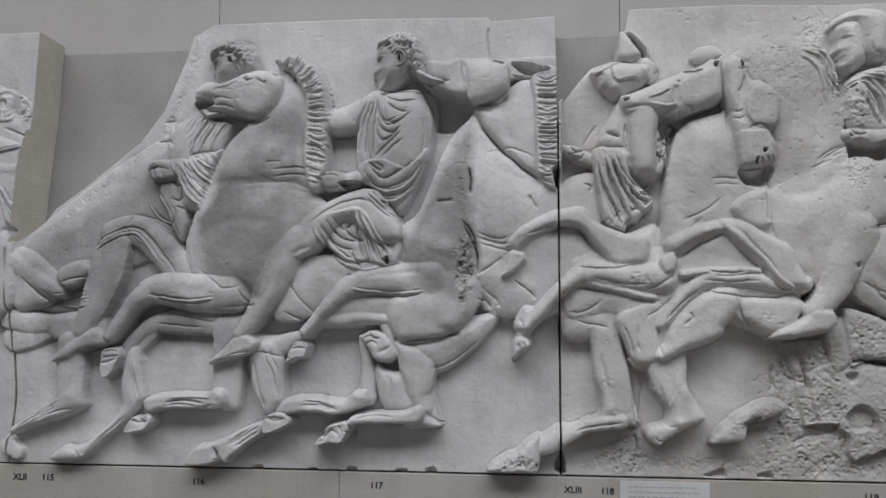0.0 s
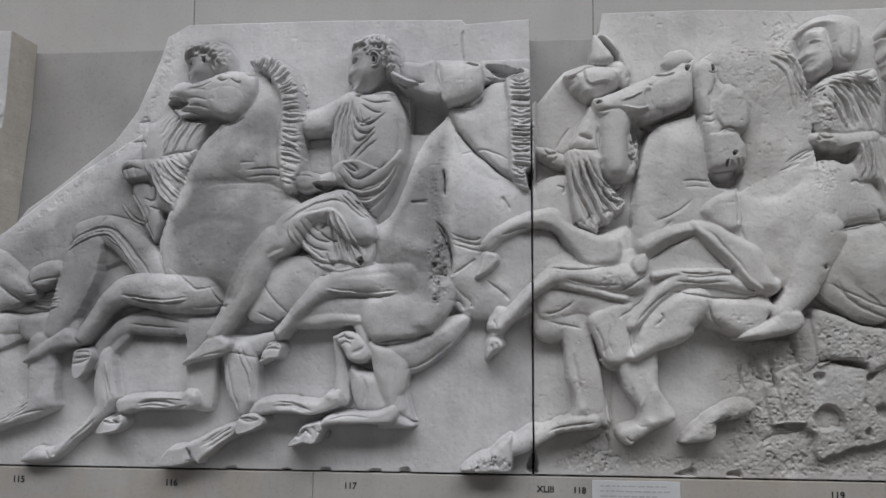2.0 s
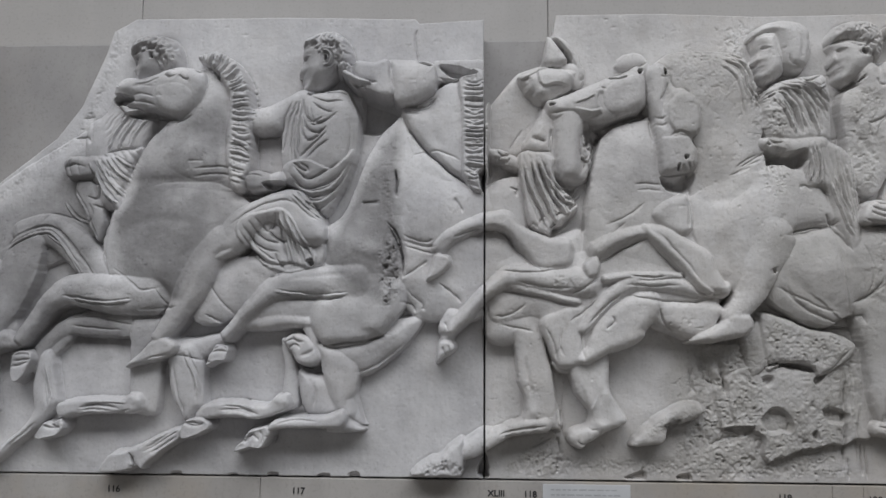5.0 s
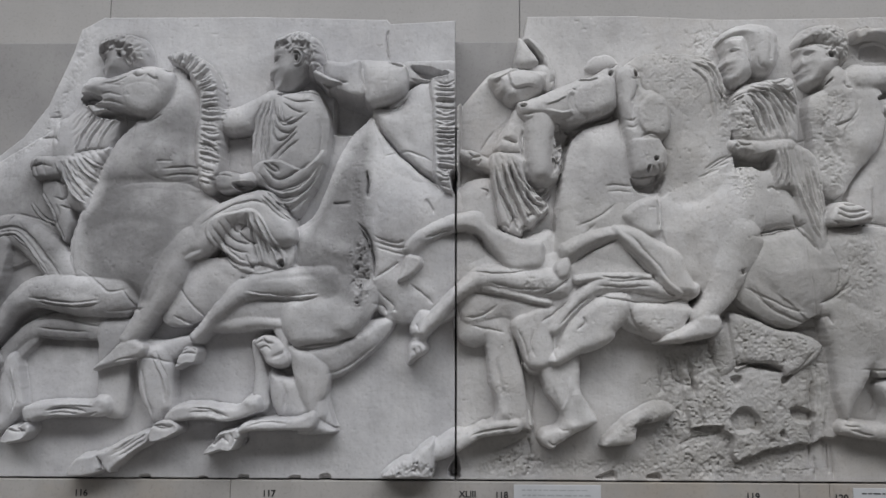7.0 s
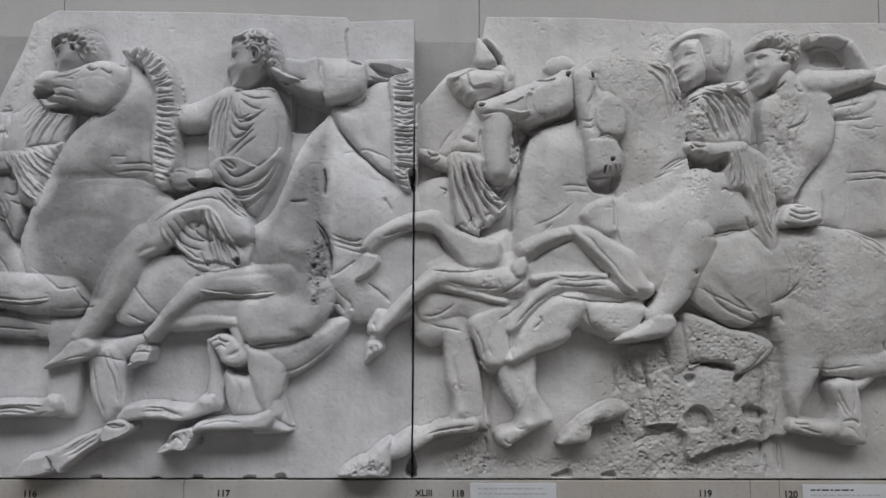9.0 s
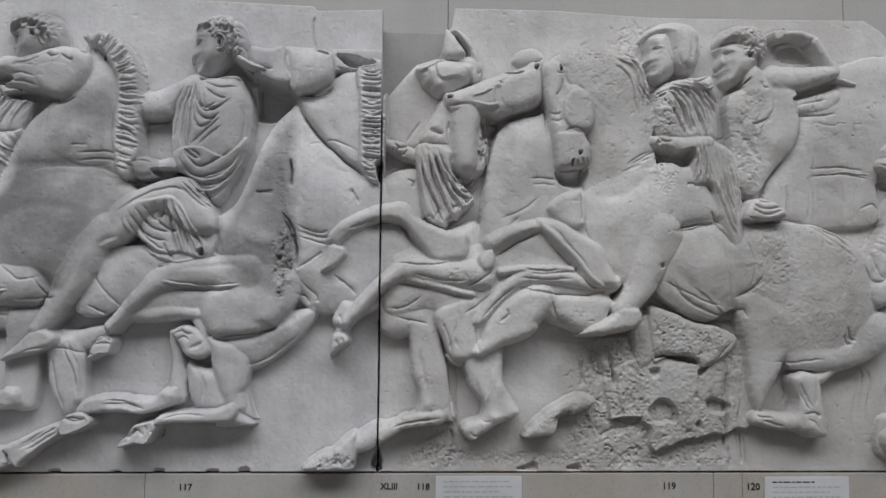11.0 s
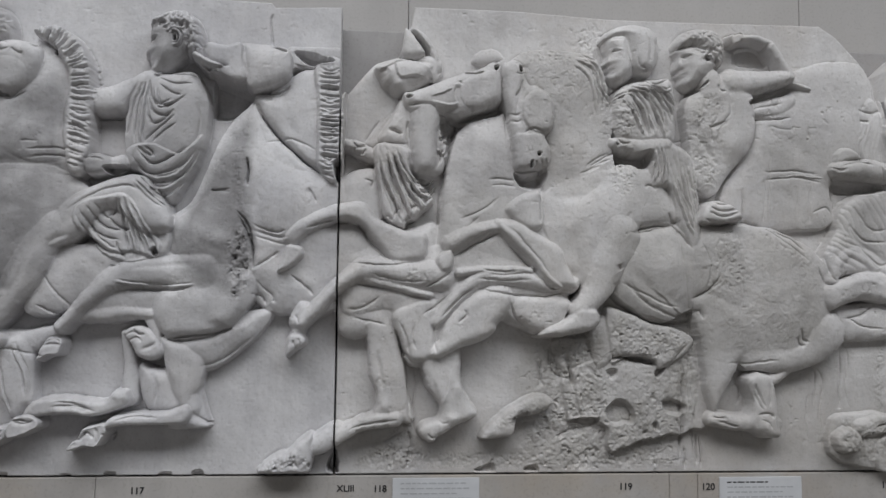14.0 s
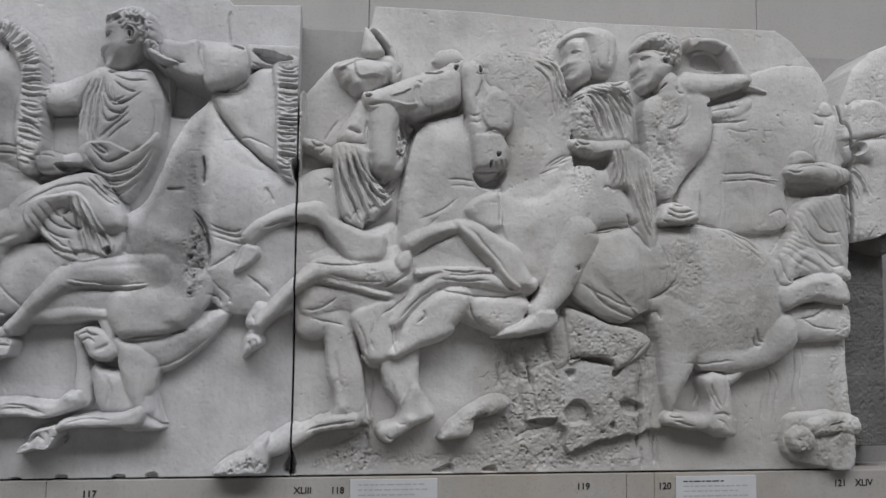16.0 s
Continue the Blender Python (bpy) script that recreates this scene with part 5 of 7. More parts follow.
groove([(0.834, 0.227), (0.902, 0.231), (0.954, 0.234)], 0.0040, .004)
# last rider's face, torso and hip cloth
pleats([(1.097, 0.536), (1.128, 0.583), (1.221, 0.604), (1.226, 0.442), (1.161, 0.479)], -58, 0.0133, 0.0030, 108)
pleats([(1.160, 0.802), (1.219, 0.810), (1.223, 0.682), (1.167, 0.680)], 84, 0.0108, 0.0023, 111)
pleats([(1.060, 0.446), (1.094, 0.523), (1.162, 0.487), (1.226, 0.439)], -30, 0.0132, 0.0023, 114)
groove([(0.778, 0.530), (0.829, 0.526), (0.886, 0.538), (0.934, 0.526)], 0.0040, .009)
groove([(0.947, 0.516), (0.987, 0.502), (1.026, 0.471)], 0.0031, .006)
groove([(0.937, 0.651), (1.003, 0.655), (1.070, 0.647)], 0.0031, .005)
groove([(0.935, 0.633), (1.002, 0.640), (1.077, 0.630)], 0.0031, .005)
groove([(0.888, 0.619), (0.889, 0.530)], 0.0020, .004)
groove([(0.951, 0.697), (0.952, 0.532)], 0.0020, .003)
groove([(1.045, 0.623), (1.046, 0.534)], 0.0021, .003)
groove([(0.878, 0.197), (0.883, 0.160), (0.869, 0.136)], 0.0039, .005)
groove([(0.927, 0.189), (0.932, 0.160), (0.926, 0.128)], 0.0030, .005)
swell(0.920, 0.094, 0.018, .005)
groove([(0.908, 0.107), (0.925, 0.102), (0.933, 0.085)], 0.0025, .005)
groove([(0.896, 0.172), (0.903, 0.145), (0.916, 0.126)], 0.0025, .005)
groove([(0.896, 0.189), (0.906, 0.160), (0.921, 0.131)], 0.0040, .007)
groove([(0.900, 0.117), (0.926, 0.121), (0.938, 0.110)], 0.0040, .006)
groove([(0.810, 0.105), (0.861, 0.095)], 0.0029, .006)
groove([(0.797, 0.113), (0.836, 0.110)], 0.0029, .006)
groove([(1.105, 0.326), (1.157, 0.337), (1.199, 0.373)], 0.0031, .005)
groove([(1.116, 0.334), (1.156, 0.311), (1.210, 0.304)], 0.0031, .005)
groove([(1.112, 0.271), (1.117, 0.210), (1.111, 0.160), (1.115, 0.110)], 0.0030, .006)
groove([(1.033, 0.222), (1.054, 0.209), (1.051, 0.111)], 0.0030, .005)
groove([(1.122, 0.537), (1.162, 0.499), (1.217, 0.498)], 0.0042, .005)
groove([(1.136, 0.576), (1.176, 0.525), (1.217, 0.526)], 0.0042, .004)
groove([(1.066, 0.466), (1.080, 0.422), (1.091, 0.409)], 0.0031, .006)
groove([(1.148, 0.486), (1.188, 0.449), (1.224, 0.449)], 0.0041, .006)
hollow([(1.108, 0.638), (1.157, 0.632), (1.216, 0.629), (1.216, 0.610), (1.129, 0.603), (1.110, 0.612)], -.012, 0.0080)
groove([(1.085, 0.663), (1.107, 0.657), (1.126, 0.660)], 0.0026, .008)
groove([(1.087, 0.652), (1.105, 0.646), (1.122, 0.647)], 0.0026, .008)
groove([(1.094, 0.640), (1.113, 0.638)], 0.0026, .007)
groove([(1.118, 0.678), (1.154, 0.682), (1.176, 0.678)], 0.0026, .006)
fold([(0.962, 0.639), (1.016, 0.643), (1.078, 0.640)], 0.0018, .003)
groove([(1.112, 0.665), (1.154, 0.674), (1.189, 0.668)], 0.0031, .007)
groove([(1.165, 0.797), (1.198, 0.793), (1.226, 0.800)], 0.0032, .006)
groove([(1.167, 0.774), (1.192, 0.770)], 0.0032, .006)
groove([(1.179, 0.093), (1.203, 0.097), (1.217, 0.102)], 0.0041, .008)
hollow([(1.147, 0.070), (1.182, 0.076), (1.212, 0.081), (1.181, 0.055), (1.149, 0.048)], .004, 0.0078)
groove([(0.431, 0.232), (0.438, 0.172)], 0.0028, .005)
groove([(0.456, 0.255), (0.463, 0.208), (0.487, 0.194)], 0.0028, .006)
groove([(0.499, 0.243), (0.504, 0.172)], 0.0029, .007)
groove([(0.580, 0.230), (0.610, 0.240), (0.647, 0.230), (0.677, 0.228)], 0.0048, .012)
groove([(0.745, 0.209), (0.747, 0.136), (0.745, 0.006)], 0.0029, .008)
groove([(0.781, 0.077), (0.783, 0.006)], 0.0029, .009)
groove([(0.573, 0.304), (0.585, 0.232)], 0.0038, .008)
# frieze slab to the left
pleats([(-1.299, 0.623), (-1.221, 0.622), (-1.229, 0.504), (-1.292, 0.479)], -60, 0.0121, 0.0030, 120)
pleats([(-1.305, 0.729), (-1.213, 0.733), (-1.218, 0.674), (-1.303, 0.676)], 20, 0.0122, 0.0023, 123)
form([(-1.384, 0.857), (-1.269, 0.854), (-1.252, 0.799), (-1.221, 0.744), (-1.230, 0.665), (-1.313, 0.626), (-1.370, 0.627)], .016, .014, 0.027, .006)
curls([(-1.326, 0.843), (-1.241, 0.840), (-1.229, 0.787), (-1.322, 0.776)], 0.0164, .008, 21)
form([(-1.371, 0.733), (-1.229, 0.723), (-1.229, 0.624), (-1.246, 0.532), (-1.356, 0.467)], .024, .014, 0.022)
limb([(-1.313, 0.665, 0.022), (-1.233, 0.664, 0.019)], .04)
fold([(-1.272, 0.623), (-1.250, 0.583), (-1.225, 0.543)], 0.0046, .006)
fold([(-1.270, 0.597), (-1.253, 0.544), (-1.232, 0.504)], 0.0046, .006)
fold([(-1.290, 0.703), (-1.248, 0.711), (-1.221, 0.719)], 0.0037, .006)
form([(-1.358, 0.533), (-1.251, 0.518), (-1.236, 0.350), (-1.346, 0.325)], .026, .014, 0.040, .006)
groove([(-1.279, 0.763), (-1.236, 0.746), (-1.216, 0.734)], 0.0042, .008)
# frieze slab to the right: worn horse head
pleats([(1.214, 0.682), (1.293, 0.697), (1.319, 0.633), (1.244, 0.501), (1.226, 0.539)], -60, 0.0122, 0.0034, 126)
form([(1.218, 0.817), (1.249, 0.899), (1.299, 0.947), (1.354, 0.973), (1.459, 0.965), (1.508, 0.736), (1.439, 0.507), (1.255, 0.503), (1.247, 0.672), (1.225, 0.685)], .02, .014, 0.041, .006)
form([(1.219, 0.758), (1.233, 0.761), (1.295, 0.750), (1.352, 0.753), (1.434, 0.677), (1.370, 0.491), (1.259, 0.514), (1.292, 0.671), (1.237, 0.689)], .036, .016, 0.041, .006)
form([(1.252, 0.826), (1.322, 0.830), (1.376, 0.753), (1.276, 0.735), (1.223, 0.733), (1.230, 0.779)], .044, .01, 0.019)
hollow([(1.239, 0.721), (1.272, 0.733), (1.280, 0.715), (1.255, 0.701)], .02, 0.0054)
groove([(1.224, 0.719), (1.280, 0.739), (1.335, 0.752)], 0.0043, .01)
fold([(1.236, 0.669), (1.257, 0.631), (1.265, 0.605)], 0.0037, .006)
fold([(1.250, 0.675), (1.277, 0.645), (1.285, 0.611)], 0.0037, .006)
fold([(1.222, 0.643), (1.233, 0.591), (1.254, 0.553)], 0.0046, .007)
fold([(1.211, 0.669), (1.224, 0.617), (1.240, 0.542)], 0.0046, .006)
groove([(1.239, 0.822), (1.270, 0.826)], 0.0032, .008)
worn([(1.218, 0.802), (1.349, 0.957), (1.453, 0.922), (1.444, 0.732), (1.245, 0.763)], 0.0021)
worn([(1.265, 0.503), (1.323, 0.543), (1.523, 0.549), (1.520, 0.482), (1.250, 0.476)], 0.0030)
# helmeted rider's bowed head
form([(0.070, 0.849), (0.083, 0.823), (0.089, 0.811), (0.100, 0.804), (0.109, 0.794), (0.127, 0.790), (0.154, 0.799), (0.190, 0.822), (0.208, 0.845), (0.201, 0.869), (0.129, 0.874), (0.082, 0.859)], .014, .034, 0.036)
raised([(0.072, 0.853), (0.096, 0.865), (0.135, 0.874), (0.136, 0.865), (0.115, 0.857), (0.082, 0.843)], .004, 0.003)
raised([(0.117, 0.864), (0.158, 0.863), (0.190, 0.843), (0.189, 0.824), (0.159, 0.830), (0.123, 0.826)], .005, 0.003)
swell(0.093, 0.837, 0.009, -.005)
swell(0.092, 0.835, 0.004, .003)
swell(0.121, 0.811, 0.014, .004)
groove([(0.081, 0.838), (0.092, 0.843), (0.104, 0.840)], 0.0022, .003)
groove([(0.093, 0.811), (0.102, 0.811), (0.110, 0.808)], 0.0022, .004)
groove([(0.087, 0.819), (0.094, 0.821)], 0.0020, .003)
groove([(0.182, 0.835), (0.190, 0.823), (0.199, 0.831)], 0.0026, .007)
form([(0.128, 0.871), (0.126, 0.913), (0.129, 0.931), (0.140, 0.936), (0.155, 0.920), (0.169, 0.901), (0.182, 0.882), (0.163, 0.868)], .036, .014, 0.018)
form([(0.147, 0.939), (0.166, 0.935), (0.188, 0.917), (0.203, 0.890), (0.211, 0.861), (0.197, 0.855), (0.189, 0.880), (0.172, 0.908)], .030, .010, 0.010)
hollow([(0.142, 0.938), (0.157, 0.930), (0.176, 0.909), (0.191, 0.885), (0.184, 0.879), (0.167, 0.898), (0.152, 0.920)], -.012, 0.0030)
form([(0.129, 0.874), (0.201, 0.878), (0.218, 0.854), (0.207, 0.826), (0.190, 0.821), (0.158, 0.861)], .030, .010, 0.020)
groove([(0.202, 0.836), (0.216, 0.847)], 0.0030, .006)
# profile horse head: long skull, cheek, muzzle
form([(0.134, 0.795), (0.154, 0.799), (0.190, 0.813), (0.220, 0.827), (0.256, 0.840), (0.305, 0.859), (0.341, 0.877), (0.357, 0.866), (0.355, 0.822), (0.342, 0.779), (0.312, 0.763), (0.275, 0.750), (0.249, 0.744), (0.221, 0.750), (0.191, 0.745), (0.165, 0.746), (0.146, 0.755), (0.131, 0.774)], .042, .015, 0.030)
raised([(0.251, 0.798), (0.272, 0.827), (0.321, 0.845), (0.350, 0.824), (0.345, 0.784), (0.309, 0.764), (0.266, 0.765)], .003, 0.020)
hollow([(0.139, 0.786), (0.146, 0.789), (0.153, 0.785), (0.149, 0.780), (0.140, 0.780)], .036, 0.0030)
groove([(0.138, 0.766), (0.164, 0.766), (0.188, 0.764), (0.199, 0.758)], 0.0024, .009)
lip([(0.191, 0.782), (0.217, 0.794), (0.237, 0.803)], .004, 0.008)
lip([(0.247, 0.774), (0.224, 0.770), (0.191, 0.774)], .003, 0.008)
valley([(0.199, 0.753), (0.227, 0.756), (0.251, 0.762)], 0.0060, .004)
lip([(0.249, 0.770), (0.239, 0.789), (0.242, 0.806), (0.256, 0.822)], .003, 0.010)
swell(0.248, 0.810, 0.006, .004)
groove([(0.237, 0.811), (0.248, 0.817), (0.260, 0.812)], 0.0022, .004)
fold([(0.252, 0.842), (0.277, 0.841), (0.306, 0.846)], 0.0040, .004)
hollow([(0.323, 0.866), (0.343, 0.876), (0.345, 0.871), (0.330, 0.862)], .030, 0.0030)
hollow([(0.326, 0.855), (0.335, 0.855), (0.333, 0.846), (0.327, 0.847)], .032, 0.0030)
form([(0.284, 0.880), (0.296, 0.900), (0.323, 0.909), (0.345, 0.902), (0.355, 0.886), (0.330, 0.875), (0.303, 0.871)], .006, .007, 0.020)
hollow([(0.194, 0.741), (0.221, 0.745), (0.254, 0.739), (0.237, 0.712), (0.218, 0.693), (0.211, 0.719)], .004, 0.0080)
# horse head bowed to the front: brow, cheek, muzzle and the dark undercut below it
form([(0.342, 0.856), (0.366, 0.874), (0.388, 0.863), (0.400, 0.824), (0.425, 0.815), (0.451, 0.791), (0.460, 0.752), (0.450, 0.719), (0.439, 0.706), (0.449, 0.677), (0.445, 0.647), (0.423, 0.636), (0.386, 0.632), (0.369, 0.637), (0.364, 0.686), (0.356, 0.741), (0.346, 0.772), (0.339, 0.821)], .050, .013, 0.026, .004)
raised([(0.388, 0.778), (0.407, 0.803), (0.432, 0.803), (0.452, 0.779), (0.457, 0.749), (0.448, 0.720), (0.423, 0.713), (0.398, 0.722), (0.385, 0.749)], .005, 0.010)
raised([(0.366, 0.699), (0.396, 0.708), (0.435, 0.706), (0.446, 0.675), (0.442, 0.649), (0.411, 0.636), (0.376, 0.638)], .003, 0.010)
valley([(0.380, 0.838), (0.386, 0.804), (0.374, 0.773), (0.381, 0.721)], 0.0085, .005)
hollow([(0.379, 0.859), (0.387, 0.857), (0.387, 0.846), (0.380, 0.844)], .030, 0.0025)
groove([(0.367, 0.862), (0.380, 0.865), (0.392, 0.856)], 0.0026, .004)
groove([(0.370, 0.840), (0.382, 0.838), (0.395, 0.846)], 0.0026, .004)
groove([(0.387, 0.826), (0.380, 0.803), (0.370, 0.785)], 0.0026, .006)
groove([(0.356, 0.755), (0.371, 0.748), (0.381, 0.753)], 0.0028, .005)
groove([(0.358, 0.740), (0.373, 0.733), (0.386, 0.739)], 0.0026, .004)
groove([(0.389, 0.709), (0.408, 0.720), (0.435, 0.712)], 0.0026, .006)
hollow([(0.419, 0.672), (0.427, 0.670), (0.423, 0.663), (0.417, 0.665)], .046, 0.0025)
hollow([(0.403, 0.652), (0.409, 0.654), (0.408, 0.641), (0.403, 0.641)], .044, 0.0025)
groove([(0.414, 0.654), (0.418, 0.635)], 0.0018, .006)
groove([(0.425, 0.658), (0.431, 0.640)], 0.0018, .006)
groove([(0.435, 0.659), (0.440, 0.644)], 0.0018, .005)
hollow([(0.369, 0.628), (0.399, 0.625), (0.439, 0.640), (0.443, 0.620), (0.423, 0.593), (0.384, 0.599)], .008, 0.0120)
groove([(0.339, 0.860), (0.342, 0.808), (0.351, 0.759), (0.359, 0.698)], 0.0034, .012)
worn([(0.385, 0.895), (0.438, 0.908), (0.497, 0.894), (0.491, 0.868), (0.422, 0.867), (0.387, 0.870)], .0035)
# hooded rider's head
form([(0.575, 0.934), (0.577, 0.911), (0.581, 0.896), (0.573, 0.878), (0.582, 0.872), (0.580, 0.865), (0.585, 0.859), (0.582, 0.850), (0.590, 0.838), (0.606, 0.833), (0.627, 0.843), (0.645, 0.868), (0.640, 0.912), (0.625, 0.947), (0.593, 0.950)], .010, .040, 0.034)
form([(0.570, 0.930), (0.577, 0.949), (0.602, 0.965), (0.638, 0.972), (0.677, 0.965), (0.695, 0.943), (0.698, 0.902), (0.686, 0.868), (0.666, 0.858), (0.645, 0.860), (0.628, 0.879), (0.621, 0.908), (0.612, 0.935), (0.589, 0.936)], .026, .028, 0.040)
swell(0.595, 0.906, 0.008, -.004)
raised([(0.589, 0.905), (0.596, 0.908), (0.605, 0.905), (0.596, 0.901)], -.0045, 0.003)
lip([(0.612, 0.909), (0.596, 0.912), (0.584, 0.909)], .0025, 0.006)
valley([(0.585, 0.911), (0.582, 0.892), (0.578, 0.878)], 0.0048, -.006)
groove([(0.577, 0.874), (0.585, 0.873)], 0.0020, .003)
groove([(0.581, 0.864), (0.587, 0.865), (0.594, 0.862)], 0.0018, .0035)
groove([(0.585, 0.854), (0.595, 0.855)], 0.0026, .002)
swell(0.591, 0.845, 0.007, .003)
groove([(0.619, 0.921), (0.622, 0.893), (0.637, 0.868), (0.658, 0.859)], 0.0026, .005)
groove([(0.643, 0.894), (0.650, 0.874), (0.663, 0.870)], 0.0026, .004)
valley([(0.661, 0.957), (0.675, 0.919), (0.668, 0.878)], 0.0090, .004)
groove([(0.689, 0.935), (0.690, 0.912), (0.686, 0.886)], 0.0026, .005)
groove([(0.572, 0.925), (0.591, 0.933), (0.613, 0.932)], 0.0020, .003)
valley([(0.584, 0.950), (0.612, 0.956), (0.645, 0.953)], 0.0060, .002)
hollow([(0.586, 0.832), (0.611, 0.829), (0.634, 0.839), (0.629, 0.830), (0.601, 0.824)], .020, 0.0040)
# last rider's head
form([(0.736, 0.915), (0.742, 0.900), (0.736, 0.876), (0.743, 0.870), (0.741, 0.862), (0.746, 0.856), (0.746, 0.841), (0.763, 0.829), (0.786, 0.836), (0.817, 0.861), (0.836, 0.897), (0.820, 0.928), (0.768, 0.932)], .012, .042, 0.042)
form([(0.740, 0.914), (0.734, 0.929), (0.744, 0.947), (0.768, 0.966), (0.808, 0.972), (0.841, 0.955), (0.851, 0.917), (0.841, 0.885), (0.824, 0.881), (0.803, 0.898), (0.781, 0.913), (0.754, 0.921)], .010, .046, 0.034)
curls([(0.740, 0.914), (0.734, 0.929), (0.744, 0.947), (0.768, 0.966), (0.808, 0.972), (0.841, 0.955), (0.851, 0.917), (0.841, 0.885), (0.824, 0.881), (0.803, 0.898), (0.781, 0.913), (0.754, 0.921)], 0.0105, 0.0065, 12)
swell(0.756, 0.900, 0.008, -.004)
raised([(0.749, 0.900), (0.757, 0.903), (0.767, 0.901), (0.757, 0.895)], -.0045, 0.003)
lip([(0.774, 0.905), (0.758, 0.908), (0.743, 0.905)], .0025, 0.006)
valley([(0.745, 0.907), (0.744, 0.891), (0.741, 0.876)], 0.0050, -.006)
groove([(0.740, 0.872), (0.749, 0.873)], 0.0020, .003)
groove([(0.742, 0.862), (0.750, 0.863), (0.758, 0.861)], 0.0018, .0035)
groove([(0.747, 0.854), (0.756, 0.854)], 0.0026, .002)
swell(0.758, 0.840, 0.008, .003)
swell(0.780, 0.878, 0.018, .003)
hollow([(0.796, 0.899), (0.807, 0.903), (0.812, 0.894), (0.801, 0.891)], .034, 0.0025)
groove([(0.787, 0.897), (0.799, 0.890), (0.820, 0.893)], 0.0026, .005)
hollow([(0.764, 0.828), (0.790, 0.835), (0.806, 0.850), (0.803, 0.839), (0.780, 0.823)], .018, 0.0040)
# his raised arm, bent back over the next horse's neck
limb([(0.862, 0.847, 0.035), (0.926, 0.852, 0.029), (0.990, 0.865, 0.018)], .050, .3, .006)
limb([(0.999, 0.865, 0.015), (0.976, 0.902, 0.013), (0.956, 0.935, 0.012)], .046, .35, .004)
limb([(0.954, 0.942, 0.012), (0.919, 0.952, 0.011), (0.885, 0.950, 0.010)], .042, .35, .004)
form([(0.862, 0.958), (0.885, 0.966), (0.897, 0.957), (0.887, 0.941), (0.868, 0.932), (0.859, 0.942)], .030, .012, 0.008)
groove([(0.866, 0.953), (0.877, 0.958), (0.890, 0.957)], 0.0024, .006)
hollow([(0.891, 0.931), (0.933, 0.935), (0.961, 0.896), (0.926, 0.890), (0.884, 0.897), (0.881, 0.917)], -.008, 0.0040)
form([(1.009, 0.859), (1.050, 0.847), (1.047, 0.837), (1.006, 0.848)], .022, .008, 0.005)
form([(0.906, 0.802), (0.952, 0.816), (1.013, 0.832), (1.026, 0.808), (0.998, 0.779), (0.944, 0.769), (0.906, 0.778)], .012, .014, 0.022)
hollow([(0.906, 0.810), (0.966, 0.834), (1.004, 0.847), (0.990, 0.832), (0.941, 0.814), (0.909, 0.800)], .004, 0.0040)
groove([(0.911, 0.790), (0.951, 0.799), (0.986, 0.806)], 0.0030, .004)
groove([(0.906, 0.774), (0.951, 0.770), (1.005, 0.776)], 0.0034, .008)
groove([(0.951, 0.758), (0.980, 0.750), (1.012, 0.749)], 0.0022, .003)
# bare upper arm of the helmeted rider
form([(0.152, 0.777), (0.210, 0.785), (0.210, 0.692), (0.205, 0.639), (0.184, 0.621), (0.160, 0.626), (0.146, 0.663), (0.146, 0.711)], .028, .026, 0.030)
groove([(0.084, 0.741), (0.066, 0.713), (0.052, 0.691)], 0.0026, .004)
groove([(0.101, 0.719), (0.118, 0.713), (0.132, 0.706)], 0.0026, .005)
groove([(0.144, 0.736), (0.139, 0.702), (0.147, 0.668)], 0.0026, .006)
# his chest with the broken shoulder
valley([(0.805, 0.739), (0.838, 0.751), (0.858, 0.776), (0.856, 0.814)], 0.0070, .004)
groove([(0.802, 0.744), (0.821, 0.746), (0.847, 0.757)], 0.0028, .005)
groove([(0.809, 0.742), (0.810, 0.724), (0.815, 0.709)], 0.0028, .005)
lip([(0.815, 0.706), (0.831, 0.740), (0.860, 0.767), (0.866, 0.800)], .003, 0.020)
swell(0.851, 0.703, 0.034, .008)
swell(0.779, 0.772, 0.028, .004)
valley([(0.827, 0.654), (0.801, 0.693), (0.778, 0.728)], 0.0100, .004)
groove([(0.827, 0.842), (0.831, 0.827), (0.845, 0.824)], 0.0026, .005)
groove([(0.739, 0.713), (0.755, 0.718), (0.773, 0.712)], 0.0026, .005)
# deep folds of the hooded rider's cloak
groove([(0.624, 0.815), (0.652, 0.779), (0.667, 0.716)], 0.0036, .010)
groove([(0.637, 0.825), (0.675, 0.792), (0.697, 0.714)], 0.0036, .011)
groove([(0.652, 0.832), (0.691, 0.805), (0.712, 0.725)], 0.0034, .010)
groove([(0.673, 0.827), (0.706, 0.801), (0.723, 0.753)], 0.0032, .009)
groove([(0.629, 0.795), (0.644, 0.765), (0.649, 0.740)], 0.0030, .007)
groove([(0.573, 0.807), (0.599, 0.821), (0.629, 0.825)], 0.0028, .006)
groove([(0.576, 0.790), (0.593, 0.800), (0.614, 0.799)], 0.0028, .006)
groove([(0.653, 0.849), (0.676, 0.834), (0.702, 0.841), (0.720, 0.852)], 0.0034, .009)
fold([(0.683, 0.828), (0.707, 0.818), (0.722, 0.827)], 0.0034, .005)
groove([(0.695, 0.828), (0.709, 0.811), (0.717, 0.791)], 0.0030, .007)
hollow([(0.618, 0.677), (0.646, 0.676), (0.675, 0.681), (0.677, 0.661), (0.667, 0.648), (0.636, 0.652)], .006, 0.0050)
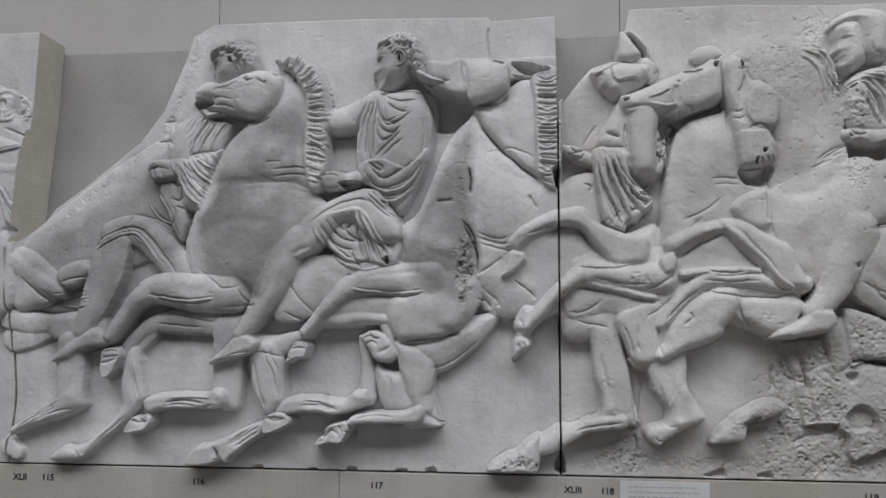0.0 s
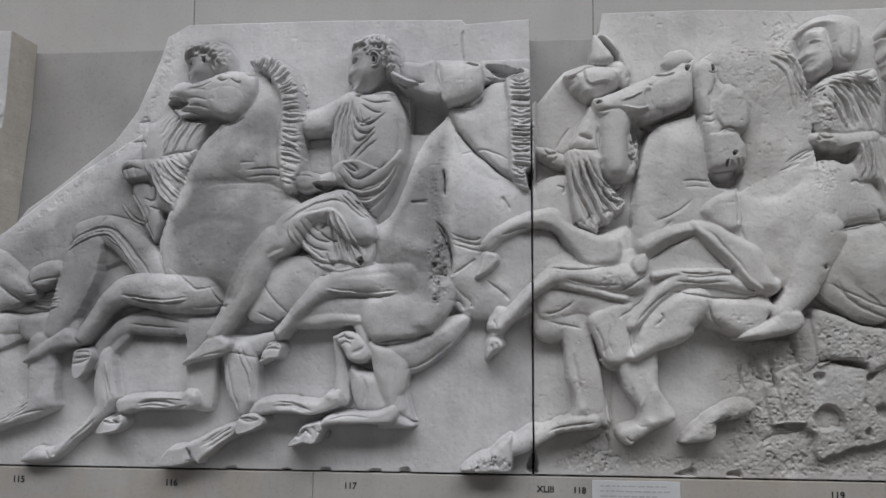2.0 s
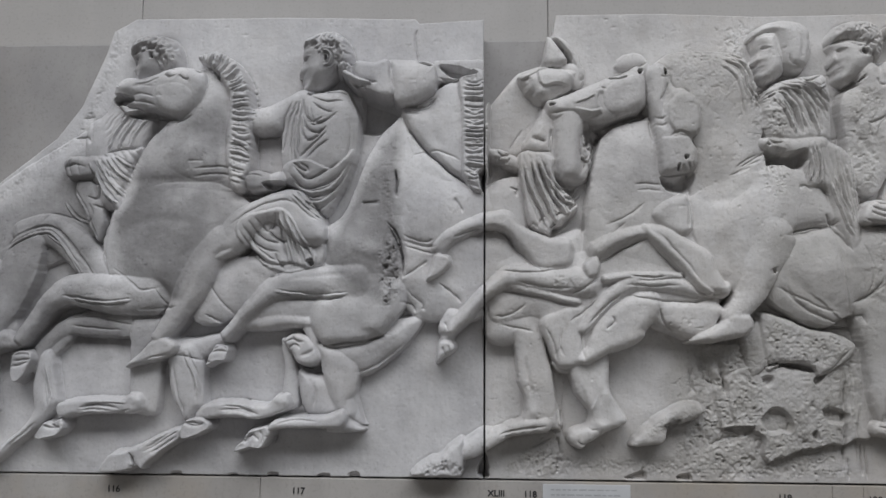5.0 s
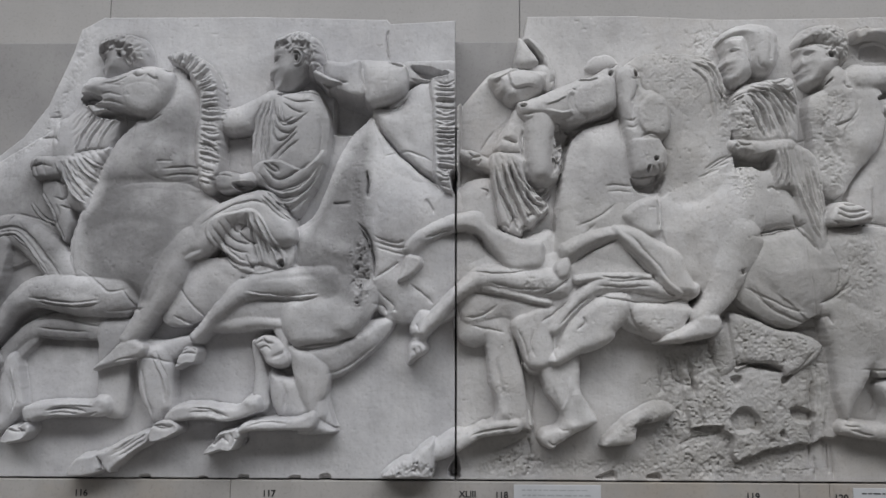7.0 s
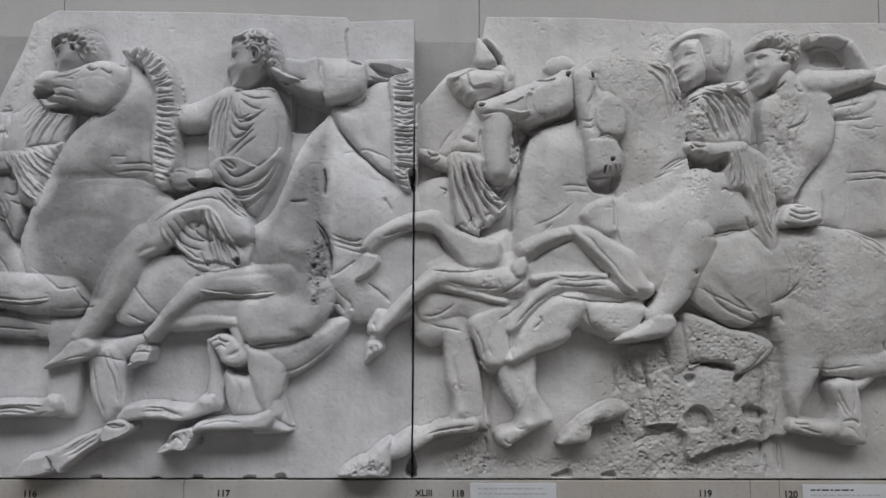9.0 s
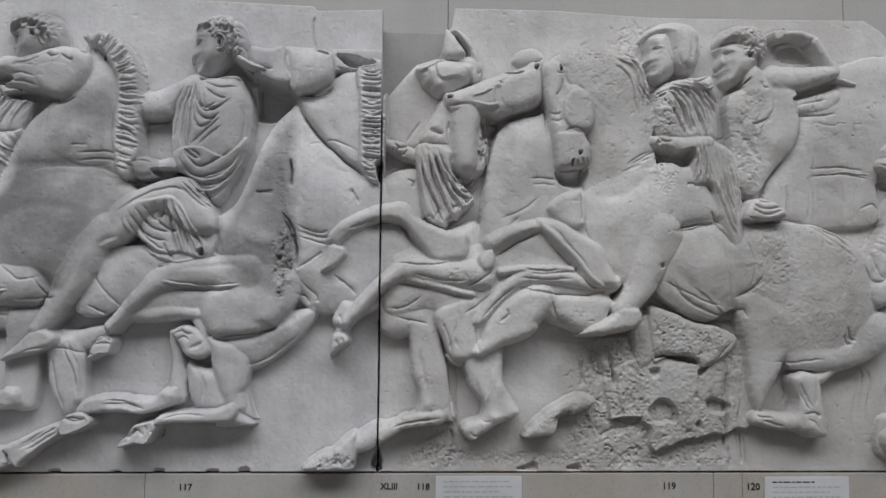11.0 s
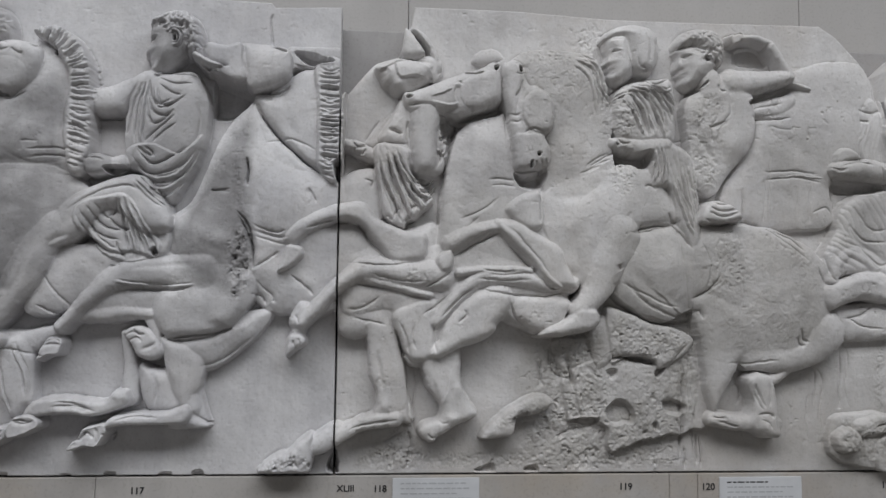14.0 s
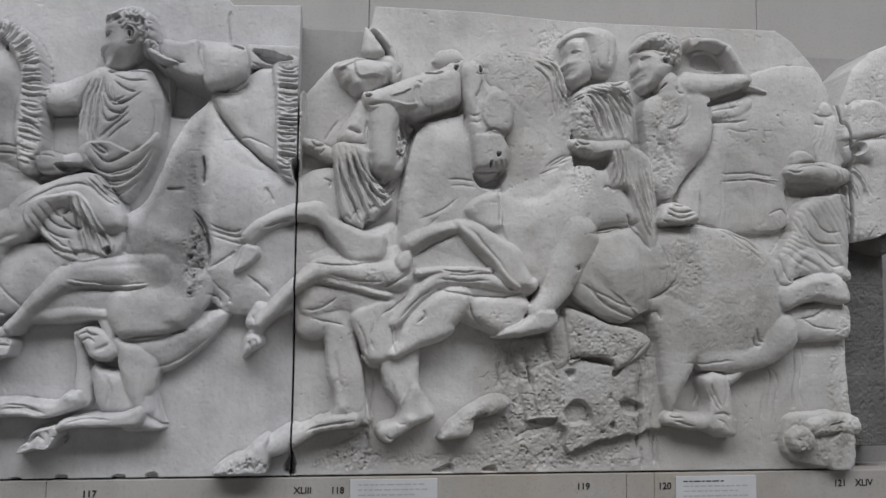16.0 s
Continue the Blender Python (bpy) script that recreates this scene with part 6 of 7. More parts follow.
# crumpled cloth on his hip
groove([(0.781, 0.537), (0.815, 0.529), (0.849, 0.531), (0.875, 0.542)], 0.0040, .012)
groove([(0.792, 0.552), (0.823, 0.542), (0.862, 0.552)], 0.0032, .009)
groove([(0.789, 0.567), (0.820, 0.554), (0.857, 0.559), (0.870, 0.567)], 0.0030, .008)
groove([(0.800, 0.575), (0.826, 0.568), (0.849, 0.574)], 0.0028, .007)
# curly-haired head behind the horse's muzzle
form([(-0.781, 0.933), (-0.763, 0.943), (-0.735, 0.945), (-0.704, 0.938), (-0.687, 0.920), (-0.681, 0.896), (-0.688, 0.878), (-0.705, 0.867), (-0.731, 0.857), (-0.768, 0.852), (-0.774, 0.867), (-0.781, 0.875), (-0.773, 0.885), (-0.781, 0.897)], .012, .036, 0.044)
form([(-0.783, 0.902), (-0.784, 0.930), (-0.766, 0.948), (-0.729, 0.954), (-0.691, 0.945), (-0.670, 0.918), (-0.670, 0.880), (-0.693, 0.871), (-0.712, 0.874), (-0.720, 0.891), (-0.739, 0.909), (-0.764, 0.904)], .010, .046, 0.036)
curls([(-0.783, 0.902), (-0.784, 0.930), (-0.766, 0.948), (-0.729, 0.954), (-0.691, 0.945), (-0.670, 0.918), (-0.670, 0.880), (-0.693, 0.871), (-0.712, 0.874), (-0.720, 0.891), (-0.739, 0.909), (-0.764, 0.904)], 0.0125, 0.0075, 5)
groove([(-0.780, 0.894), (-0.772, 0.897), (-0.760, 0.892)], 0.0026, .005)
swell(-0.768, 0.892, 0.008, -.004)
swell(-0.744, 0.877, 0.016, .004)
hollow([(-0.734, 0.905), (-0.727, 0.905), (-0.725, 0.894), (-0.733, 0.894)], .036, 0.0025)
groove([(-0.720, 0.891), (-0.712, 0.877), (-0.695, 0.870)], 0.0028, .006)
# first horse's head
form([(-0.810, 0.818), (-0.802, 0.840), (-0.767, 0.847), (-0.725, 0.855), (-0.689, 0.871), (-0.659, 0.875), (-0.615, 0.865), (-0.601, 0.840), (-0.612, 0.803), (-0.640, 0.772), (-0.673, 0.763), (-0.703, 0.772), (-0.740, 0.780), (-0.765, 0.782), (-0.782, 0.788), (-0.777, 0.795), (-0.765, 0.800), (-0.784, 0.808), (-0.805, 0.809)], .048, .015, 0.030, .004)
form([(-0.800, 0.793), (-0.777, 0.790), (-0.753, 0.784), (-0.745, 0.772), (-0.776, 0.768), (-0.791, 0.777)], .040, .007, 0.008)
hollow([(-0.814, 0.808), (-0.790, 0.813), (-0.759, 0.800), (-0.775, 0.790), (-0.806, 0.793)], .002, 0.0022)
hollow([(-0.802, 0.839), (-0.795, 0.845), (-0.791, 0.832), (-0.798, 0.829)], .038, 0.0025)
raised([(-0.710, 0.820), (-0.687, 0.833), (-0.651, 0.830), (-0.629, 0.808), (-0.640, 0.776), (-0.673, 0.766), (-0.701, 0.778)], .002, 0.018)
swell(-0.685, 0.859, 0.008, .005)
groove([(-0.698, 0.859), (-0.686, 0.869), (-0.670, 0.863)], 0.0024, .005)
groove([(-0.696, 0.853), (-0.682, 0.848), (-0.667, 0.854)], 0.0024, .005)
groove([(-0.665, 0.853), (-0.650, 0.843), (-0.638, 0.845)], 0.0030, .007)
groove([(-0.631, 0.865), (-0.619, 0.858), (-0.612, 0.863)], 0.0030, .007)
groove([(-0.766, 0.826), (-0.742, 0.829), (-0.715, 0.828)], 0.0030, .003)
groove([(-0.761, 0.808), (-0.737, 0.810), (-0.712, 0.803)], 0.0030, .004)
groove([(-0.768, 0.794), (-0.736, 0.793), (-0.709, 0.785)], 0.0028, .004)
fold([(-0.760, 0.836), (-0.730, 0.840), (-0.704, 0.853)], 0.0045, .002)
hollow([(-0.776, 0.773), (-0.734, 0.779), (-0.696, 0.769), (-0.671, 0.761), (-0.709, 0.758), (-0.764, 0.762)], .006, 0.0050)
# second rider's head
form([(-0.397, 0.915), (-0.399, 0.896), (-0.396, 0.886), (-0.407, 0.859), (-0.398, 0.852), (-0.401, 0.844), (-0.394, 0.838), (-0.396, 0.825), (-0.380, 0.814), (-0.352, 0.827), (-0.322, 0.852), (-0.299, 0.878), (-0.299, 0.922), (-0.337, 0.947), (-0.379, 0.938)], .014, .042, 0.048)
form([(-0.399, 0.915), (-0.393, 0.935), (-0.367, 0.950), (-0.331, 0.956), (-0.300, 0.939), (-0.286, 0.903), (-0.291, 0.867), (-0.309, 0.852), (-0.326, 0.863), (-0.322, 0.884), (-0.334, 0.905), (-0.354, 0.897), (-0.366, 0.909), (-0.383, 0.912)], .010, .048, 0.032)
curls([(-0.399, 0.915), (-0.393, 0.935), (-0.367, 0.950), (-0.331, 0.956), (-0.300, 0.939), (-0.286, 0.903), (-0.291, 0.867), (-0.309, 0.852), (-0.326, 0.863), (-0.322, 0.884), (-0.334, 0.905), (-0.354, 0.897), (-0.366, 0.909), (-0.383, 0.912)], 0.0105, 0.0065, 9)
fold([(-0.350, 0.893), (-0.345, 0.903), (-0.334, 0.900), (-0.329, 0.888), (-0.336, 0.875), (-0.345, 0.873)], 0.0034, .005)
hollow([(-0.344, 0.893), (-0.338, 0.893), (-0.338, 0.883), (-0.344, 0.883)], .042, 0.0025)
swell(-0.387, 0.889, 0.008, -.004)
raised([(-0.394, 0.888), (-0.387, 0.892), (-0.377, 0.889), (-0.387, 0.884)], -.0045, 0.003)
lip([(-0.371, 0.893), (-0.386, 0.898), (-0.398, 0.894)], .0025, 0.006)
valley([(-0.395, 0.895), (-0.397, 0.878), (-0.402, 0.860)], 0.0052, -.006)
groove([(-0.403, 0.855), (-0.394, 0.855)], 0.0020, .003)
groove([(-0.400, 0.844), (-0.393, 0.844), (-0.386, 0.842)], 0.0018, .0035)
groove([(-0.394, 0.834), (-0.385, 0.834)], 0.0026, .002)
swell(-0.384, 0.824, 0.008, .003)
swell(-0.365, 0.860, 0.020, .003)
hollow([(-0.384, 0.813), (-0.358, 0.821), (-0.343, 0.830), (-0.347, 0.818), (-0.371, 0.808)], .022, 0.0040)
lip([(-0.360, 0.823), (-0.338, 0.838), (-0.319, 0.853)], .003, 0.012)
# second rider's torso wrapped in his cloak
form([(-0.436, 0.760), (-0.418, 0.791), (-0.388, 0.812), (-0.352, 0.822), (-0.310, 0.826), (-0.289, 0.809), (-0.271, 0.766), (-0.272, 0.699), (-0.286, 0.644), (-0.311, 0.595), (-0.339, 0.549), (-0.371, 0.565), (-0.402, 0.604), (-0.432, 0.621), (-0.441, 0.680)], .026, .026, 0.065, .006)
raised([(-0.440, 0.643), (-0.414, 0.663), (-0.373, 0.665), (-0.324, 0.648), (-0.282, 0.690), (-0.281, 0.644), (-0.311, 0.592), (-0.339, 0.549), (-0.373, 0.568), (-0.408, 0.607), (-0.435, 0.616)], .006, 0.014)
groove([(-0.404, 0.798), (-0.423, 0.739), (-0.436, 0.665)], 0.0030, .008)
groove([(-0.397, 0.798), (-0.411, 0.734), (-0.414, 0.663)], 0.0030, .008)
groove([(-0.413, 0.801), (-0.433, 0.749), (-0.444, 0.690)], 0.0026, .006)
groove([(-0.391, 0.801), (-0.382, 0.759), (-0.351, 0.746), (-0.312, 0.771)], 0.0030, .009)
groove([(-0.392, 0.786), (-0.382, 0.739), (-0.357, 0.725), (-0.336, 0.740)], 0.0030, .009)
groove([(-0.395, 0.759), (-0.381, 0.712), (-0.362, 0.714), (-0.348, 0.734)], 0.0028, .008)
groove([(-0.379, 0.809), (-0.340, 0.796), (-0.301, 0.793)], 0.0028, .007)
groove([(-0.355, 0.818), (-0.318, 0.816), (-0.291, 0.808)], 0.0028, .006)
groove([(-0.371, 0.793), (-0.346, 0.776), (-0.322, 0.769)], 0.0028, .007)
groove([(-0.336, 0.729), (-0.367, 0.698), (-0.395, 0.669)], 0.0030, .008)
groove([(-0.331, 0.709), (-0.357, 0.690), (-0.378, 0.668)], 0.0028, .006)
fold([(-0.395, 0.796), (-0.401, 0.729), (-0.402, 0.668)], 0.0044, .004)
fold([(-0.378, 0.783), (-0.368, 0.746), (-0.341, 0.756)], 0.0040, .004)
lip([(-0.282, 0.690), (-0.324, 0.647), (-0.373, 0.664), (-0.414, 0.662)], .004, 0.010)
groove([(-0.421, 0.641), (-0.384, 0.606), (-0.333, 0.614), (-0.291, 0.658)], 0.0032, .009)
groove([(-0.409, 0.654), (-0.377, 0.625), (-0.341, 0.637), (-0.310, 0.665)], 0.0032, .009)
groove([(-0.393, 0.590), (-0.340, 0.588), (-0.305, 0.624), (-0.281, 0.668)], 0.0030, .008)
groove([(-0.381, 0.571), (-0.351, 0.560), (-0.323, 0.583), (-0.297, 0.613)], 0.0030, .008)
groove([(-0.407, 0.660), (-0.392, 0.647), (-0.375, 0.640)], 0.0034, .008)
groove([(-0.392, 0.658), (-0.380, 0.651), (-0.372, 0.639)], 0.0028, .006)
fold([(-0.413, 0.617), (-0.371, 0.595), (-0.331, 0.602), (-0.295, 0.644)], 0.0046, .004)
fold([(-0.383, 0.580), (-0.347, 0.573), (-0.314, 0.602)], 0.0044, .004)
groove([(-0.293, 0.760), (-0.287, 0.711), (-0.298, 0.662)], 0.0030, .003)
groove([(-0.373, 0.563), (-0.356, 0.551), (-0.339, 0.549)], 0.0030, .006)
form([(-0.521, 0.621), (-0.510, 0.639), (-0.486, 0.647), (-0.459, 0.641), (-0.435, 0.643), (-0.425, 0.621), (-0.444, 0.607), (-0.473, 0.599), (-0.504, 0.599)], .040, .014, 0.016)
hollow([(-0.473, 0.616), (-0.449, 0.621), (-0.425, 0.617), (-0.432, 0.606), (-0.463, 0.603)], .018, 0.0040)
groove([(-0.514, 0.629), (-0.493, 0.633), (-0.471, 0.629)], 0.0024, .004)
# the fist is toned much darker than the arm
stain_tone([(-0.521, 0.621), (-0.510, 0.639), (-0.486, 0.647), (-0.459, 0.640), (-0.454, 0.616), (-0.473, 0.602), (-0.504, 0.599)], .9, 0.006)
# cloth hanging below his knee
raised([(-0.523, 0.507), (-0.512, 0.539), (-0.466, 0.553), (-0.419, 0.557), (-0.384, 0.501), (-0.355, 0.460), (-0.363, 0.437), (-0.415, 0.424), (-0.461, 0.437), (-0.495, 0.467)], .006, 0.006)
groove([(-0.511, 0.528), (-0.491, 0.492), (-0.464, 0.474), (-0.433, 0.467)], 0.0028, .008)
groove([(-0.497, 0.535), (-0.479, 0.504), (-0.453, 0.491), (-0.426, 0.485)], 0.0028, .008)
groove([(-0.517, 0.517), (-0.498, 0.480), (-0.471, 0.452), (-0.444, 0.441)], 0.0028, .008)
groove([(-0.504, 0.522), (-0.484, 0.481), (-0.459, 0.460), (-0.435, 0.450)], 0.0024, .006)
groove([(-0.483, 0.541), (-0.468, 0.517), (-0.456, 0.510)], 0.0024, .005)
groove([(-0.458, 0.515), (-0.436, 0.493), (-0.412, 0.487)], 0.0034, .010)
groove([(-0.438, 0.551), (-0.442, 0.527), (-0.458, 0.515)], 0.0030, .009)
groove([(-0.435, 0.553), (-0.427, 0.498), (-0.413, 0.436)], 0.0030, .010)
groove([(-0.427, 0.556), (-0.405, 0.498), (-0.385, 0.443)], 0.0030, .010)
groove([(-0.419, 0.556), (-0.386, 0.493), (-0.361, 0.448)], 0.0030, .009)
groove([(-0.443, 0.467), (-0.435, 0.448), (-0.423, 0.429)], 0.0026, .007)
fold([(-0.430, 0.541), (-0.412, 0.486), (-0.399, 0.438)], 0.0042, .004)
fold([(-0.418, 0.539), (-0.390, 0.484), (-0.370, 0.443)], 0.0042, .004)
hollow([(-0.375, 0.448), (-0.366, 0.455), (-0.359, 0.443), (-0.368, 0.436)], .030, 0.0030)
groove([(-0.540, 0.523), (-0.500, 0.551), (-0.462, 0.570), (-0.419, 0.578), (-0.387, 0.561)], 0.0028, .007)
groove([(-0.550, 0.539), (-0.505, 0.568), (-0.463, 0.589), (-0.419, 0.592)], 0.0026, .005)
groove([(-0.412, 0.585), (-0.378, 0.551), (-0.348, 0.532)], 0.0026, .005)
fold([(-0.405, 0.595), (-0.371, 0.563), (-0.339, 0.537)], 0.0044, .004)
# hind legs of his horse, the nearer hock and the far shank
limb([(-0.423, 0.280, 0.011), (-0.410, 0.214, 0.016), (-0.411, 0.154, 0.023)], .024, .3, .004)
form([(-0.392, 0.219), (-0.339, 0.212), (-0.317, 0.282), (-0.270, 0.271), (-0.257, 0.227), (-0.268, 0.168), (-0.253, 0.116), (-0.250, 0.103), (-0.314, 0.108), (-0.373, 0.127), (-0.390, 0.168)], .014, .018, 0.032, .006)
limb([(-0.316, 0.238, 0.030), (-0.303, 0.180, 0.026), (-0.288, 0.131, 0.023)], .038, .3, .010)
valley([(-0.365, 0.203), (-0.355, 0.168), (-0.359, 0.133)], 0.0060, .004)
# the curled hoof tucked under the belly
form([(-0.426, 0.282), (-0.407, 0.296), (-0.381, 0.294), (-0.355, 0.275), (-0.339, 0.247), (-0.348, 0.229), (-0.375, 0.224), (-0.396, 0.235), (-0.411, 0.259)], .028, .014, 0.014)
groove([(-0.419, 0.276), (-0.402, 0.284), (-0.385, 0.273)], 0.0026, .007)
groove([(-0.414, 0.265), (-0.397, 0.272), (-0.385, 0.263)], 0.0026, .006)
groove([(-0.405, 0.292), (-0.393, 0.280), (-0.376, 0.278)], 0.0024, .005)
valley([(-0.387, 0.247), (-0.369, 0.254), (-0.355, 0.266)], 0.0060, .003)
# mane of the bowed horse, running down behind its neck
fold([(0.505, 0.884), (0.538, 0.871), (0.560, 0.832), (0.565, 0.782)], 0.0050, .004)
fold([(0.517, 0.887), (0.553, 0.872), (0.573, 0.837)], 0.0046, .004)
fold([(0.502, 0.869), (0.530, 0.850), (0.548, 0.811), (0.553, 0.763)], 0.0046, .003)
groove([(0.522, 0.878), (0.553, 0.849), (0.568, 0.799)], 0.0026, .005)
groove([(0.510, 0.877), (0.540, 0.853), (0.558, 0.804)], 0.0026, .005)
groove([(0.533, 0.886), (0.561, 0.880), (0.576, 0.865)], 0.0026, .005)
groove([(0.527, 0.648), (0.553, 0.666), (0.580, 0.677)], 0.0030, .004)
groove([(0.525, 0.636), (0.555, 0.654), (0.585, 0.665)], 0.0030, .003)
# weathered patches
worn([(0.555, 0.813), (0.624, 0.820), (0.637, 0.772), (0.624, 0.709), (0.560, 0.706)], .003)
worn([(0.573, 0.663), (0.636, 0.659), (0.629, 0.585), (0.578, 0.589)], .004)
worn([(0.766, 0.814), (0.830, 0.824), (0.850, 0.782), (0.818, 0.729), (0.765, 0.715)], .0028)
worn([(0.507, 0.960), (0.554, 0.963), (0.561, 0.882), (0.515, 0.886)], .003)
worn([(0.726, 0.698), (0.817, 0.706), (0.829, 0.597), (0.764, 0.589)], .0022)
worn([(0.815, 0.515), (0.880, 0.523), (0.891, 0.405), (0.787, 0.379)], .003)
worn([(0.137, 0.427), (0.196, 0.433), (0.209, 0.393), (0.138, 0.386)], .004)
worn([(0.893, 0.530), (0.946, 0.519), (1.051, 0.458), (1.023, 0.432), (0.919, 0.493)], .003)
# lower leg of the nearer rider and the horse's leg beside it: shin, calf, ankle, toes
lip([(0.235, 0.212), (0.231, 0.172), (0.219, 0.135), (0.215, 0.112)], .004, 0.014)
valley([(0.200, 0.193), (0.210, 0.160), (0.217, 0.126)], 0.0070, .003)
swell(0.261, 0.172, 0.018, .005)
swell(0.245, 0.112, 0.012, .004)
groove([(0.213, 0.109), (0.225, 0.101), (0.239, 0.103)], 0.0022, .003)
groove([(0.192, 0.083), (0.202, 0.071), (0.213, 0.073)], 0.0022, .004)
valley([(0.085, 0.252), (0.093, 0.206), (0.101, 0.161)], 0.0080, .004)
swell(0.104, 0.138, 0.014, .004)
# broken stone between the legs: ledges, cracks and sockets
worn([(0.425, 0.278), (0.572, 0.291), (0.584, 0.160), (0.721, 0.172), (0.758, 0.041), (0.547, 0.008), (0.414, 0.067), (0.456, 0.172)], .004)
worn([(0.167, 0.058), (0.237, 0.046), (0.402, 0.044), (0.402, 0.003), (0.145, 0.006)], .004)
rubble([(0.425, 0.172), (0.523, 0.231), (0.572, 0.220), (0.553, 0.043), (0.438, 0.009), (0.402, 0.056)], .0025, 43)
groove([(0.440, 0.231), (0.437, 0.198), (0.445, 0.172)], 0.0030, .005)
groove([(0.471, 0.225), (0.479, 0.198), (0.496, 0.191)], 0.0028, .005)
groove([(0.491, 0.255), (0.501, 0.207), (0.510, 0.160)], 0.0030, .006)
groove([(0.749, 0.208), (0.743, 0.136), (0.745, 0.065)], 0.0026, .006)
hollow([(0.498, 0.104), (0.529, 0.111), (0.562, 0.106), (0.553, 0.092), (0.520, 0.095)], -.004, 0.0040)
worn([(0.572, 0.327), (0.697, 0.317), (0.760, 0.299), (0.709, 0.232), (0.597, 0.232)], .003)
# chipped slope of the broken corner
worn([(-1.167, 0.525), (-1.009, 0.673), (-0.917, 0.750), (-0.866, 0.854), (-0.836, 0.966), (-0.810, 0.969), (-0.818, 0.892), (-0.842, 0.827), (-0.893, 0.727), (-0.985, 0.651), (-1.139, 0.522)], .005)
groove([(-0.896, 0.771), (-0.869, 0.773)], 0.0030, .006)
groove([(-0.913, 0.724), (-0.875, 0.722), (-0.864, 0.707)], 0.0030, .008)
groove([(-0.869, 0.773), (-0.861, 0.742), (-0.863, 0.707)], 0.0030, .006)
# broad zones toned darker, on the right half and the left corner
stain_tone([(0.556, 0.522), (0.806, 0.529), (1.043, 0.484), (1.093, 0.333), (0.998, 0.233), (0.802, 0.208), (0.575, 0.255)], .6, 0.05)
stain_tone([(0.802, 0.257), (1.200, 0.284), (1.218, 0.011), (0.799, 0.015)], .36, 0.05)
stain_tone([(0.942, 0.762), (1.215, 0.748), (1.220, 0.462), (1.004, 0.496), (0.886, 0.619)], .4, 0.06)
stain_tone([(-1.214, 0.492), (-1.002, 0.632), (-0.830, 0.707), (-0.808, 0.426), (-0.751, 0.251), (-1.119, 0.223), (-1.206, 0.324)], .75, 0.05)
# crossing limbs over the belly: edges and sinews
groove([(-0.025, 0.501), (0.031, 0.515), (0.069, 0.474), (0.122, 0.426)], 0.0034, .009)
groove([(0.018, 0.431), (0.077, 0.425), (0.136, 0.428), (0.190, 0.437)], 0.0026, .006)
groove([(0.031, 0.387), (0.089, 0.381), (0.160, 0.363), (0.208, 0.358)], 0.0030, .008)
groove([(0.070, 0.408), (0.124, 0.395), (0.183, 0.392)], 0.0024, .005)
groove([(0.179, 0.380), (0.214, 0.397), (0.245, 0.419)], 0.0030, .008)
groove([(0.240, 0.442), (0.290, 0.474), (0.340, 0.499)], 0.0032, .010)
groove([(0.249, 0.466), (0.292, 0.489), (0.326, 0.506)], 0.0024, .004)
groove([(0.340, 0.498), (0.386, 0.445), (0.430, 0.403), (0.452, 0.383), (0.498, 0.382)], 0.0034, .011)
groove([(0.362, 0.509), (0.408, 0.458), (0.454, 0.401)], 0.0026, .005)
groove([(0.281, 0.385), (0.350, 0.369), (0.430, 0.366), (0.481, 0.375)], 0.0030, .009)
groove([(0.297, 0.420), (0.338, 0.416), (0.396, 0.419)], 0.0022, .005)
groove([(0.314, 0.408), (0.350, 0.409), (0.403, 0.412)], 0.0022, .005)
groove([(0.290, 0.400), (0.350, 0.397), (0.408, 0.398)], 0.0022, .004)
groove([(0.215, 0.317), (0.250, 0.355), (0.286, 0.384)], 0.0028, .008)
groove([(0.177, 0.323), (0.208, 0.345), (0.238, 0.369)], 0.0026, .005)
groove([(0.360, 0.361), (0.372, 0.324), (0.394, 0.303), (0.413, 0.286)], 0.0030, .009)
groove([(0.251, 0.305), (0.267, 0.322), (0.262, 0.336)], 0.0024, .006)
groove([(0.201, 0.314), (0.204, 0.277), (0.209, 0.240)], 0.0024, .005)
groove([(0.020, 0.333), (0.058, 0.338), (0.090, 0.364)], 0.0026, .004)
groove([(0.032, 0.319), (0.079, 0.308), (0.105, 0.304)], 0.0026, .004)
groove([(0.130, 0.311), (0.147, 0.276), (0.153, 0.241)], 0.0026, .006)
groove([(0.163, 0.309), (0.159, 0.276), (0.166, 0.253)], 0.0024, .004)
# soft creases of the broad horse's flank and haunch
lip([(0.667, 0.390), (0.726, 0.343), (0.760, 0.312)], .003, 0.016)
groove([(0.605, 0.406), (0.654, 0.361), (0.708, 0.333), (0.765, 0.317)], 0.0028, .004)
groove([(0.758, 0.364), (0.796, 0.382), (0.824, 0.419)], 0.0026, .005)
groove([(0.998, 0.291), (1.002, 0.271), (1.017, 0.267)], 0.0028, .007)
groove([(0.619, 0.505), (0.668, 0.511), (0.728, 0.525)], 0.0032, .009)
# cracks and runnels down the plain ground at the slab's end
groove([(1.125, 0.276), (1.135, 0.233), (1.127, 0.170), (1.134, 0.133)], 0.0026, .004)
groove([(1.056, 0.220), (1.074, 0.193), (1.067, 0.133), (1.068, 0.083)], 0.0026, .004)
groove([(1.041, 0.170), (1.032, 0.108), (1.036, 0.046)], 0.0026, .003)
groove([(0.754, 0.049), (0.756, -0.004)], 0.0026, .006)
groove([(0.788, 0.073), (0.792, 0.036), (0.794, -0.005)], 0.0030, .007)
hollow([(1.104, 0.098), (1.120, 0.103), (1.125, 0.093), (1.112, 0.088)], .004, 0.0030)
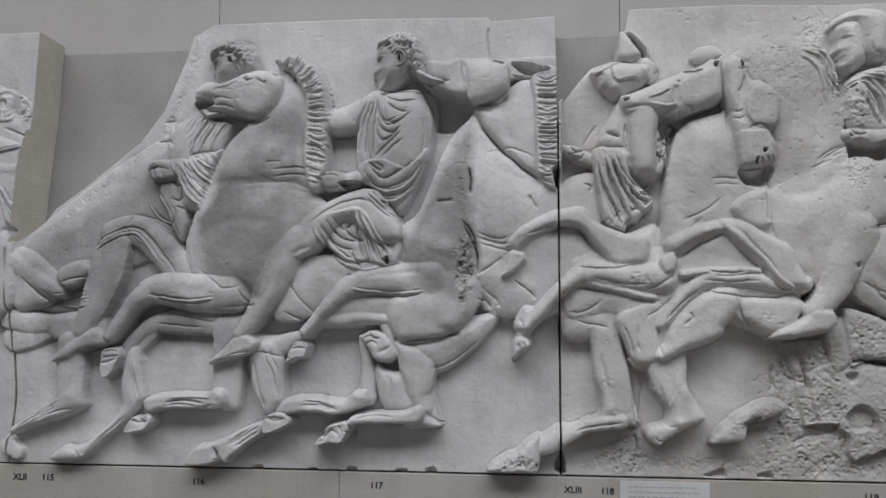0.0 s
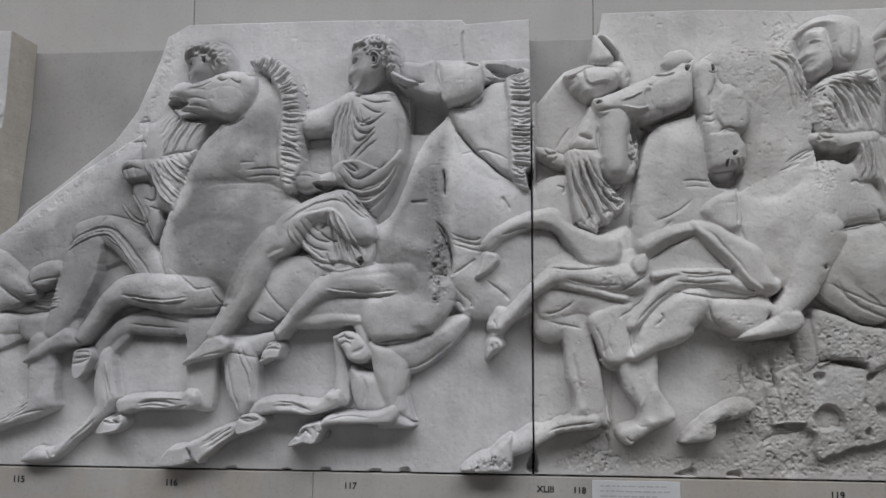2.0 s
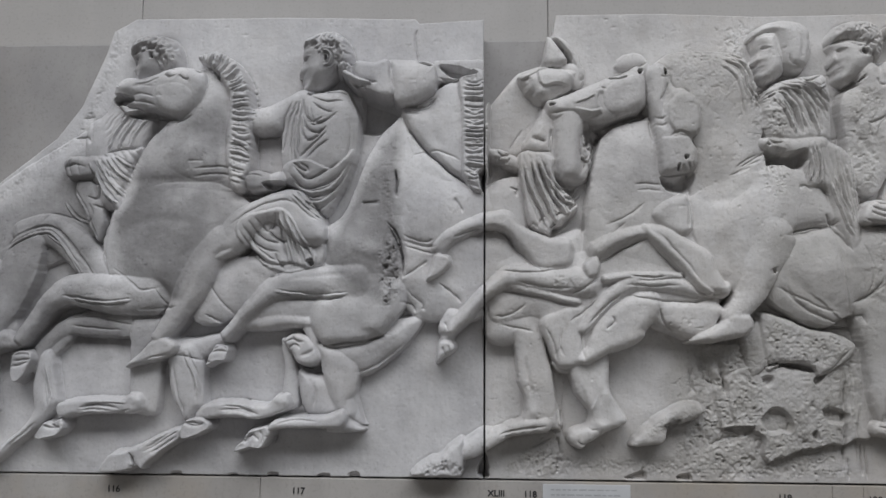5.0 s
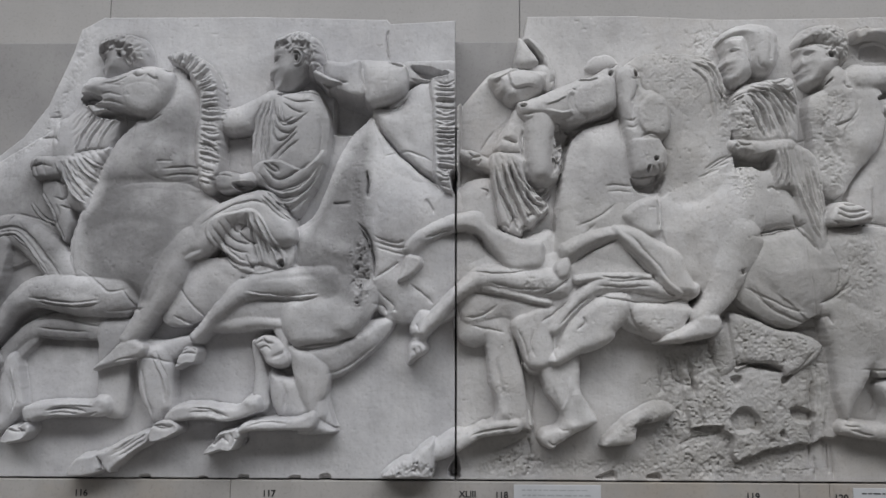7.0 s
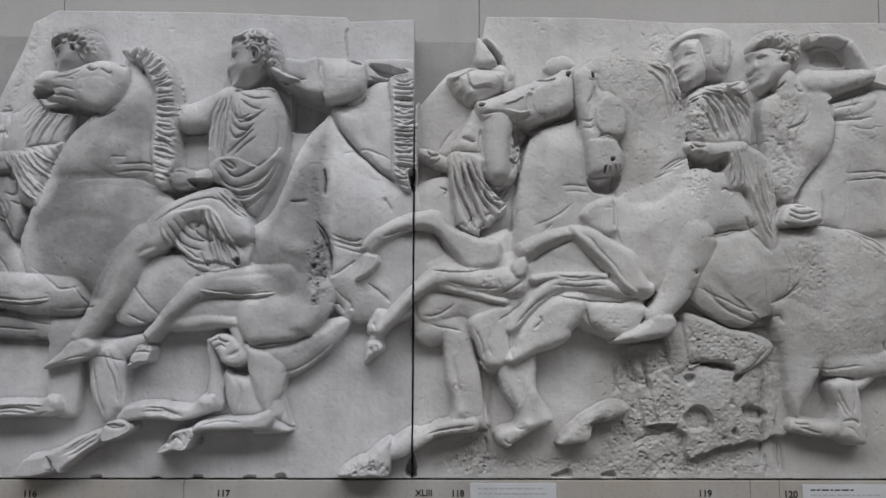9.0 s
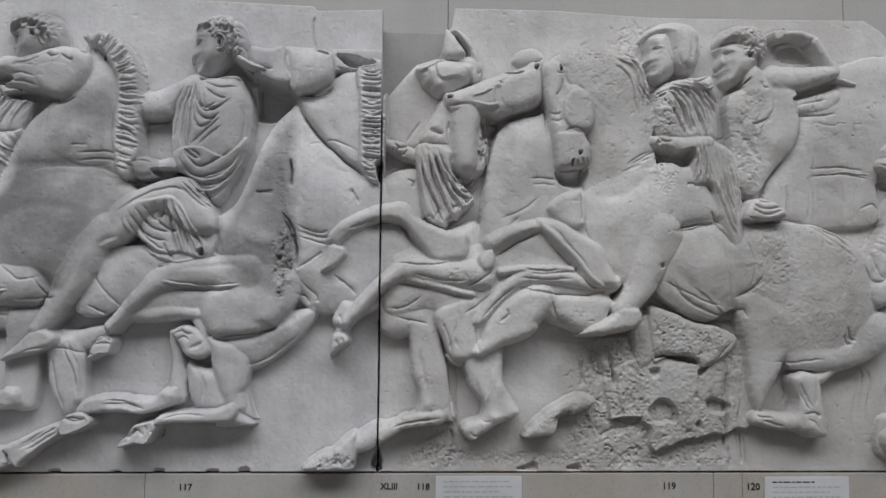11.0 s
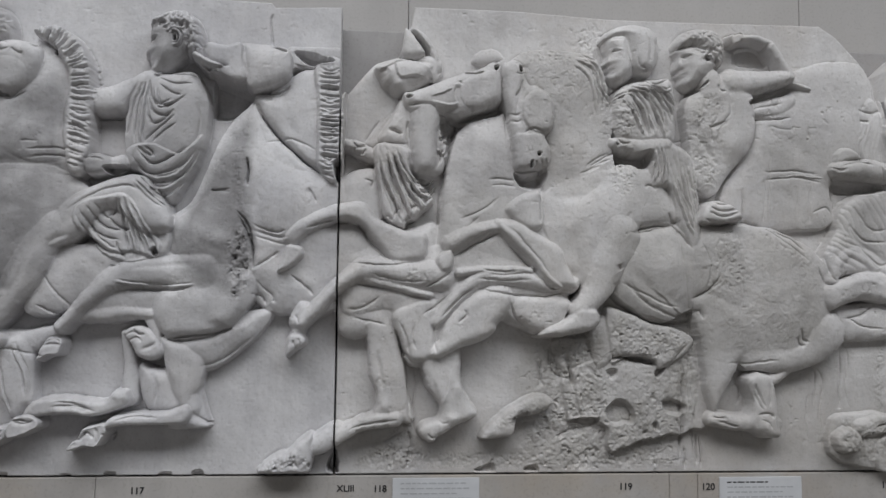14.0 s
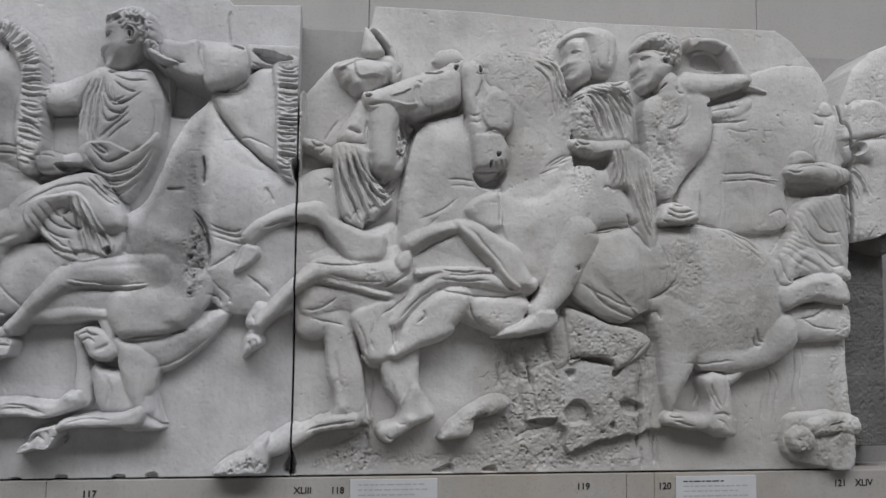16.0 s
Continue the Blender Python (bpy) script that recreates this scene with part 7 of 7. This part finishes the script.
# muzzle and jaw of the first horse, reins and throat
groove([(-0.763, 0.772), (-0.708, 0.768), (-0.668, 0.759), (-0.643, 0.770)], 0.0032, .006)
groove([(-0.681, 0.752), (-0.653, 0.757), (-0.630, 0.768)], 0.0026, .005)
# thigh that runs into the hooded rider's shin, and the stone that ties the broken parts together
form([(0.519, 0.605), (0.617, 0.613), (0.636, 0.508), (0.613, 0.436), (0.553, 0.430), (0.526, 0.495)], .024, .026, 0.070, .018)
form([(0.546, 0.312), (0.585, 0.327), (0.598, 0.253), (0.560, 0.217), (0.536, 0.274)], .014, .010, 0.020, .010)
form([(1.084, 0.104), (1.132, 0.119), (1.212, 0.116), (1.220, 0.037), (1.208, 0.001), (1.129, 0.007), (1.077, 0.036)], .012, .008, 0.020, .010)
worn([(1.084, 0.104), (1.132, 0.119), (1.212, 0.116), (1.220, 0.037), (1.208, 0.001), (1.129, 0.007), (1.077, 0.036)], .0035)
# the helmeted rider's cloak in deep folds below his arm
groove([(0.084, 0.660), (0.100, 0.591), (0.136, 0.514)], 0.0036, .011)
groove([(0.099, 0.665), (0.120, 0.592), (0.154, 0.522)], 0.0038, .012)
groove([(0.115, 0.659), (0.141, 0.590), (0.185, 0.534)], 0.0038, .012)
groove([(0.131, 0.621), (0.163, 0.577), (0.196, 0.568)], 0.0032, .010)
groove([(0.150, 0.612), (0.174, 0.598), (0.202, 0.611)], 0.0028, .009)
groove([(0.148, 0.596), (0.172, 0.580), (0.205, 0.592)], 0.0028, .008)
groove([(0.208, 0.727), (0.204, 0.691), (0.211, 0.643)], 0.0028, .008)
groove([(0.217, 0.722), (0.216, 0.679), (0.204, 0.631)], 0.0026, .007)
groove([(0.089, 0.518), (0.103, 0.530), (0.117, 0.516)], 0.0026, .007)
groove([(0.136, 0.514), (0.149, 0.529), (0.161, 0.522)], 0.0026, .007)
# creases of necks and old cracks
groove([(0.317, 0.610), (0.344, 0.615), (0.376, 0.610)], 0.0028, .004)
groove([(0.322, 0.599), (0.349, 0.602), (0.378, 0.598)], 0.0026, .003)
groove([(0.878, 0.535), (0.920, 0.527), (0.959, 0.506), (1.011, 0.469), (1.040, 0.442)], 0.0020, .005)
groove([(0.956, 0.501), (0.972, 0.481), (0.995, 0.477)], 0.0018, .004)
groove([(0.884, 0.529), (0.889, 0.567), (0.887, 0.609)], 0.0018, .004)
groove([(0.938, 0.634), (0.941, 0.593), (0.934, 0.528)], 0.0018, .003)
groove([(1.012, 0.621), (1.015, 0.581), (1.018, 0.538)], 0.0018, .003)
groove([(1.050, 0.445), (1.060, 0.420), (1.076, 0.401), (1.103, 0.409)], 0.0026, .007)
groove([(1.048, 0.559), (1.081, 0.575), (1.096, 0.555)], 0.0024, .005)
groove([(0.807, 0.515), (0.838, 0.508), (0.872, 0.519)], 0.0018, .003)
groove([(0.248, 0.488), (0.273, 0.511), (0.299, 0.533)], 0.0018, .003)
groove([(0.164, 0.224), (0.170, 0.172), (0.164, 0.115), (0.174, 0.070)], 0.0024, .005)
hollow([(-0.580, 0.854), (-0.573, 0.854), (-0.572, 0.847), (-0.580, 0.847)], .008, 0.0012)
groove([(-0.172, 0.763), (-0.148, 0.718), (-0.101, 0.668), (-0.053, 0.627), (-0.004, 0.600)], 0.0040, .018)
groove([(-0.189, 0.642), (-0.185, 0.614), (-0.186, 0.584)], 0.0026, .010)
groove([(-0.201, 0.521), (-0.186, 0.493), (-0.172, 0.463), (-0.168, 0.437)], 0.0036, .014)
groove([(-0.261, 0.576), (-0.242, 0.574), (-0.220, 0.573)], 0.0022, .005)
hollow([(-0.007, 0.609), (-0.003, 0.638), (0.001, 0.645), (0.002, 0.599)], -.010, 0.0025)
# manes
mane([(-0.619, 0.880), (-0.600, 0.867), (-0.567, 0.850), (-0.547, 0.818), (-0.542, 0.748), (-0.544, 0.685), (-0.542, 0.619)], [(-0.620, 0.906), (-0.578, 0.912), (-0.537, 0.885), (-0.505, 0.833), (-0.496, 0.741), (-0.500, 0.671), (-0.507, 0.614)], 28, 0.0064, 0.0039, 67)
mane([(-0.044, 0.832), (-0.042, 0.760), (-0.040, 0.700), (-0.036, 0.624)], [(0.004, 0.833), (0.006, 0.759), (0.006, 0.699), (0.002, 0.619)], 21, 0.0055, 0.0033, 68)
worn([(-0.632, 0.914), (-0.583, 0.920), (-0.501, 0.837), (-0.493, 0.649), (-0.508, 0.611), (-0.551, 0.612), (-0.560, 0.816), (-0.600, 0.868)], .0042)
worn([(-0.054, 0.852), (0.010, 0.850), (0.008, 0.611), (-0.047, 0.624)], .003)
# cement
worn([(1.223, 0.502), (1.334, 0.543), (1.523, 0.549), (1.499, 0.031), (1.208, 0.035)], 0.0036)
# a darker tone at the broken corner, then patina
stain_tone([(-1.182, 0.504), (-1.063, 0.593), (-0.931, 0.681), (-0.864, 0.654), (-0.857, 0.463), (-1.125, 0.478)], .35)
stain_tone([(-0.751, 0.400), (-0.573, 0.437), (-0.633, 0.276), (-0.746, 0.227), (-0.773, 0.251)], .4)
stain_tone([(-0.523, 0.460), (-0.349, 0.448), (-0.347, 0.326), (-0.520, 0.326)], .4)
stain_tone([(-0.359, 0.350), (-0.165, 0.350), (-0.226, 0.231), (-0.346, 0.230)], .4)
stain_tone([(-1.223, 0.491), (-1.058, 0.477), (-1.053, 0.350), (-1.215, 0.350)], .4)
stain_tone([(0.207, 0.584), (0.363, 0.589), (0.437, 0.495), (0.377, 0.397), (0.221, 0.430)], .3)
stain_tone([(0.041, 0.115), (0.167, 0.115), (0.169, 0.004), (0.044, 0.006)], .4)
stain_tone([(-0.791, 0.425), (-0.812, 0.501), (-0.771, 0.626), (-0.735, 0.728), (-0.632, 0.789), (-0.548, 0.800), (-0.539, 0.635), (-0.499, 0.560), (-0.523, 0.473), (-0.598, 0.437), (-0.634, 0.344), (-0.725, 0.375)], 0.75)
stain_tone([(-0.809, 0.802), (-0.802, 0.846), (-0.633, 0.866), (-0.607, 0.814), (-0.645, 0.771), (-0.762, 0.781)], 0.45)
stain_tone([(-0.349, 0.496), (-0.312, 0.551), (-0.239, 0.680), (-0.180, 0.765), (-0.166, 0.642), (-0.176, 0.519), (-0.189, 0.375), (-0.238, 0.350), (-0.335, 0.424)], 0.68)
stain_tone([(-1.006, 0.528), (-0.830, 0.425), (-0.725, 0.375), (-0.929, 0.275), (-1.052, 0.325), (-1.085, 0.478)], 0.38)
stain_tone([(-0.226, 0.520), (-0.172, 0.519), (-0.165, 0.362), (-0.226, 0.350)], 0.75)
stain_tone([(-0.794, 0.957), (-0.682, 0.960), (-0.666, 0.875), (-0.777, 0.859)], 0.52)
stain_tone([(-0.398, 0.936), (-0.302, 0.941), (-0.287, 0.857), (-0.364, 0.823), (-0.402, 0.847)], 0.52)
stain_tone([(-0.440, 0.810), (-0.277, 0.806), (-0.275, 0.644), (-0.362, 0.539), (-0.475, 0.597), (-0.425, 0.671)], 0.45)
stain_tone([(-0.524, 0.522), (-0.349, 0.521), (-0.348, 0.436), (-0.472, 0.454)], 0.52)
stain_tone([(0.624, 0.524), (0.855, 0.536), (0.827, 0.355), (0.775, 0.330), (0.623, 0.353), (0.573, 0.400)], 0.54)
stain_tone([(0.373, 0.886), (0.574, 0.884), (0.587, 0.608), (0.449, 0.586), (0.387, 0.700)], 0.31)
stain_tone([(0.587, 0.821), (0.716, 0.840), (0.727, 0.701), (0.587, 0.708)], 0.31)
stain_tone([(0.401, 0.278), (0.761, 0.293), (0.777, 0.041), (0.451, -0.000), (0.379, 0.045)], 0.55)
stain_tone([(0.735, 0.956), (0.849, 0.964), (0.900, 0.837), (0.884, 0.657), (0.778, 0.615), (0.742, 0.828)], 0.31)
stain_tone([(0.855, 0.529), (1.066, 0.459), (1.061, 0.283), (0.863, 0.233)], 0.4)
stain_tone([(1.137, 0.123), (1.231, 0.122), (1.229, -0.011), (1.054, -0.008), (1.069, 0.087)], .5)
stain_tone([(0.204, 0.004), (0.214, 0.069), (0.402, 0.161), (0.463, 0.161), (0.451, -0.000)], .35)
stain_tone([(0.587, 0.783), (0.651, 0.786), (0.779, 0.653), (0.763, 0.477), (0.623, 0.487), (0.587, 0.596)], .4)

# the whole surface: a little uneven, chisel and weather
H = softened(H, 1) * (1.1 - 0.2 * np.clip((np.abs(GX) - 0.25) / 0.6, 0, 1))[None, :]
# centuries of knocks: no edge runs quite true, and the arrises are chipped
DRIFT = (0.0006 + 0.0004 * np.clip(GX / 0.02, 0, 1))[None, :] / STEP
COL = np.clip(np.arange(NX)[None, :] + DRIFT * smooth_noise(0.03, 3, 0.5, 15) * 2, 0, NX - 1.001)
ROW = np.clip(np.arange(NZ)[:, None] + DRIFT * smooth_noise(0.03, 3, 0.5, 16) * 2, 0, NZ - 1.001)
C0, R0 = COL.astype(int), ROW.astype(int)
FC, FR = COL - C0, ROW - R0
H = (H[R0, C0] * (1 - FC) + H[R0, C0 + 1] * FC) * (1 - FR) + (H[R0 + 1, C0] * (1 - FC) + H[R0 + 1, C0 + 1] * FC) * FR
ARRIS = np.clip(H - softened(H, 10), 0, 0.003) / 0.003
H -= ARRIS * 0.0022 * np.clip(smooth_noise(0.022, 4, 0.65, 17) - 0.08, 0, 0.5) * np.where(GX > 0, 1.0, 0.6)[None, :] * 2
# crisp arrises: deepen what is finer than a finger's width
H += 0.7 * np.clip(H - softened(H, 4), -0.004, 0.004) + 0.12 * np.clip(H - softened(H, 24), -0.006, 0.006)
H += 0.0013 * WOBBLE + 0.0007 * LUMPS + (0.0002 + 0.0006 * WEAR) * GRIT
# hairline breaks and spalled edges, most on the more weathered second slab
H += 0.0022 * smooth_noise(0.07, 2, 0.4, 14) * np.clip(H / 0.03, 0, 1)
STAIN_TONE = np.clip(STAIN_TONE + WEAR * np.clip(0.15 + 0.5 * LUMPS + 0.3 * GRIT, 0, 0.5), 0, 1)
STAIN_TONE = np.clip(STAIN_TONE * (0.95 + 0.7 * smooth_noise(0.1, 5, 0.6, 18)) + 0.3 * np.clip(smooth_noise(0.06, 5, 0.7, 19) - 0.05, 0, 0.5), 0, 1)
VEINS = smooth_noise(0.11, 5, 0.6, 9)
WHERE = np.clip(2.2 * smooth_noise(0.16, 3, 0.5, 10) + 0.15, 0, 1) * (np.where(GX > 0, 0.1, 0.04)[None, :] + WEAR)
H -= 0.0022 * WHERE * np.clip(1 - np.abs(VEINS) / 0.022, 0, 1) ** 0.7
SPALL = smooth_noise(0.045, 5, 0.62, 11)
H -= 0.0016 * (np.where(GX > 0, 0.12, 0.05)[None, :] + WEAR) * np.clip((SPALL - 0.24) / 0.1, 0, 1) * np.clip(LUMPS + 0.8, 0, 1)
PITS = smooth_noise(0.009, 2, 0.6, 8)
POCKED = np.clip(1.6 * smooth_noise(0.13, 3, 0.55, 20) + 0.25, 0, 1) * np.where(GX > 0, 1.0, 0.3)[None, :]
H -= (0.0022 + 0.0045 * POCKED) * np.clip(PITS - 0.36, 0, 0.4) * np.clip(WOBBLE + 0.5, 0, 1)
# each pit is toned darker by the mask that cuts it
STAIN_TONE = np.clip(STAIN_TONE + 0.9 * POCKED * np.clip(PITS - 0.36, 0, 0.4), 0, 1)


def slab(name, outline, mat, edge_mat, label, proud=0.0, back=BACK - 0.002, chipped=0.002):
    """One slab: the carving within its outline, with its thickness behind."""
    line = np.array(outline, float)
    win = window(line, 0.002)
    x, z = np.meshgrid(GX[win[1]], GZ[win[0]])
    odd = inside(line, win, False)
    keep = odd[:-1, :-1] & odd[1:, :-1] & odd[:-1, 1:] & odd[1:, 1:]
    nz, nx = x.shape
    # the rim follows the outline, with small chips
    pad = np.pad(keep, 1)
    count = pad[:-1, :-1].astype(int) + pad[1:, :-1] + pad[:-1, 1:] + pad[1:, 1:]
    rim = (count > 0) & (count < 4)
    ends = np.roll(line, -1, axis=0)
    px, pz = x[rim], z[rim]
    best, tx, tz = np.full(px.shape, 1e9), px.copy(), pz.copy()
    nx_in, nz_in = np.zeros(px.shape), np.zeros(px.shape)
    turn = 1.0 if np.sum(line[:, 0] * ends[:, 1] - ends[:, 0] * line[:, 1]) > 0 else -1.0
    for (ax, az), (bx, bz) in zip(line, ends):
        dx, dz = bx - ax, bz - az
        t = np.clip(((px - ax) * dx + (pz - az) * dz) / max(dx * dx + dz * dz, 1e-12), 0, 1)
        qx, qz = ax + t * dx, az + t * dz
        d = np.hypot(px - qx, pz - qz)
        near = d < best
        size = math.hypot(dx, dz) * turn
        best[near], tx[near], tz[near] = d[near], qx[near], qz[near]
        nx_in[near], nz_in[near] = -dz / size, dx / size
    chip = chipped * (LUMPS[win][rim] * 0.5 + 0.5)
    x, z = x.copy(), z.copy()
    x[rim], z[rim] = tx + nx_in * chip, tz + nz_in * chip
    relief = H[win].copy()
    relief[rim] -= 0.0015 + 0.5 * chip
    front = np.stack([x.ravel(), (FACE - proud - relief).ravel(), (LEDGE + z).ravel()], axis=1)
    ids = np.arange(nz * nx).reshape(nz, nx)
    quads = np.stack([ids[:-1, :-1], ids[:-1, 1:], ids[1:, 1:], ids[1:, :-1]], axis=-1)[keep]
    core = pad[1:-1, 1:-1]
    off = nz * nx
    sides = []
    for gone, a, b in (
        (core & ~pad[:-2, 1:-1], ids[:-1, :-1], ids[:-1, 1:]),
        (core & ~pad[2:, 1:-1], ids[1:, 1:], ids[1:, :-1]),
        (core & ~pad[1:-1, :-2], ids[1:, :-1], ids[:-1, :-1]),
        (core & ~pad[1:-1, 2:], ids[:-1, 1:], ids[1:, 1:]),
    ):
        a, b = a[gone], b[gone]
        sides.append(np.stack([a + off, b + off, b, a], axis=1))
    sides = np.concatenate(sides)
    rear = front.copy()
    rear[:, 1] = back
    verts = np.concatenate([front, rear])
    faces = np.concatenate([quads, sides])
    used = np.unique(faces)
    renumber = np.zeros(len(verts), int)
    renumber[used] = np.arange(len(used))
    verts, faces = verts[used], renumber[faces]
    mesh = bpy.data.meshes.new(name)
    mesh.vertices.add(len(verts))
    mesh.vertices.foreach_set("co", verts.ravel())
    mesh.loops.add(4 * len(faces))
    mesh.loops.foreach_set("vertex_index", faces.ravel().astype(np.int32))
    mesh.polygons.add(len(faces))
    mesh.polygons.foreach_set("loop_start", np.arange(0, 4 * len(faces), 4, dtype=np.int32))
    mesh.polygons.foreach_set("loop_total", np.full(len(faces), 4, dtype=np.int32))
    mesh.polygons.foreach_set("use_smooth", np.arange(len(faces)) < len(quads))
    mesh.polygons.foreach_set("material_index", (np.arange(len(faces)) >= len(quads)).astype(np.int32))
    mesh.update(calc_edges=True)
    mesh.validate()
    tone = mesh.attributes.new("patina", "FLOAT", "POINT")
    tone.data.foreach_set("value", np.concatenate([STAIN_TONE[win].ravel()] * 2)[used].astype(np.float32))
    mesh.materials.append(mat)
    mesh.materials.append(edge_mat)
    return tagged(new(name, mesh), label, "relief", "carved frieze slabs on the ledge")


slab("relief_slab", [(-1.241, -0.007), (-1.230, 0.144), (-1.249, 0.351), (-1.260, 0.483), (-1.236, 0.504), (-1.187, 0.535), (-1.154, 0.575), (-1.087, 0.622), (-1.019, 0.676), (-0.953, 0.728), (-0.900, 0.801), (-0.875, 0.860), (-0.850, 0.919), (-0.834, 0.972), (-0.784, 1.000), (-0.424, 1.000), (-0.152, 0.993), (-0.143, 0.983), (0.001, 0.991), (0.000, 0.983), (0.001, -0.007)], MARBLE, MARBLE, "pale grey marble slab carved with galloping horses and riders, one top corner broken away", chipped=0.002)
slab("relief_slab", [(0.002, 0.780), (0.002, 0.780), (0.036, 0.825), (0.074, 0.868), (0.128, 0.886), (0.134, 0.936), (0.149, 0.954), (0.157, 0.999), (0.393, 1.000), (0.586, 0.991), (0.853, 0.994), (1.090, 0.999), (1.129, 0.974), (1.184, 0.916), (1.214, 0.870), (1.224, 0.810), (1.248, 0.690), (1.250, 0.439), (1.243, 0.387), (1.242, 0.233), (1.248, 0.141), (1.259, 0.081), (1.255, -0.007), (0.003, -0.007)], MARBLE_WARM, MARBLE_WARM, "weathered marble slab carved with a crowded row of horses and riders")
slab("relief_slab", [(-1.366, 0.999), (-1.214, 0.998), (-1.222, 0.803), (-1.235, 0.668), (-1.248, 0.509), (-1.252, 0.351), (-1.233, 0.144), (-1.243, -0.007), (-1.357, -0.007)], MARBLE, SAWN, "marble relief slab with a brown sawn end", 0.0, chipped=0.0025)
slab("relief_slab", [(1.224, 0.821), (1.261, 0.906), (1.312, 0.953), (1.371, 0.978), (1.448, 0.986), (1.358, 0.962), (1.356, 0.548), (1.355, 0.540), (1.300, 0.512), (1.255, 0.502), (1.254, 0.690)], MARBLE_WARM, MARBLE_WARM, "fragment of a worn marble relief slab with a horse head", 0.0)
fill = slab("cement_fill", [(1.356, 0.552), (1.369, 0.547), (1.313, 0.518), (1.262, 0.509), (1.240, 0.040), (1.353, 0.040)], CEMENT, CEMENT, "rough dark grey cement fill below the broken slab", -0.02)
tagged(fill, "", "filling")


# ---- the ledge with its numbers and cards ----
LEDGE_JOINTS = (-7.000, -3.400, -2.200, -0.474, 0.719, 0.782, 2.400, 4.000, 7.000)
ledge = tagged(boxed("ledge", LEDGE_STONE, -7, 7, 0.03, 0.214, 0.0, LEDGE - 0.052), "plinth of polished beige stone under the slabs", "plinth", kind="structure")
for a, b in zip(LEDGE_JOINTS, LEDGE_JOINTS[1:]):
    boxed("ledge_stone", LEDGE_STONE, a + 0.0003, b - 0.0003, -0.002, 0.214, LEDGE - 0.16, LEDGE - 0.0095, ledge, 0.002)
boxed("plinth_face", LEDGE_STONE, -7, 7, 0.004, 0.0299, 0.12, LEDGE - 0.162, ledge)
boxed("plinth_foot", LEDGE_STONE, -7, 7, -0.03, 0.0299, 0.0, 0.1195, ledge, 0.004)


def lettering(text, x, z, size, mat=INK, width=None):
    curve = bpy.data.curves.new("lettering", "FONT")
    curve.body, curve.size, curve.align_x, curve.align_y, curve.extrude, curve.offset = text, size, "CENTER", "CENTER", 0.0003, 0.0003
    ob = new("numeral", curve)
    ob.data.materials.append(mat)
    ob.matrix_world = pose(x, -0.0028, z, 90, 0, 0)
    return tagged(ob, "black numeral painted on the stone ledge", "numeral", "numerals on the ledge")


lettering("XLII", -1.211, 0.9625, 0.0195)
lettering("115", -1.144, 0.9629, 0.0194)
lettering("116", -0.791, 0.9618, 0.0196)
lettering("117", -0.392, 0.9631, 0.0190)
lettering("XLIII", 0.027, 0.9640, 0.0186)
lettering("118", 0.098, 0.9630, 0.0188)
lettering("119", 0.622, 0.9633, 0.0199)
lettering("120", 0.805, 0.9616, 0.0203)
lettering("121", 1.216, 0.9621, 0.0203)
lettering("XLIV", 1.274, 0.9624, 0.0205)

def label_card(x0, x1, top, words, title):
    """A printed card on the ledge, with rows of unreadable print."""
    card = tagged(new("label_card"), "small pale printed label card fixed to the ledge", "label", "cards on the ledge")
    boxed("card", CARD, x0, x1, -0.0045, -0.0014, top - 0.085, top, card, 0.0006)
    rng = random.Random(words)
    for row in range(7):
        z = top - 0.011 - 0.0105 * row
        x = x0 + 0.017
        end = x1 - 0.02 - rng.uniform(0, 0.03) * (row % 3 == 2) - (0.05 if title and row == 0 else 0)
        while x < end - 0.006:
            w = min(rng.uniform(0.006, 0.017), end - x)
            boxed("line_of_print", INK if title and row == 0 else GREY_INK, x, x + w, -0.0048, -0.0044, z - 0.0014, z + 0.0014, card)
            x += w + 0.0032
    return card


label_card(0.124, 0.306, 0.9851, 4, False)
label_card(0.830, 1.016, 0.9825, 9, True)
